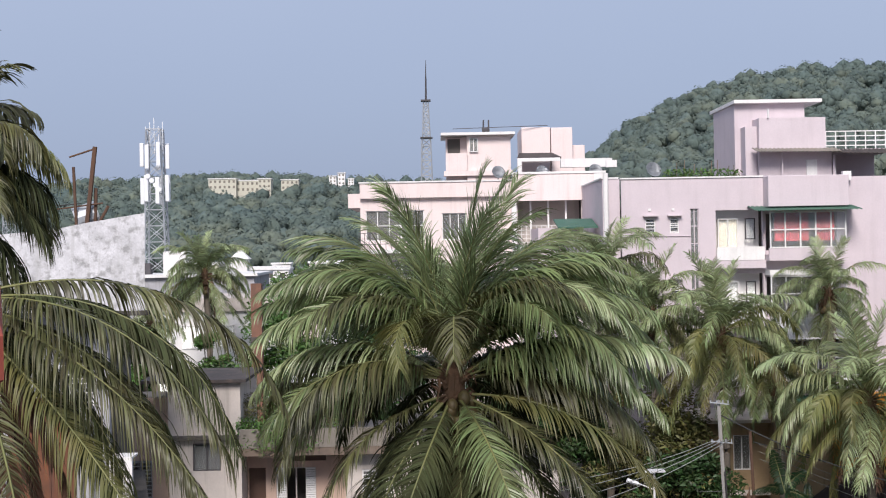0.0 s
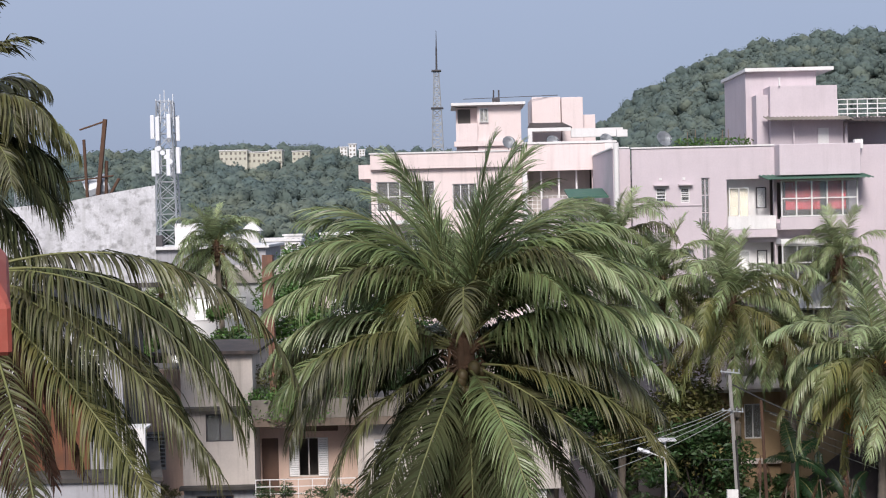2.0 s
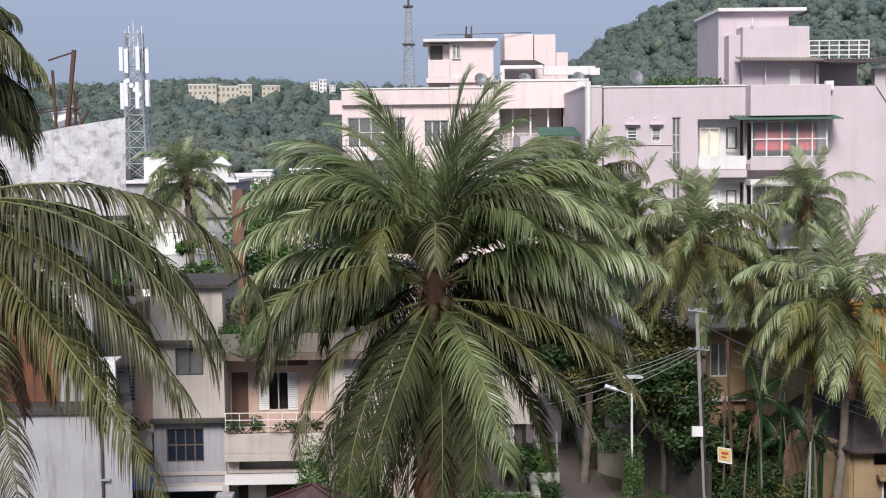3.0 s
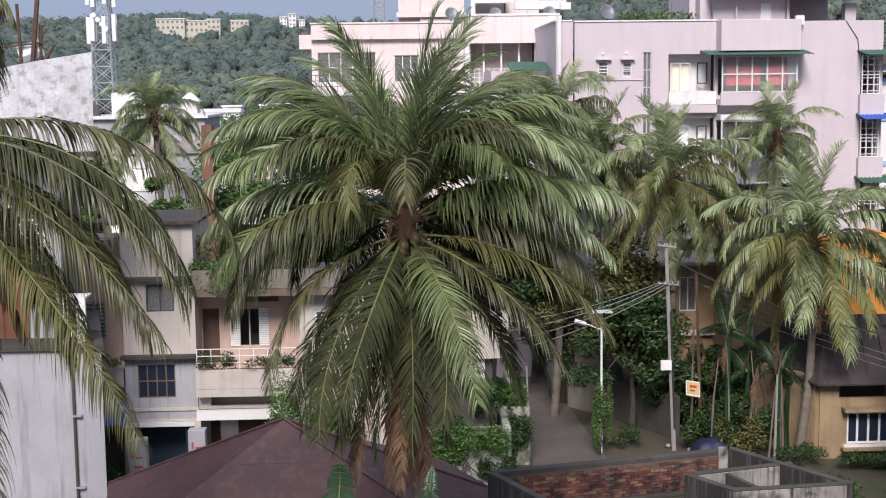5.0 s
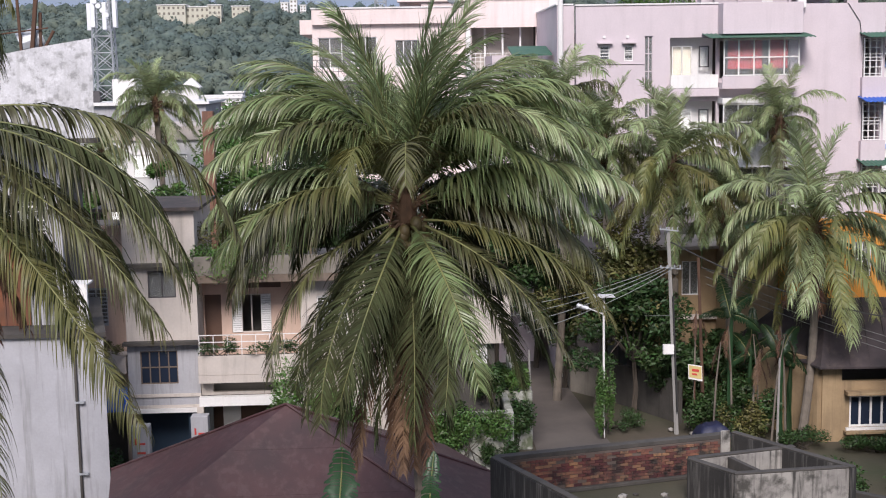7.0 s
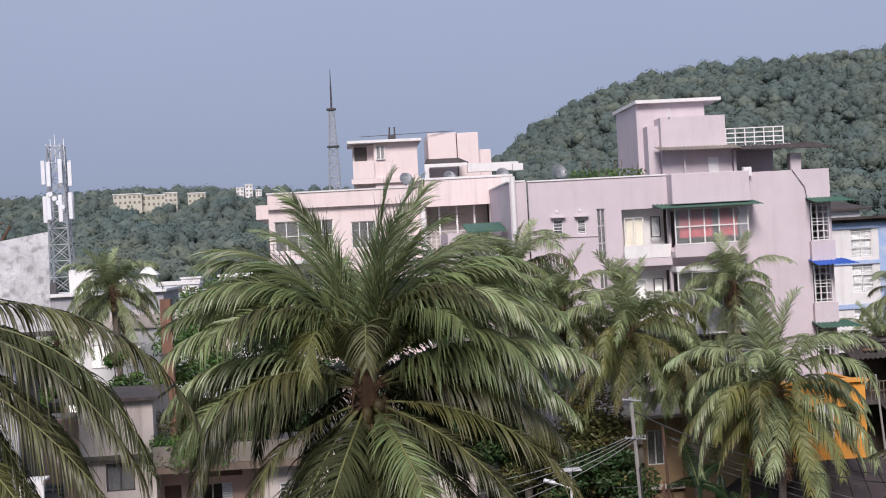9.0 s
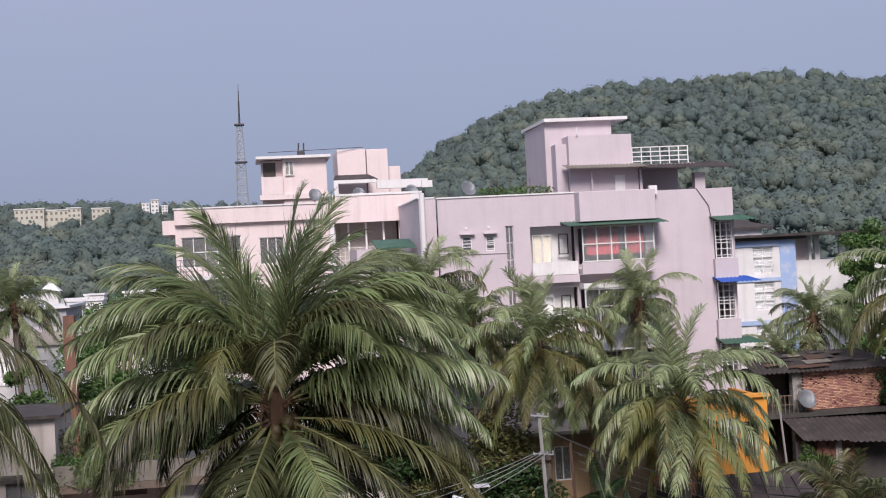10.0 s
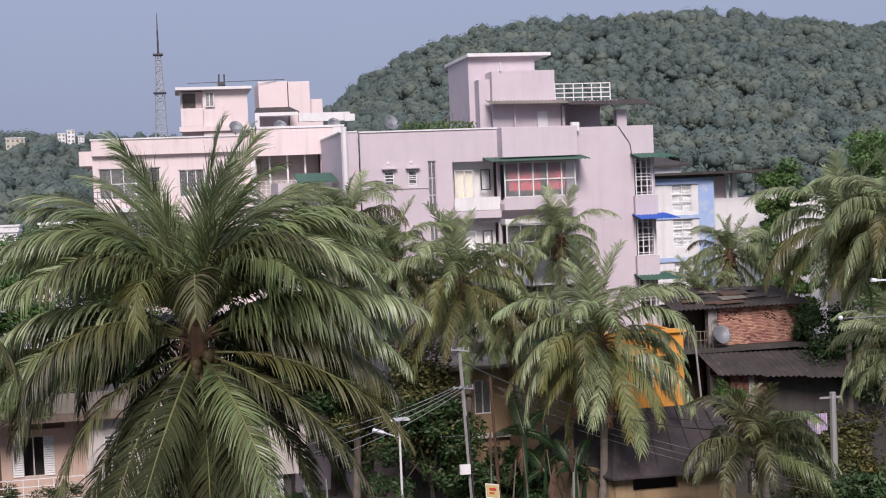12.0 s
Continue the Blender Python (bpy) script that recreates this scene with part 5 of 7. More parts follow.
for k in range(6):
    bm = bmesh.new()
    corrugated(bm, (25.4 + 2.2 * k, 59.0 - 0.3 * k, 6.1 - 0.16 * k), (27.7 + 2.2 * k, 58.8 - 0.3 * k, 6.0 - 0.16 * k), (27.6 + 2.2 * k, 61.6, 6.95 - 0.1 * k), (25.3 + 2.2 * k, 61.6, 7.0 - 0.1 * k), 8, 0.035)
    part("roof_sheet", bm, "tin", lowroof)
boxes("wall", "concrete", lowroof, (25.4, 60, 0, 36, 60.3, 5.9))
boxes("brick_pier", "brick", lowroof, (26.3, 59.6, 3.0, 28.2, 59.95, 5.9))
boxes("post", "palewash", lowroof, (27.2, 59.5, 0, 27.5, 59.8, 6.0))
lp = utility_pole(24.45, 46, 7.2, 0.0, False, "polegrey", 0.16, "square cement post with laundry line")
bm = bmesh.new()
bar(bm, (23.9, 46, 7.0), (24.8, 46, 7.0), 0.05, 4)
part("cross_arm", bm, "polegrey", lp)
for k in range(3):
    e = thing("hanging_cloth", (23.5 + 0.28 * k, 46.0, 6.0), "white and mauve patterned cloth hung out to dry", "laundry", "laundry")
    bm = bmesh.new()
    n = 6
    for i in range(n):
        box(bm, 23.38 + 0.28 * k + 0.045 * i, 46.0 + 0.03 * (i % 2), 5.5 + 0.12 * k, 23.425 + 0.28 * k + 0.045 * i, 46.02 + 0.03 * (i % 2), 6.4)
    part("cloth", bm, "cloth", e)
cable((22.3, 46.2, 6.5), (24.4, 46, 6.6), 0.1, 0.012, "wire", "thin dark washing line beside the post")

# ---- own building: red sunshade and drain pipe beside the balcony ----
own = thing("red_sunshade_wall", (-3.6, 7.4, 0), "salmon house wall with a red painted cement sunshade", "house wall")
boxes("wall", "pinkpipe", own, (-8, 7.3, 0, -2.765, 7.55, 19.5))
bm = bmesh.new()
pts_low = ((-5.2, 6.35, 14.89), (-2.10, 6.35, 14.89), (-2.42, 7.29, 14.95), (-5.2, 7.29, 14.89))
pts_mid = ((-5.2, 6.35, 15.14), (-2.10, 6.35, 15.14), (-2.42, 7.29, 15.36), (-5.2, 7.29, 15.14))
pts_top = ((-5.2, 7.15, 15.64), (-2.66, 7.15, 15.62), (-2.66, 7.29, 15.62), (-5.2, 7.29, 15.64))
rings = [[bm.verts.new(p) for p in q] for q in (pts_low, pts_mid, pts_top)]
bm.faces.new(rings[0][::-1])
bm.faces.new(rings[2])
for a, b in zip(rings, rings[1:]):
    for k in range(4):
        bm.faces.new((a[k], a[(k + 1) % 4], b[(k + 1) % 4], b[k]))
part("sunshade", bm, "redpaint", own, bevel=0.02)
bm = bmesh.new()
tube(bm, [(-2.85, 7.22, 0), (-2.83, 7.22, 16.10), (-2.82, 7.22, 16.2), (-2.77, 7.2, 16.27), (-2.66, 7.18, 16.28)], [0.042, 0.042, 0.045, 0.045, 0.045], 12)
part("drain_pipe", bm, "pinkpipe", own, smooth=True)
bm = bmesh.new()
bar(bm, (-2.66, 7.18, 16.28), (-2.61, 7.16, 16.285), 0.05, 12)
part("pipe_grate", bm, "white", own)
bm = bmesh.new()
eave = ((-2.72, 15.98), (-2.66, 15.9), (-2.62, 16.02), (-2.96, 17.6), (-3.4, 17.6))
fr, bk = [bm.verts.new((p[0], 7.24, p[1])) for p in eave], [bm.verts.new((p[0] - 0.04, 7.3, p[1])) for p in eave]
bm.faces.new(fr)
bm.faces.new(bk[::-1])
for k in range(5):
    bm.faces.new((fr[k], bk[k], bk[(k + 1) % 5], fr[(k + 1) % 5]))
part("eave_board", bm, "redpaint", own, bevel=0.01)
bhd = thing("balcony_house", (0, -2, 0), "plain house front behind the balcony", "house wall", kind="structure")
boxes("wall", "pinkpipe", bhd, (-6, -3, 0, 6, -2.7, 20))
boxes("balcony_floor", "concrete", bhd, (-3, -2.69, 13.6, 3, 0.6, 13.85))


# ---- palms ----
def frond_mesh(length, rise, droop, pairs, leaf, rnd, mat, hang=1.2, width=0.05, segs=4, side_sway=0.0, lift=0.45, twist=0.0, gap=0.35, ahead=0.42):
    """One palm leaf that grows along +x from the origin: a bare stalk, a tapering midrib and two rows of leaflets.
    hang: how far the leaflets give way to their weight; lift: how far the two rows rise into a V at the stalk."""
    n = 18
    pts, tans = [Vector((0, 0, 0))], []
    for k in range(n):
        s = (k + 0.5) / n
        a = radians(rise - droop * s ** 1.3)
        t = Vector((math.cos(a), side_sway * s, math.sin(a))).normalized()
        tans.append(t)
        pts.append(pts[-1] + t * (length / n))
    tans.append(tans[-1])
    v, f = [], []
    for k in range(n + 1):  # stalk and midrib
        s = k / n
        r = 0.007 + 0.026 * (1 - s) + 0.03 * max(0, 1 - s / 0.15)
        side = tans[k].cross(Vector((0, 0, 1)))
        side = side.normalized() if side.length > 0.05 else Vector((0, -1, 0))
        up = side.cross(tans[k]).normalized()
        for d in (side * r, up * r * 0.7, -side * r, -up * r * 0.6):
            v.append(pts[k] + d)
        if k:
            for i in range(4):
                j = (i + 1) % 4
                f.append((4 * (k - 1) + i, 4 * (k - 1) + j, 4 * k + j, 4 * k + i))
    # slow waver along the leaf, so that the leaflets stand in bunches with gaps between them
    knots = [[[rnd.uniform(-1, 1) for _ in range(15)] for _ in range(3)] for _ in range(2)]

    def waver(row, kind, s):
        x = s * 13.5
        i = int(x)
        return knots[row][kind][i] * (1 - x + i) + knots[row][kind][i + 1] * (x - i)

    down = Vector((0, 0, -1))
    for q in range(pairs):
        s = min(0.13 + 0.87 * (q + rnd.random() * 0.7) / pairs, 0.999)
        x = s * n
        i = min(int(x), n - 1)
        base = pts[i].lerp(pts[i + 1], x - i)
        t = tans[i]
        reach = min((s - 0.1) / 0.22, 1) ** 0.6 * (1.0 - 0.62 * max(0, (s - 0.45) / 0.55) ** 1.7)
        for row, sgn in ((0, -1), (1, 1)):
            if rnd.random() < 0.05 + gap * max(0, waver(row, 2, s) - 0.25):
                continue
            ll = leaf * reach * rnd.uniform(0.7, 1.15)
            side = t.cross(Vector((0, 0, 1)))
            side = side.normalized() * -sgn if side.length > 0.08 else Vector((0, sgn, 0))
            upv = side.cross(t).normalized() * (-sgn)
            if upv.z < 0:
                upv = -upv
            w = twist * s
            side, upv = side * math.cos(w) + upv * math.sin(w) * sgn, upv * math.cos(w) - side * math.sin(w) * sgn
            d = side + t * (ahead + 0.75 * s + 0.2 * waver(row, 0, s) + rnd.gauss(0, 0.08)) + upv * (lift * (1 - 0.6 * s) + 0.25 * waver(row, 1, s) + rnd.gauss(0, 0.09))
            d.normalize()
            h = hang * (1 + 0.35 * waver(row, 2, s)) * rnd.uniform(0.75, 1.25)
            p = base.copy()
            wv = (t + upv * rnd.gauss(0, 0.3)).normalized() * (width * rnd.uniform(0.7, 1.25))
            st = len(v)
            for g in range(segs + 1):
                u = g / segs
                w = 0.55 + 0.45 * min(u * 4, 1) - 0.93 * u ** 2.2
                v.append(p - wv * max(w, 0.06) * 0.5)
                v.append(p + wv * max(w, 0.06) * 0.5)
                if g < segs:
                    d = (d + down * (h * (0.35 + u) / segs * 1.5)).normalized()
                    p = p + d * (ll / segs)
            for g in range(segs):
                f.append((st + 2 * g, st + 2 * g + 1, st + 2 * g + 3, st + 2 * g + 2))
    me = fast_mesh("frond", v, f, mat)
    if mat != "dry_frond":
        me.materials.append(M["midrib"])
        me.materials.append(M["fibre"])
        idx = [2 if k < 1 else 1 for k in range(n) for _ in range(4)]
        me.polygons.foreach_set("material_index", np.array(idx + [0] * (len(f) - 4 * n), dtype=np.int32))
    return me


rp = random.Random(11)
LIB = {}
RINGS = {84: (38, 0.4, 0.6), 66: (104, 1.3, 0.45), 48: (124, 1.9, 0.4), 28: (114, 2.4, 0.35), 4: (88, 2.4, 0.3), -26: (54, 2.0, 0.25), -52: (30, 1.5, 0.2)}
for tone, mat in (("frond", "pale_frond"), ("olive", "frond"), ("yellow", "yellow_frond"), ("dark", "olive_frond")):
    for rise, (droop, hang, lift) in RINGS.items():
        LIB[tone, rise] = [frond_mesh(4.2, rise, droop + rp.uniform(-8, 8), 82, 1.08, rp, mat, hang=hang, width=0.064, segs=4, side_sway=rp.uniform(-0.35, 0.35), lift=lift,
                                      twist=rp.uniform(-0.5, 0.5)) for _ in range(2 if tone != "yellow" else 1)]
LIB["dry", -70] = [frond_mesh(3.2, -62, 24, 46, 0.7, rp, "dry_frond", hang=1.6, width=0.07, side_sway=0.1)]


def trunk_part(e, base, heart, r0, r1):
    bm = bmesh.new()
    n = 44
    base, heart = Vector(base), Vector(heart)
    pts, rad = [], []
    for k in range(n + 1):
        s = k / n
        p = base.lerp(heart, s)
        bend = math.sin(s * math.pi) * 0.25
        pts.append(p + Vector((bend, 0, 0)))
        rad.append((r0 + (r1 - r0) * s ** 0.6) * (1 + 0.09 * (k % 2)))
    tube(bm, pts, rad, 10)
    part("trunk", bm, "bark", e, smooth=False)
    # swollen heart wrapped in torn brown fibre
    rnd = random.Random(int(heart.x * 100))
    bm = bmesh.new()
    tube(bm, [heart + Vector((0, 0, z)) for z in (-0.95, -0.6, -0.25, 0.1, 0.45, 0.7)], [r1 * 1.05, r1 * 1.25, r1 * 1.5, r1 * 1.35, r1 * 0.8, 0.03], 12)
    for k in range(26):
        a, z = rnd.random() * math.tau, rnd.uniform(-0.7, 0.3)
        o = Vector((math.cos(a), math.sin(a), 0))
        p = heart + o * r1 * 1.6 + Vector((0, 0, z))
        tube(bm, [p, p + o * 0.14 + Vector((0, 0, 0.1)), p + o * rnd.uniform(0.16, 0.3) + Vector((0, 0, rnd.uniform(-0.3, 0.15)))], [0.05, 0.035, 0.008], 5)
    part("crown_shaft", bm, "fibre", e)


def set_frond(e, mesh, heart, az, tilt=0.0, size=1.0, label="", roll=0.0, foot=0.0):
    """foot: how far below or above the heart the stalk leaves the trunk."""
    o = new("frond", mesh)
    o.parent = e
    start = Vector(heart) + Vector((0.12 * math.cos(radians(az)), 0.12 * math.sin(radians(az)), foot)) * min(size, 1.0)
    m = Matrix.Translation(start) @ Matrix.Rotation(radians(az), 4, "Z") @ Matrix.Rotation(radians(-tilt), 4, "Y") @ Matrix.Rotation(radians(roll), 4, "X") @ Matrix.Scale(size, 4)
    o.matrix_parent_inverse = e.matrix_basis.inverted()
    o.matrix_basis = m
    if label:
        tagged(o, label)
    return o


def coconuts(e, heart, n, rnd, middle=270, spread=180):
    for k in range(n):
        bm = bmesh.new()
        bmesh.ops.create_icosphere(bm, subdivisions=2, radius=0.12 * rnd.uniform(0.8, 1.15))
        a = radians(middle + rnd.uniform(-spread, spread))
        bm.transform(Matrix.Translation(Vector(heart) + Vector((0.38 * math.cos(a), 0.38 * math.sin(a), -0.3 - 0.6 * rnd.random()))) @ Matrix.Rotation(rnd.uniform(-0.4, 0.4), 4, "X") @ Matrix.Diagonal((1, 1, 1.25, 1)))
        part("coconut", bm, "coconut", e, smooth=True)


def palm(base, heart, size, seed, label, tones=("frond", "frond", "olive", "olive", "dark"), count=38, yellow=3, dry=2, lowest=-52, group="palms along the lane"):
    rnd = random.Random(seed)
    e = thing("coconut_palm", base, label, "palm tree", group)
    trunk_part(e, base, heart, 0.2, 0.14)
    for k in range(count):
        s = k / count
        want = 82 - s ** 1.1 * (82 - lowest)
        rise = min(RINGS, key=lambda r: abs(r - want))
        # lower leaves also draw the dark tone, which colours in the crown's inner shade
        tone = rnd.choice(tones) if rise < 50 or "frond" not in tones else "frond"
        if s > 0.6 and yellow and rnd.random() < 0.35:
            tone, yellow = "yellow", yellow - 1
        az = (k * 137.5 + rnd.uniform(-18, 18) + seed * 40) % 360
        if 240 < az < 300 and -20 < rise < 30 and rnd.random() < 0.6:  # few leaves grow straight out over the lane
            az += rnd.choice((-60, 60))
        set_frond(e, rnd.choice(LIB[tone, rise]), heart, az, rnd.uniform(-9, 9), size * 1.02 * (0.8 if rise > 80 else 1.0) * rnd.uniform(0.82, 1.12), "yellowing frond" if tone == "yellow" else "", rnd.uniform(-14, 14), rise / 90 * 0.35)
    for k in range(dry):
        set_frond(e, LIB["dry", -70][0], heart, 180 + rnd.random() * 180, rnd.uniform(-15, 5), size * rnd.uniform(0.8, 1.0), "dead brown hanging frond", 0.0, -0.4)
    if lowest < -30:
        coconuts(e, heart, 5, rnd)
    return e


# the tall palm in the middle: heading (0 right, 90 away, 180 left, 270 towards the balcony), rise, droop, length, leaf tone
HEART = Vector((0.31, 26.0, 12.85))
tall = thing("coconut_palm", (0.25, 26, 0), "tall green coconut palm with arching fronds in front of the houses", "palm tree")
trunk_part(tall, (0.25, 26, 0), HEART, 0.22, 0.15)
rq = random.Random(3)
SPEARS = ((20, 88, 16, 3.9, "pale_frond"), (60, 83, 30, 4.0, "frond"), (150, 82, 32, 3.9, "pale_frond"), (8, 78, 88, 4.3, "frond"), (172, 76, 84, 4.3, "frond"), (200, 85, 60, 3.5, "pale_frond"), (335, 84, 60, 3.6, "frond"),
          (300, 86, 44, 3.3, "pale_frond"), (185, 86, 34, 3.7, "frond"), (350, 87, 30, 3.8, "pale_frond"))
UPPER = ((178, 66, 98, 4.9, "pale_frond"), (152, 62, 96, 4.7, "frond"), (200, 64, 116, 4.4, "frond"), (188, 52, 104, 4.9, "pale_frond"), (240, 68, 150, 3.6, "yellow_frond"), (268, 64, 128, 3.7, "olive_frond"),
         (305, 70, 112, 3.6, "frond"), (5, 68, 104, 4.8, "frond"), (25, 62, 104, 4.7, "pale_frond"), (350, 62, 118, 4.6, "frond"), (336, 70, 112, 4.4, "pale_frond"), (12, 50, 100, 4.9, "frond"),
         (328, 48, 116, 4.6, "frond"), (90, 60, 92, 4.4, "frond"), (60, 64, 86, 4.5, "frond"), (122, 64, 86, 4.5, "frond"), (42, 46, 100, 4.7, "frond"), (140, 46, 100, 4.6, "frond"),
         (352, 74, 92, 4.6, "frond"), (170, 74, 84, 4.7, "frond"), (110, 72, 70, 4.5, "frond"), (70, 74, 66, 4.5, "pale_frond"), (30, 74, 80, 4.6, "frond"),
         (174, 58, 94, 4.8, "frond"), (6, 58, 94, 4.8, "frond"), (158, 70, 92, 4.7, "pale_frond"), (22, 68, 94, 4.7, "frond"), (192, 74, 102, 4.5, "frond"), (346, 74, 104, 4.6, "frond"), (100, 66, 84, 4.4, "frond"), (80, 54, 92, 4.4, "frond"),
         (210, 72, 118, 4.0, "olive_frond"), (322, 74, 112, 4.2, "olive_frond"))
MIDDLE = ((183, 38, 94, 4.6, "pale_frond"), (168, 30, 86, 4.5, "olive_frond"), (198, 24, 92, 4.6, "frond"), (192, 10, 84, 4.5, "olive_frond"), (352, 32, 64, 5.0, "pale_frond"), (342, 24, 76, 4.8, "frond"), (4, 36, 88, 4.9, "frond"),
          (90, 32, 90, 4.4, "frond"), (65, 22, 90, 4.4, "frond"), (112, 24, 90, 4.4, "frond"), (208, 30, 100, 4.3, "olive_frond"), (40, 12, 84, 4.5, "shaded_old_frond"), (140, 10, 84, 4.4, "shaded_old_frond"),
          (355, 12, 74, 4.7, "olive_frond"), (176, 14, 84, 4.4, "shaded_old_frond"), (25, 26, 86, 4.6, "frond"), (155, 24, 90, 4.5, "frond"), (20, 4, 80, 4.4, "shaded_old_frond"), (60, -8, 70, 4.2, "shaded_old_frond"), (120, -8, 70, 4.2, "shaded_old_frond"), (340, 40, 100, 4.4, "frond"), (48, 26, 112, 3.4, "shaded_old_frond"), (28, 44, 132, 3.2, "olive_frond"), (12, 22, 100, 3.4, "shaded_old_frond"), (132, 26, 112, 3.4, "shaded_old_frond"), (160, 40, 128, 3.2, "olive_frond"))
# mostly leaves with crown shade in their colour; the front one stays lit green
LOWER = ((338, 2, 66, 4.7, "yellow_frond"), (324, -16, 54, 4.4, "olive_frond"), (286, -14, 64, 4.4, "frond"), (255, -30, 52, 4.2, "shaded_old_frond"), (300, -34, 46, 4.2, "shaded_old_frond"), (222, -36, 46, 4.5, "shaded_old_frond"), (240, -52, 30, 4.4, "shaded_old_frond"),
         (300, -58, 24, 4.2, "shaded_old_frond"), (204, -40, 42, 4.4, "shaded_old_frond"), (180, -38, 44, 4.2, "shaded_old_frond"), (318, -46, 36, 4.1, "shaded_old_frond"), (0, -28, 48, 4.3, "shaded_old_frond"), (35, -34, 44, 4.2, "shaded_old_frond"), (150, -36, 44, 4.2, "shaded_old_frond"),
         (212, -8, 70, 4.6, "olive_frond"), (265, -60, 22, 4.4, "shaded_old_frond"), (345, -42, 40, 4.2, "shaded_old_frond"), (190, -62, 20, 4.2, "shaded_old_frond"), (228, -64, 18, 4.4, "shaded_old_frond"), (90, -30, 50, 4.2, "shaded_old_frond"))
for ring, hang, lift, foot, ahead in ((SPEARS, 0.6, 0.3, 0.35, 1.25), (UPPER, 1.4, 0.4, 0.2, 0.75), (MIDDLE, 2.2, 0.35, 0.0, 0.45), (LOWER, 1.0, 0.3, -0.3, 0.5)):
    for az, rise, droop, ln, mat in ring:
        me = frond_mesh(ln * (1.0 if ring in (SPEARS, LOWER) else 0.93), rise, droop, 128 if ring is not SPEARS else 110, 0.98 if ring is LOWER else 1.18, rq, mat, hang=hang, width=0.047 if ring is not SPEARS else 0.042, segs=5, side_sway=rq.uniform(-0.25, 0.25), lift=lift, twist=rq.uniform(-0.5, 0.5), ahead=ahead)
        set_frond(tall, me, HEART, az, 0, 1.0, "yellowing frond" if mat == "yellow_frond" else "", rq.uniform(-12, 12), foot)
for az, rise in ((262, -72), (290, -76), (240, -78), (110, -74), (225, -68), (205, -72), (275, -80), (250, -82)):
    set_frond(tall, frond_mesh(4.8, rise, 10, 80, 0.75, rq, "dry_frond", hang=1.6, width=0.06), HEART, az, 0, 1.0, "dead brown hanging frond", 0.0, -0.5)
coconuts(tall, HEART, 12, rq, 300, 45)

# the dark palm beside the weathered building
LH = Vector((-8.05, 22.0, 14.7))
leftp = thing("coconut_palm", (-8.1, 22, 0), "dark olive coconut palm with long drooping fronds", "palm tree")
trunk_part(leftp, (-8.1, 22, 0), LH, 0.22, 0.16)
LEFTP = ((120, 80, 40, 3.2, "olive_frond"), (200, 75, 50, 3.6, "olive_frond"), (250, 60, 80, 3.4, "olive_frond"), (160, 60, 80, 3.4, "olive_frond"),
         (6, 16, 88, 6.4, "olive_frond"), (352, 8, 84, 6.0, "shaded_old_frond"), (335, 6, 78, 6.2, "olive_frond"), (25, 8, 85, 5.0, "shaded_old_frond"), 
         (345, -22, 55, 5.0, "shaded_old_frond"), (0, -34, 45, 4.4, "shaded_old_frond"), (240, 10, 70, 4.6, "olive_frond"),
         (180, 20, 80, 4.5, "olive_frond"), (150, 30, 80, 4.5, "olive_frond"), (90, 15, 80, 4.5, "olive_frond"), (210, -20, 50, 4.5, "olive_frond"), (60, -25, 50, 4.2, "shaded_old_frond"),
         (15, -12, 66, 5.0, "shaded_old_frond"), (340, -8, 66, 5.6, "olive_frond"), (328, -32, 24, 6.5, "yellow_frond"), (334, -14, 38, 5.9, "olive_frond"), (306, -36, 24, 7.1, "olive_frond"))
for az, rise, droop, ln, mat in LEFTP:
    me = frond_mesh(ln, rise, droop, 140, 1.2, rq, mat, hang=2.6, width=0.047, segs=5, side_sway=rq.uniform(-0.15, 0.15), lift=0.35, twist=rq.uniform(-0.3, 0.3))
    set_frond(leftp, me, LH, az, 0, 1.0, "", rq.uniform(-8, 8), rise / 200)
for az, rise in ((330, -62), (350, -52), (340, -58), (4, -55), (320, -66), (300, -74)):
    set_frond(leftp, frond_mesh(3.8, rise, 20, 70, 0.7, rq, "dry_frond", hang=1.6, width=0.1), LH, az, 0, 1.0, "dead brown hanging frond")

# a second crown higher up behind the first
LH2 = Vector((-9.2, 23.4, 16.75))
leftq = thing("coconut_palm", (-9.6, 23.5, 0), "dark coconut palm crown close behind its neighbour", "palm tree")
trunk_part(leftq, (-9.6, 23.5, 0), LH2, 0.2, 0.15)
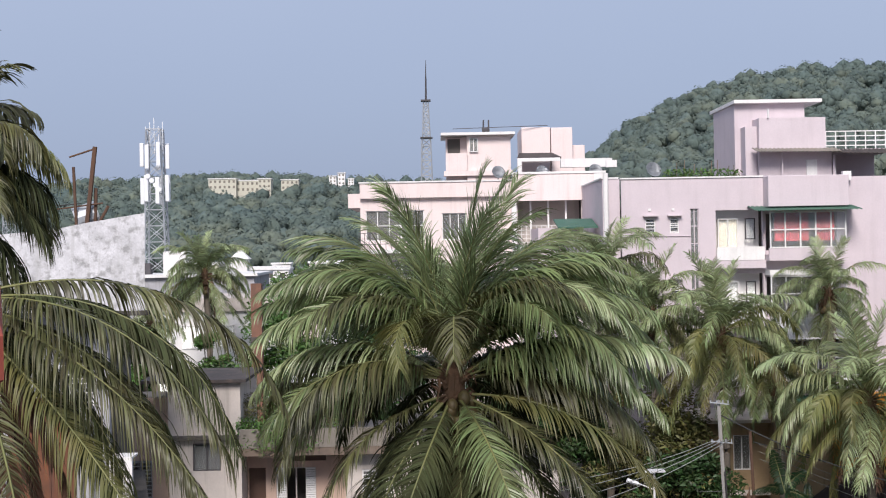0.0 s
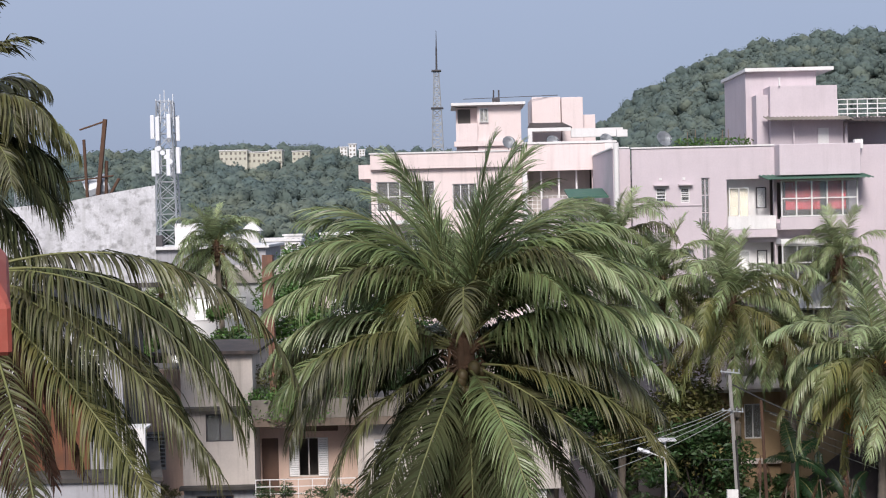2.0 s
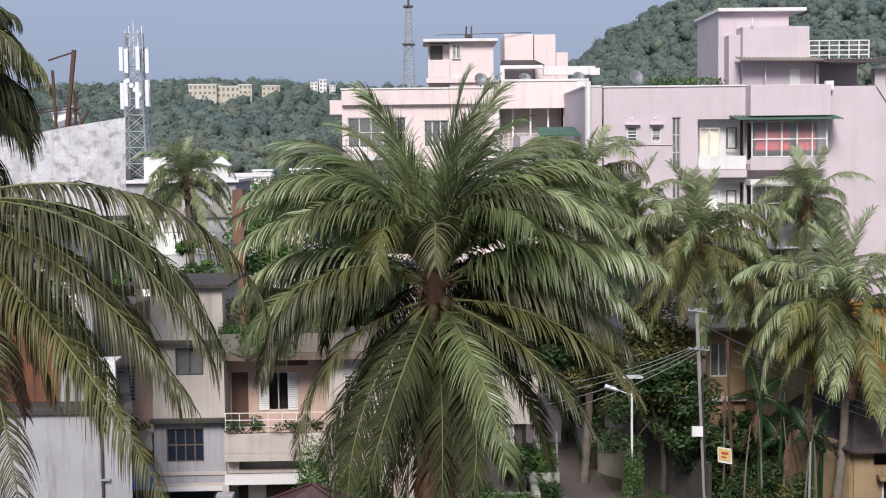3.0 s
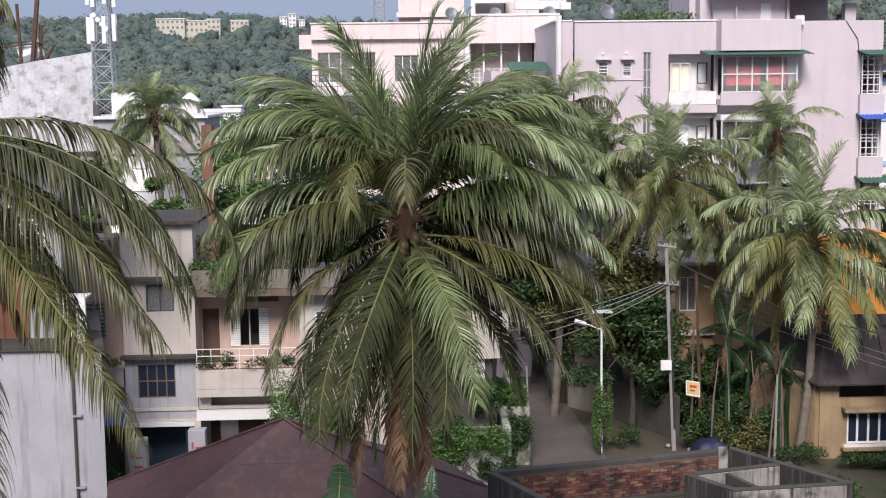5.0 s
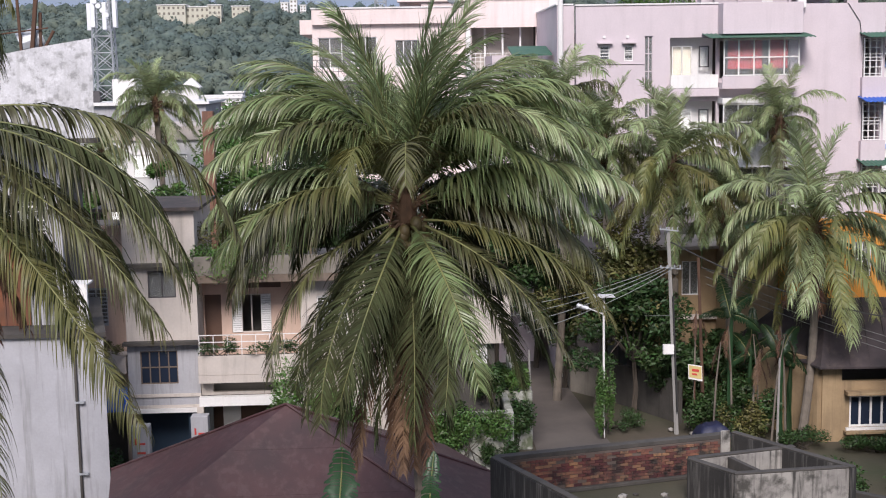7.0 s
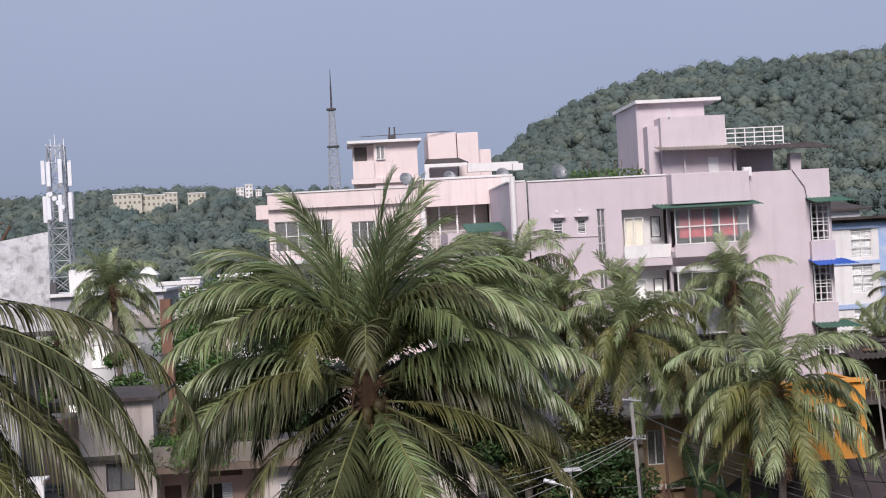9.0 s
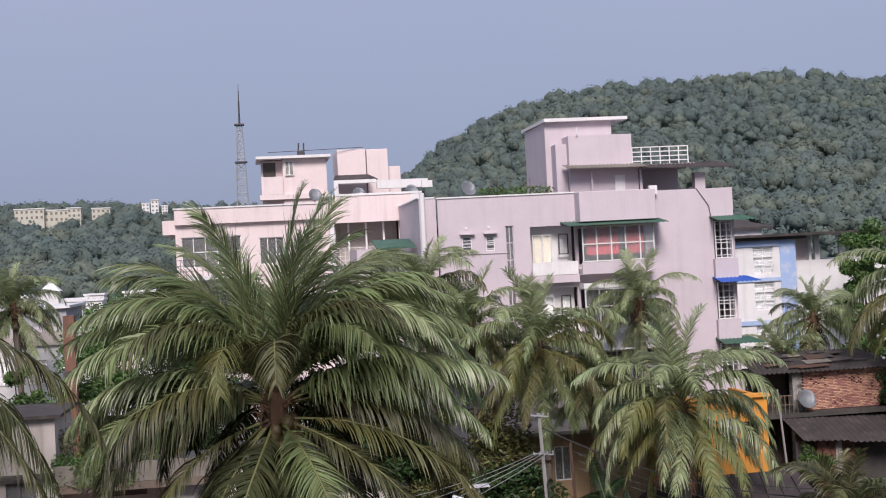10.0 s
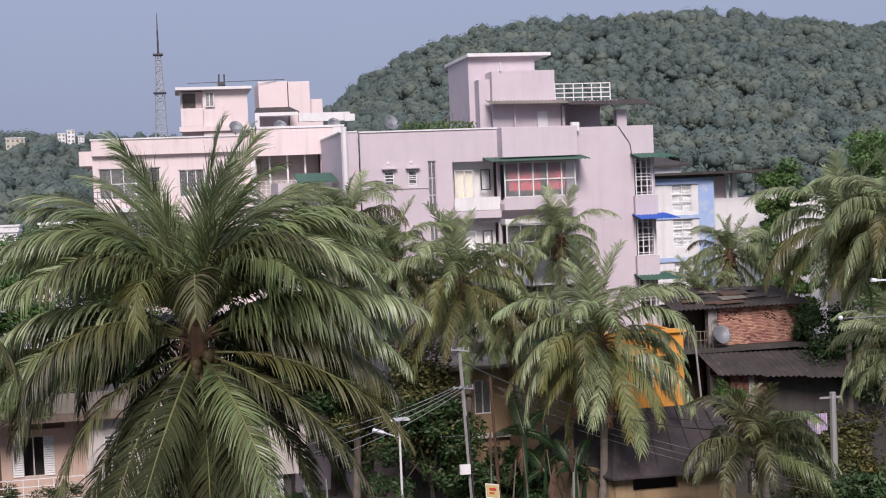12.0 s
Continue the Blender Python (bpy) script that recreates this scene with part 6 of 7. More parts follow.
for az, rise, droop, ln, mat in ((20, 84, 40, 3.0, "olive_frond"), (0, 76, 70, 2.9, "olive_frond"), (352, 60, 120, 3.0, "olive_frond"), (12, 44, 104, 3.1, "yellow_frond"), (340, 66, 150, 2.8, "olive_frond"), (100, 82, 30, 3.0, "olive_frond"),
                                 (300, 60, 130, 3.0, "olive_frond"), (60, 66, 90, 3.2, "olive_frond"), (330, 30, 110, 3.0, "olive_frond"), (180, 40, 90, 3.4, "olive_frond"), (220, 56, 90, 3.4, "olive_frond"), (280, 80, 60, 3.4, "olive_frond"),
                                 (140, 40, 90, 3.4, "olive_frond"), (90, 45, 90, 3.2, "olive_frond"), (260, 20, 80, 3.2, "olive_frond"), (355, 8, 85, 3.0, "shaded_old_frond"), (25, 16, 95, 3.0, "olive_frond"), (315, -10, 70, 3.2, "shaded_old_frond"),
                                 (345, -28, 50, 3.2, "shaded_old_frond"), (8, -24, 55, 3.0, "shaded_old_frond"), (320, -40, 40, 3.2, "shaded_old_frond"), (5, 30, 110, 3.0, "shaded_old_frond")):
    set_frond(leftq, frond_mesh(ln * 0.92, rise, droop, 120, 1.1, rq, mat, hang=0.9 if rise > 70 else 2.6, width=0.05, segs=5, side_sway=rq.uniform(-0.2, 0.2), twist=rq.uniform(-0.4, 0.4)), LH2, az, 0, 1.0, "", rq.uniform(-12, 12), rise / 250)

palm((7.6, 60, 0), (7.8, 60, 14.0), 0.82, 1, "green coconut palm against the lilac apartment block", yellow=0, dry=0)
palm((9.3, 58.5, 0), (9.6, 58.5, 12.2), 0.85, 2, "grey-green coconut palm with full crown", yellow=1)
palm((12.2, 57, 0), (12.33, 57, 11.3), 0.98, 3, "coconut palm with yellowing lower fronds above the lane", tones=("frond", "olive", "yellow"), yellow=6, dry=2, count=44)
palm((18.1, 61, 0), (18.3, 61, 12.9), 0.72, 4, "slender coconut palm in front of the glazed balconies", yellow=1, dry=1, count=34)
palm((16.75, 52, 0), (17.3, 52.6, 8.9), 1.12, 5, "tall coconut palm beside the ochre house", tones=("frond", "frond", "yellow"), yellow=4, dry=8, count=42)
palm((14.9, 57, 0), (14.6, 57, 9.6), 0.7, 6, "coconut palm half hidden behind its neighbours", yellow=3)
palm((-12.7, 72, 0), (-12.7, 72, 14.0), 0.82, 7, "coconut palm with pale hanging fronds among white houses", yellow=1, dry=1, group="palms behind the house")
palm((-14.6, 68, 0), (-14.9, 68, 11.6), 0.5, 16, "young feathery palm beside a taller one", tones=("frond",), yellow=0, dry=0, group="palms behind the house")
palm((32.7, 60, 0), (32.5, 60, 13.0), 1.1, 8, "large dark coconut palm behind the brick house", tones=("frond", "frond", "yellow"), yellow=3, dry=2)
palm((30.4, 68, 0), (30.2, 68, 11.2), 0.8, 9, "coconut palm beside the blue house", yellow=1)
palm((33.6, 56, 0), (33.4, 56, 13.2), 1.15, 10, "broad coconut palm at the edge of the garden", tones=("frond", "frond", "yellow"), yellow=3)
palm((20.9, 45, 0), (20.9, 45, 5.2), 0.84, 12, "young coconut palm with grey-green feathery fronds", tones=("olive", "dark", "dark"), yellow=0, dry=0, lowest=0, count=30)
palm((29.4, 49, 0), (29.2, 49, 8.0), 0.8, 13, "bushy young palm near the tin shed", yellow=1, dry=0, lowest=-10)
palm((27.5, 66, 0), (27.4, 66, 9.4), 0.6, 14, "small palm behind the tin roof", yellow=1, dry=0)


# ---- broad-leaved trees and bushes ----
def leaves(lobes, per, size, rnd):
    v, f = [], []
    for c, r in lobes:
        for k in range(per):
            d = Vector((rnd.gauss(0, 1), rnd.gauss(0, 1), rnd.gauss(0, 1))).normalized()
            p = Vector(c) + Vector((d.x * r[0], d.y * r[1], d.z * r[2])) * (0.45 + 0.6 * rnd.random())
            a = Vector((rnd.gauss(0, 1), rnd.gauss(0, 1), rnd.gauss(0, 0.6))).normalized()
            b = a.cross(d + Vector((0, 0, 0.3))).normalized()
            s = size * rnd.uniform(0.6, 1.3)
            st = len(v)
            v += [p - a * s, p - b * s * 0.42 + Vector((0, 0, 0.1 * s)), p + a * s - Vector((0, 0, 0.35 * s)), p + b * s * 0.42 + Vector((0, 0, 0.1 * s))]
            f.append((st, st + 1, st + 2, st + 3))
    return v, f


def tree(base, height, spread, seed, mat, label, name="tree", clumps=30, per=150, size=0.15, trunk=0.16, group="", flat=0.75):
    rnd = random.Random(seed)
    e = thing(name, base, label, name, group)
    base = Vector(base)
    lobes, bm = [], bmesh.new()
    fork = base + Vector((0, 0, height * 0.42))
    tube(bm, [base, base.lerp(fork, 0.5) + Vector((0.1, 0.05, 0)), fork], [trunk, trunk * 0.8, trunk * 0.65], 8)
    for k in range(clumps):
        a, h = rnd.random() * math.tau, rnd.random()
        rr = spread * math.sqrt(rnd.random()) * (1.05 - 0.55 * h)
        c = base + Vector((rr * math.cos(a), rr * math.sin(a), height * (0.42 + 0.52 * h)))
        r = spread * rnd.uniform(0.2, 0.38)
        lobes.append((c, (r, r, r * flat)))
        if k % 2 == 0:
            mid = fork.lerp(c, 0.5) + Vector((0, 0, 0.15 * height * rnd.random()))
            tube(bm, [fork - Vector((0, 0, 0.2)), mid, c], [trunk * 0.4, trunk * 0.25, 0.02], 5)
    part("trunk", bm, "treebark", e)
    v, f = leaves(lobes, int(per * 1.5), size * 0.8, rnd)
    o = new("crown", fast_mesh("crown", v, f, mat))
    o.parent = e
    o.matrix_parent_inverse = e.matrix_basis.inverted()
    return e


def bush(base, w, d, h, seed, mat, label, count=700, size=0.14, name="bush", group=""):
    rnd = random.Random(seed)
    e = thing(name, base, label, name, group)
    base = Vector(base)
    lobes = []
    for k in range(9):
        c = base + Vector((rnd.uniform(-0.5, 0.5) * w, rnd.uniform(-0.5, 0.5) * d, h * rnd.uniform(0.3, 0.75)))
        lobes.append((c, (w * 0.22, d * 0.25, h * 0.28)))
        bm = bmesh.new()
        bar(bm, base + Vector((rnd.uniform(-0.2, 0.2) * w, 0, 0)), c, 0.02, 4, 0.008)
        part("stem", bm, "treebark", e)
    v, f = leaves(lobes, int(count * 0.42), size * 0.52, rnd)
    o = new("foliage", fast_mesh("foliage", v, f, mat))
    o.parent = e
    o.matrix_parent_inverse = e.matrix_basis.inverted()
    return e


tree((9.6, 58.3, 0), 9.2, 2.9, 21, "rust_leaf", "tree with yellow-brown new leaves over the lane", clumps=34, per=190)
tree((10.6, 56.5, 0), 6.6, 2.6, 22, "leaf", "dense dark green mango tree beside the pole", clumps=34, per=200)
tree((8.3, 62.5, 0), 7.0, 2.4, 23, "leaf", "dark green tree leaning over the lane")
tree((-6.9, 66, 0), 15.0, 3.8, 24, "bright_leaf", "dense dark green tree behind the terrace", clumps=44, per=230, size=0.17)
tree((-3.2, 68, 0), 13.0, 4.2, 25, "leaf", "dense dark green tree behind the terrace", clumps=44, per=230, size=0.17)
tree((-10.6, 64, 0), 10.6, 2.2, 26, "leaf", "dark leafy tree between the white houses")
tree((-14.2, 63, 0), 12.4, 1.6, 27, "bright_leaf", "bright green leafy tree near the brick pillar", size=0.2)
tree((38.0, 77, 0), 17.4, 2.2, 28, "bright_leaf", "light green tree beyond the blue house", clumps=46, per=240, size=0.18)
tree((41.6, 72, 0), 18.6, 3.6, 29, "bright_leaf", "light green tree beyond the blue house", clumps=56, per=260, size=0.18)
tree((5.0, 63.5, 0), 11.6, 2.8, 35, "leaf", "dark green tree between the apartment blocks and the lane", clumps=40, per=210, size=0.16)
tree((7.4, 67, 0), 11.0, 2.4, 36, "leaf", "dark green tree at the end of the lane", clumps=36, per=200, size=0.16)
tree((2.2, 61, 0), 10.4, 2.4, 37, "leaf", "dark green tree behind the cream house", clumps=34, per=200, size=0.16)
tree((32.6, 62, 0), 9.2, 3.0, 30, "leaf", "dark green tree by the brick house", clumps=34, per=200)
tree((26.6, 50, 0), 5.6, 2.6, 31, "rust_leaf", "bushy tree with rust-tipped leaves below the shed", clumps=30, per=190)
tree((24.2, 43, 0), 4.6, 2.4, 32, "leaf", "dark green shrubby tree near the laundry post", clumps=30, per=200)
tree((13.9, 56.2, 0), 4.2, 1.6, 33, "leaf", "low dark green tree in the garden", clumps=22)
tree((32, 44, 0), 5.2, 3.0, 34, "leaf", "dark green tree at the garden edge", clumps=30, per=200)
bush((-5.9, 49.2, 8.05), 3.2, 1.0, 1.9, 41, "bright_leaf", "bright green terrace plants spilling over the parapet", 1100)
bush((-6.0, 50.6, 8.05), 3.2, 1.0, 2.2, 42, "rust_leaf", "dry yellow-brown climbers on the terrace", 800)
bush((-2.7, 46.9, 0), 3.0, 1.4, 5.4, 43, "bright_leaf", "bright green shrub behind the red roof", 3000, 0.16)
bush((-6.2, 48.8, 7.7), 2.6, 0.35, 1.4, 84, "bright_leaf", "thin creepers trailing down the terrace parapet", 260, 0.12, "creeper")
tree((-12.2, 70, 0), 11.6, 1.8, 38, "bright_leaf", "bright green tree among the white houses", clumps=26, per=180, size=0.17)
tree((-16.4, 71, 0), 12.0, 1.9, 39, "leaf", "dark green tree among the white houses", clumps=26, per=180, size=0.17)
bush((-10.0, 46.4, 0), 1.2, 1.0, 2.3, 44, "leaf", "dark shrub beside the gate post", 400)
bush((-6.6, 48.95, 4.9), 1.4, 0.5, 0.9, 45, "leaf", "small potted plants along the balcony rail", 260, 0.1)
bush((-4.6, 48.95, 4.9), 1.6, 0.5, 0.7, 46, "leaf", "small potted plants along the balcony rail", 260, 0.1)
bush((-11.1, 49.4, 4.9), 1.3, 0.5, 0.8, 47, "rust_leaf", "potted plants on the side balcony", 240, 0.1)
bush((8.76, 53.3, 0), 0.7, 0.7, 3.4, 48, "bright_leaf", "bright creeper wrapped round the lamp pole", 700, 0.12, "creeper")
bush((4.6, 51.8, 0.2), 2.0, 0.6, 2.4, 49, "leaf", "creepers over the stone wall", 1100, 0.15, "creeper")
bush((4.6, 52.3, 2.3), 1.4, 0.8, 1.5, 50, "bright_leaf", "bright green creepers over the stone wall", 600, 0.16, "creeper")
bush((2.8, 48.75, 0.6), 3.0, 0.5, 2.4, 82, "bright_leaf", "bright green plants trailing over the stone wall", 1100, 0.15, "creeper")
bush((4.0, 48.75, 0.2), 1.2, 0.4, 1.5, 83, "leaf", "thin dark creepers on the stone wall", 300, 0.14, "creeper")
bush((2.4, 51.2, 0.2), 1.2, 0.9, 2.8, 51, "leaf", "tangled creepers on the wall corner", 700, 0.16, "creeper")
bush((1.2, 48.9, 0), 2.6, 1.0, 3.4, 71, "leaf", "tangled creepers under the overhanging block", 1300, 0.17, "creeper")
bush((3.5, 49.6, 2.7), 1.3, 0.8, 1.7, 72, "leaf", "dark creepers hanging on the wall", 700, 0.16, "creeper")
bush((12.6, 56.6, 0), 2.6, 1.6, 3.4, 73, "leaf", "dark garden shrubs behind the wall", 1000, 0.17)
bush((15.6, 55.4, 0), 2.0, 1.6, 4.0, 74, "leaf", "tall dark shrubs before the house", 900, 0.18)
bush((14.2, 51.6, 0), 1.4, 1.0, 2.2, 75, "rust_leaf", "dry brown plants in the garden", 500, 0.16)
bush((13.4, 50.2, 0), 3.0, 2.0, 1.0, 76, "leaf", "low weeds behind the brick room", 700, 0.13, "weeds")
bush((9.6, 55.0, 0), 1.6, 2.0, 0.9, 52, "leaf", "weeds along the lane edge", 400, 0.1, "weeds")
bush((12.9, 53.6, 0), 2.2, 1.6, 2.2, 53, "leaf", "dark garden shrubs under the pole", 900, 0.16)
bush((14.6, 53.0, 0), 2.4, 1.6, 2.8, 54, "leaf", "dark garden shrubs before the ochre house", 900, 0.18)
bush((16.6, 51.0, 0), 1.6, 1.4, 1.0, 55, "leaf", "low garden plants under the palm", 400, 0.12)
bush((19.6, 50.4, 0), 3.0, 1.2, 0.9, 56, "leaf", "low garden plants under the window", 600, 0.14)
bush((14.2, 46, 0), 4.0, 3.0, 1.2, 57, "leaf", "tangled weeds beside the brick room", 900, 0.16, "weeds")
bush((17.5, 44, 0), 4.0, 3.0, 1.5, 58, "leaf", "tangled weeds in the garden", 900, 0.16, "weeds")
bush((21.5, 54.5, 3.6), 2.0, 1.2, 1.4, 59, "bright_leaf", "creeper on the orange house ledge", 500, 0.14, "creeper")
bush((23.0, 45.0, 0), 2.6, 2.2, 4.6, 77, "leaf", "dark tangled shrubs beside the laundry post", 1300, 0.18)
bush((25.8, 46.6, 0), 2.4, 2.2, 5.0, 78, "rust_leaf", "rust-tipped shrubs beside the laundry post", 1000, 0.17)
bush((21.0, 47.5, 0), 3.0, 2.0, 3.6, 79, "leaf", "dark shrubs between the house and the shed", 1100, 0.17)
bush((31.6, 61.4, 7.0), 1.4, 1.0, 2.0, 80, "leaf", "dark leaves hanging over the tin shed", 800, 0.16, "creeper")
bush((25.6, 58.4, 4.2), 1.6, 1.0, 1.8, 81, "bright_leaf", "bright young leaves against the shed wall", 500, 0.17)
bush((28.5, 47, 0), 4, 3, 3.4, 60, "leaf", "dark shrubs below the tin shed", 1200, 0.18)
bush((6.6, 44, 0), 3.2, 3.0, 0.8, 61, "leaf", "weeds at the bend of the lane", 500, 0.13, "weeds")


def banana_leaf(e, base, tip, width, sag, seed):
    """A broad leaf folded along its midrib, with torn edges."""
    rnd = random.Random(seed)
    a, b = Vector(base), Vector(tip)
    d = (b - a)
    side = d.cross(Vector((0.15, 1, 0.3))).normalized()
    fold = side.cross(d).normalized()
    if fold.y > 0:
        fold = -fold
    v, f = [], []
    n = 34
    for k in range(n):
        s0, s1 = k / n, (k + rnd.choice((1.0, 1.0, 0.9, 0.7))) / n
        for sgn in (-1, 1):
            st = len(v)
            jag, dip = rnd.uniform(0.72, 1.05), rnd.uniform(0.1, 0.45)
            for s in (s0, s1):
                p = a + d * s + Vector((0, 0, -sag * s * s)) + fold * 0.12 * math.sin(s * 5 + seed)
                w = width * (math.sin(math.pi * min(0.05 + 0.95 * s, 1)) ** 0.4) * jag
                v += [p, p + side * sgn * w * 0.55 + fold * w * 0.3, p + side * sgn * w + fold * w * (0.3 - dip) - Vector((0, 0, dip * w))]
            f += [(st, st + 1, st + 4, st + 3), (st + 1, st + 2, st + 5, st + 4)]
    o = new("leaf", fast_mesh("leaf", v, f, "banana", True))
    o.parent = e
    o.matrix_parent_inverse = e.matrix_basis.inverted()
    bm = bmesh.new()
    tube(bm, [a + d * s + Vector((0, 0, -sag * s * s)) + fold * (0.12 * math.sin(s * 5 + seed)) for s in (0, 0.25, 0.5, 0.75, 1)], [0.03, 0.024, 0.018, 0.012, 0.005], 6)
    part("leaf_rib", bm, "midrib", e)


def banana(base, h, specs, seed, label):
    e = thing("banana_plant", base, label, "banana plant")
    bm = bmesh.new()
    tube(bm, [base, (base[0], base[1], base[2] + h * 0.7), (base[0] + 0.05, base[1], base[2] + h)], [0.16, 0.12, 0.06], 8)
    part("stem", bm, "banana", e)
    for k, (dx, dy, dz, w, sag) in enumerate(specs):
        b = Vector((base[0], base[1], base[2] + h))
        banana_leaf(e, b, b + Vector((dx, dy, dz)), w, sag, seed + k)
    return e


banana((-1.1, 23.0, 0), 7.0, ((0.12, 0.1, 1.75, 0.36, 0.0), (-1.0, -0.3, 0.1, 0.3, 0.9), (0.9, -0.2, 0.1, 0.3, 0.9), (0.35, -0.4, 1.0, 0.3, 0.25)), 1, "banana plant with torn broad leaves")
banana((0.55, 23.4, 0), 6.9, ((0.15, 0.1, 1.6, 0.2, 0.0), (0.8, 0.3, 0.5, 0.28, 0.9)), 5, "slim banana plant with one upright leaf")
banana((15.0, 53.6, 0), 3.4, ((-0.9, 0, 1.6, 0.32, 0.5), (0.9, 0, 1.4, 0.32, 0.6), (0.1, 0, 2.2, 0.3, 0.1), (-1.2, 0.2, 0.3, 0.3, 1.2)), 9, "banana plant in front of the ochre house")



banana((14.0, 53.0, 0), 5.2, ((-0.5, 0, 2.0, 0.34, 0.2), (0.9, 0.1, 1.5, 0.34, 0.6), (-1.3, 0, 1.0, 0.34, 0.9), (1.3, 0, 0.4, 0.3, 1.1)), 21, "tall banana plant with torn leaves behind the pole")
banana((15.9, 52.2, 0), 3.8, ((-0.8, 0, 1.6, 0.3, 0.4), (0.7, 0, 1.6, 0.3, 0.5), (-1.1, 0.1, 0.4, 0.3, 1.1), (1.1, 0, 0.3, 0.3, 1.2)), 26, "banana plant with drooping leaves beside the palm trunk")
banana((16.6, 53.2, 0), 3.0, ((-0.7, 0, 1.3, 0.3, 0.4), (0.9, 0, 1.0, 0.3, 0.6), (0.1, 0, 1.8, 0.28, 0.1)), 31, "young banana plant before the ochre house")
banana((8.7, 26.2, 0), 5.5, ((0.35, 0.1, 1.15, 0.3, 0.25), (-0.75, 0.1, 0.75, 0.26, 0.5), (0.9, -0.1, 0.5, 0.28, 0.7)), 15, "banana plant with torn leaves beside the brick room")

# ---- small things ----
pav = thing("white_pavilion", (-29.8, 200, 0), "white rooftop pavilion with a pointed tent roof", "pavilion")
boxes("wall", "white", pav, (-31.0, 199, 0, -28.6, 201.4, 13.9))
bm = bmesh.new()
base = [bm.verts.new(p) for p in ((-31.3, 198.7, 13.9), (-28.3, 198.7, 13.9), (-28.3, 201.7, 13.9), (-31.3, 201.7, 13.9))]
tip = bm.verts.new((-29.8, 200.2, 15.5))
bm.faces.new(base[::-1])
for k in range(4):
    bm.faces.new((base[k], base[(k + 1) % 4], tip))
part("tent_roof", bm, "white", pav)

far_mast = thing("lattice_mast", (-48.5, 150, 0), "thin pale lattice mast standing far off in the town", "radio mast")
lattice(far_mast, -48.5, 150, 0, 29.5, 2.2, 0.9, 22, "steel", 0.06)
bm = bmesh.new()
bar(bm, (-48.5, 150, 29.5), (-48.5, 150, 31.0), 0.04, 5)
part("spike", bm, "steel", far_mast)

yard = thing("street_lamp", (26.2, 48, 0), "slim grey lamp post with white lamp heads by the shed", "street lamp")
bm = bmesh.new()
bar(bm, (28.3, 48, 0), (28.3, 48, 11.3), 0.05, 8)
part("pole", bm, "polegrey", yard)
bm = bmesh.new()
bar(bm, (28.3, 48, 11.2), (27.5, 48, 11.22), 0.04, 6)
bar(bm, (27.55, 48, 11.22), (27.35, 48, 11.24), 0.08, 8)
part("lamp_arm", bm, "panel", yard)
bm = bmesh.new()
bar(bm, (28.3, 48, 9.75), (26.05, 48, 9.78), 0.02, 5)
part("bracket", bm, "polegrey", yard)
bm = bmesh.new()
bmesh.ops.create_icosphere(bm, subdivisions=2, radius=0.1)
bm.transform(Matrix.Translation((25.95, 48, 9.8)))
part("globe", bm, "panel", yard, smooth=True)

pipe = thing("bamboo_pole", (23.6, 57.2, 0), "pale bamboo pole leaning against the orange house", "pole")
bm = bmesh.new()
tube(bm, [(24.0, 57.2, 0), (23.75, 57.25, 5.4), (23.5, 57.3, 8.8)], [0.06, 0.055, 0.045], 8)
part("shaft", bm, "polegrey", pipe)

tarp = thing("tarpaulin_heap", (12.9, 51.6, 0), "dark blue tarpaulin thrown over a heap by the wall", "tarpaulin")
bm = bmesh.new()
bmesh.ops.create_grid(bm, x_segments=16, y_segments=12, size=0.5)
for v in bm.verts:
    e2 = max(abs(v.co.x), abs(v.co.y)) * 2
    v.co = Vector((13.0 + v.co.x * 1.9, 51.7 + v.co.y * 1.5, max(0.05, 1.05 * (1 - e2 ** 3) + 0.12 * noise.noise(v.co * 6))))
bmesh.ops.solidify(bm, geom=list(bm.faces), thickness=0.02)
part("sheet", bm, "darkblue", tarp, smooth=True)
for k in range(14):
    r = random.Random(70 + k)
    x, y = r.uniform(9.6, 15.5), r.uniform(47.5, 54.5)
    st = thing("rubble_stone", (x, y, 0), "grey broken stone lying in the weeds", "stone", "rubble by the lane")
    bm = bmesh.new()
    bmesh.ops.create_icosphere(bm, subdivisions=1, radius=r.uniform(0.12, 0.28))
    for v in bm.verts:
        v.co *= r.uniform(0.7, 1.2)
    bm.transform(Matrix.Translation((x, y, 0.1)) @ Matrix.Diagonal((1.2, 1, 0.7, 1)))
    part("stone", bm, "palewash", st)
# stems and dead leaf stalks between the palms
for k, (x, y, h, lean) in enumerate(((15.5, 52.0, 4.6, 0.5), (16.2, 52.3, 4.9, -0.3), (14.6, 51.8, 3.6, 0.2), (13.2, 52.6, 4.2, 0.3), (14.1, 52.9, 4.8, -0.2), (14.7, 52.4, 3.9, 0.4), (15.3, 53.1, 4.4, -0.3), (16.0, 52.7, 4.0, 0.2), (12.8, 54.4, 5.2, 0.1))):
    e = thing("dry_stalk", (x, y, 0), "thin brown dead banana stalk", "stalk", "dry stalks")
    bm = bmesh.new()
    tube(bm, [(x, y, 0), (x + lean * 0.4, y, h * 0.6), (x + lean, y, h)], [0.05, 0.04, 0.02], 6)
    part("stem", bm, "bark", e)
    for q in range(2):
        a = k * 2.1 + q * 2.0
        set_frond(e, LIB["dry", -70][0], (x + lean, y, h), math.degrees(a), 0, 0.4, "hanging dead leaf")

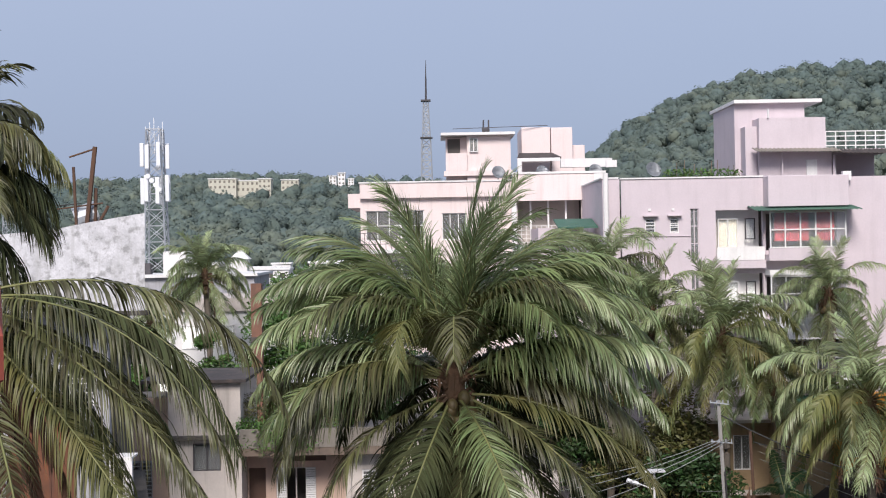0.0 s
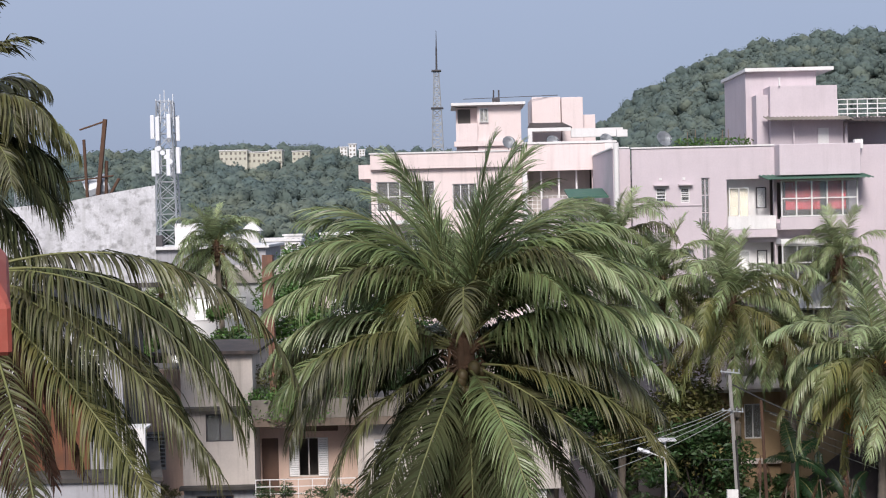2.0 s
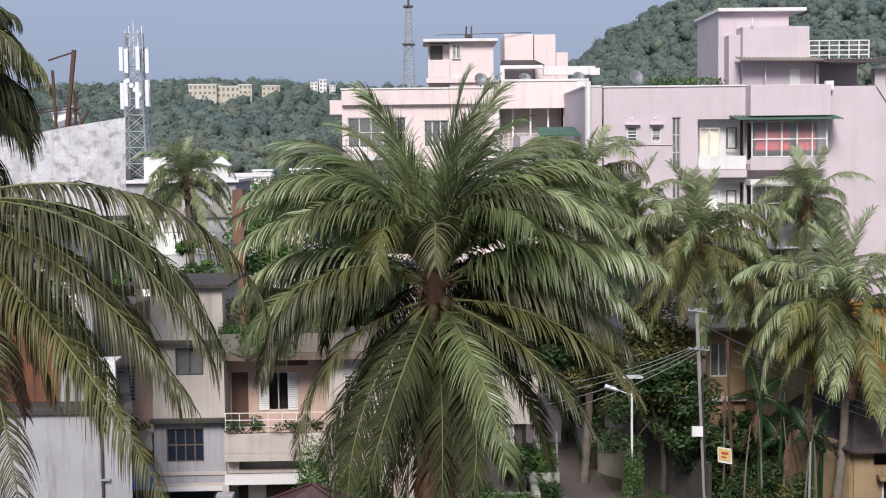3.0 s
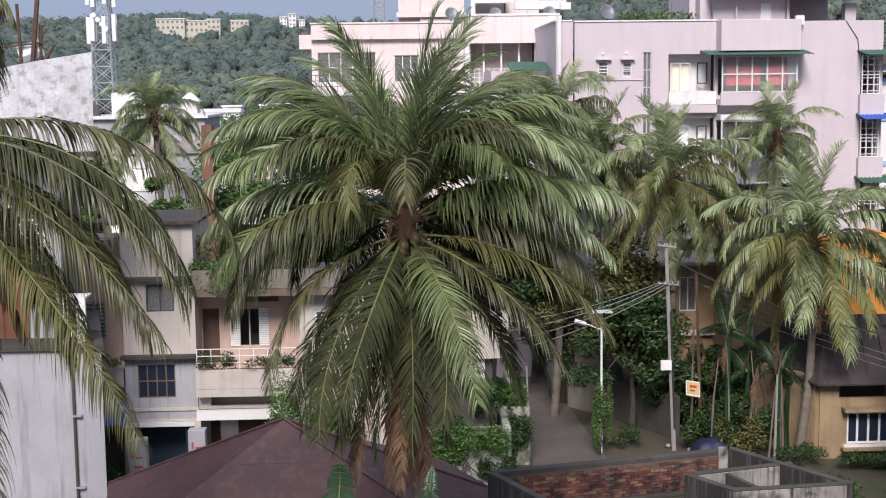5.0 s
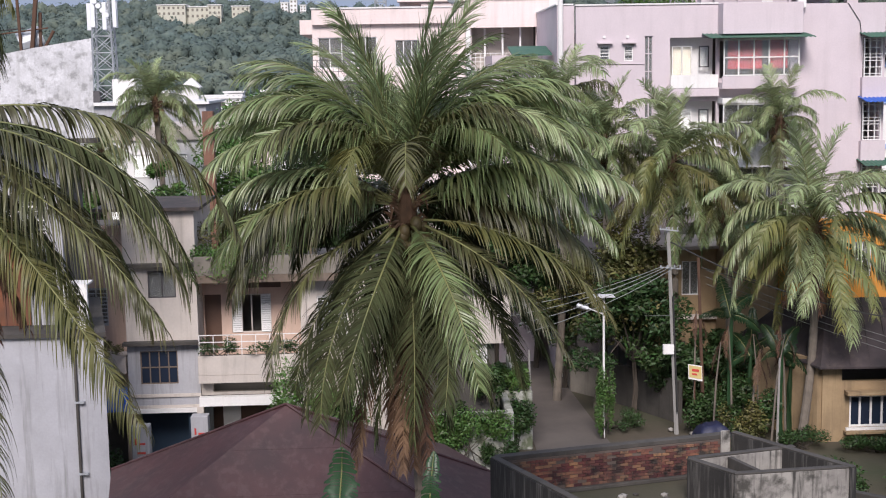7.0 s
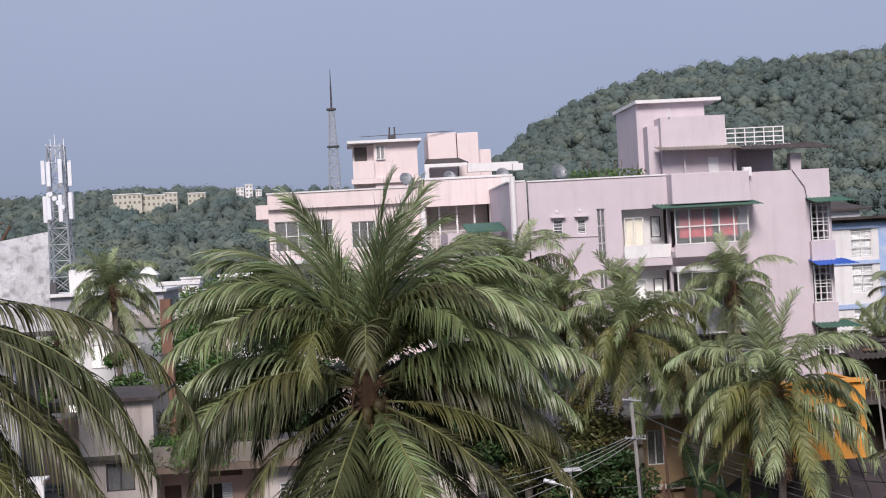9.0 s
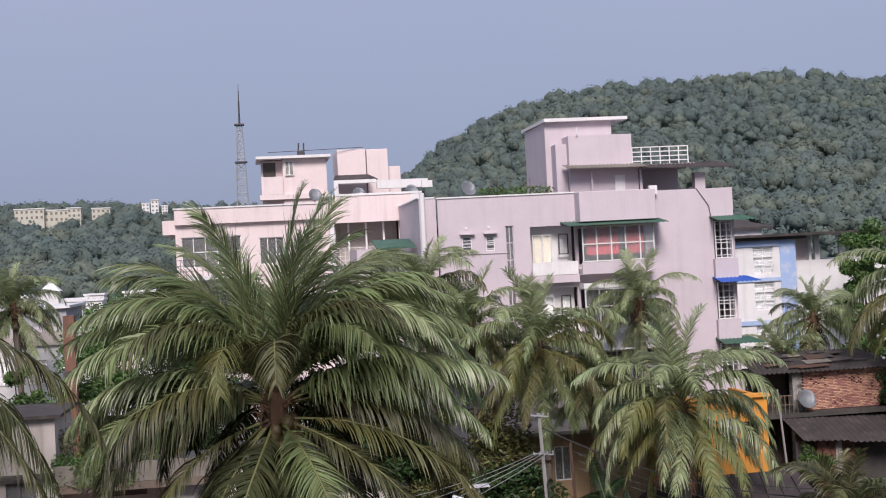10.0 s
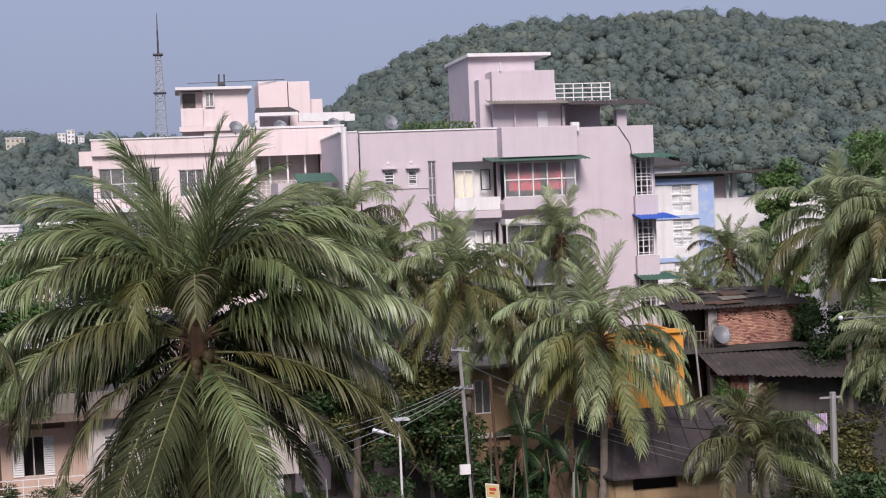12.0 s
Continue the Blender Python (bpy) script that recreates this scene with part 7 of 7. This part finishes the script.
# ---- single bricks of the roofless room, and the far brick wall ----
bm = bmesh.new()
box(bm, -0.112, -0.02, -0.035, 0.112, 0.02, 0.035)
brick_me = bpy.data.meshes.new("brick")
bm.to_mesh(brick_me)
bm.free()
brick_me.materials.append(M["brick"])
wall_dir = (B - A).normalized()
turn = math.atan2(wall_dir.y, wall_dir.x)
rb = random.Random(2)
for row in range(11):
    for k in range(27):
        s = 0.18 + 0.24 * k + (0.12 if row % 2 else 0)
        if s > 6.35 or rb.random() < 0.05:  # a few have fallen out
            continue
        p = A + wall_dir * s
        o = new("brick", brick_me)
        o.parent = room
        o.matrix_parent_inverse = room.matrix_basis.inverted()
        o.matrix_basis = Matrix.Translation((p.x, p.y - 0.004 + rb.uniform(-0.012, 0.01), 4.56 + 0.083 * row + rb.uniform(-0.006, 0.006))) @ Matrix.Rotation(turn + rb.uniform(-0.03, 0.03), 4, "Z") @ Matrix.Rotation(rb.uniform(-0.03, 0.03), 4, "Y")
v, f = [], []
cube = ((0, 0, 0), (1, 0, 0), (1, 1, 0), (0, 1, 0), (0, 0, 1), (1, 0, 1), (1, 1, 1), (0, 1, 1))
quads = ((3, 2, 1, 0), (4, 5, 6, 7), (0, 1, 5, 4), (1, 2, 6, 5), (2, 3, 7, 6), (3, 0, 4, 7))
for row in range(25):
    for k in range(19):
        x = 26.72 + 0.238 * k + (0.119 if row % 2 else 0)
        z = 7.12 + 0.078 * row
        if x > 31.05:
            continue
        pierced = (14 < row < 22 and (2 <= k <= 4 or 10 <= k <= 13) and rb.random() < 0.55) or rb.random() < 0.02
        wide = 0.11 if pierced else 0.226
        st = len(v)
        y0 = 62.0 + rb.uniform(-0.012, 0.012)
        v += [(x + c[0] * wide, y0 + c[1] * 0.12, z + c[2] * 0.068) for c in cube]
        f += [tuple(st + i for i in q) for q in quads]
o = new("brickwork", fast_mesh("brickwork", v, f, "brickjoin"))
o.parent = brk
o.matrix_parent_inverse = brk.matrix_basis.inverted()
tagged(o, kind="stuff")
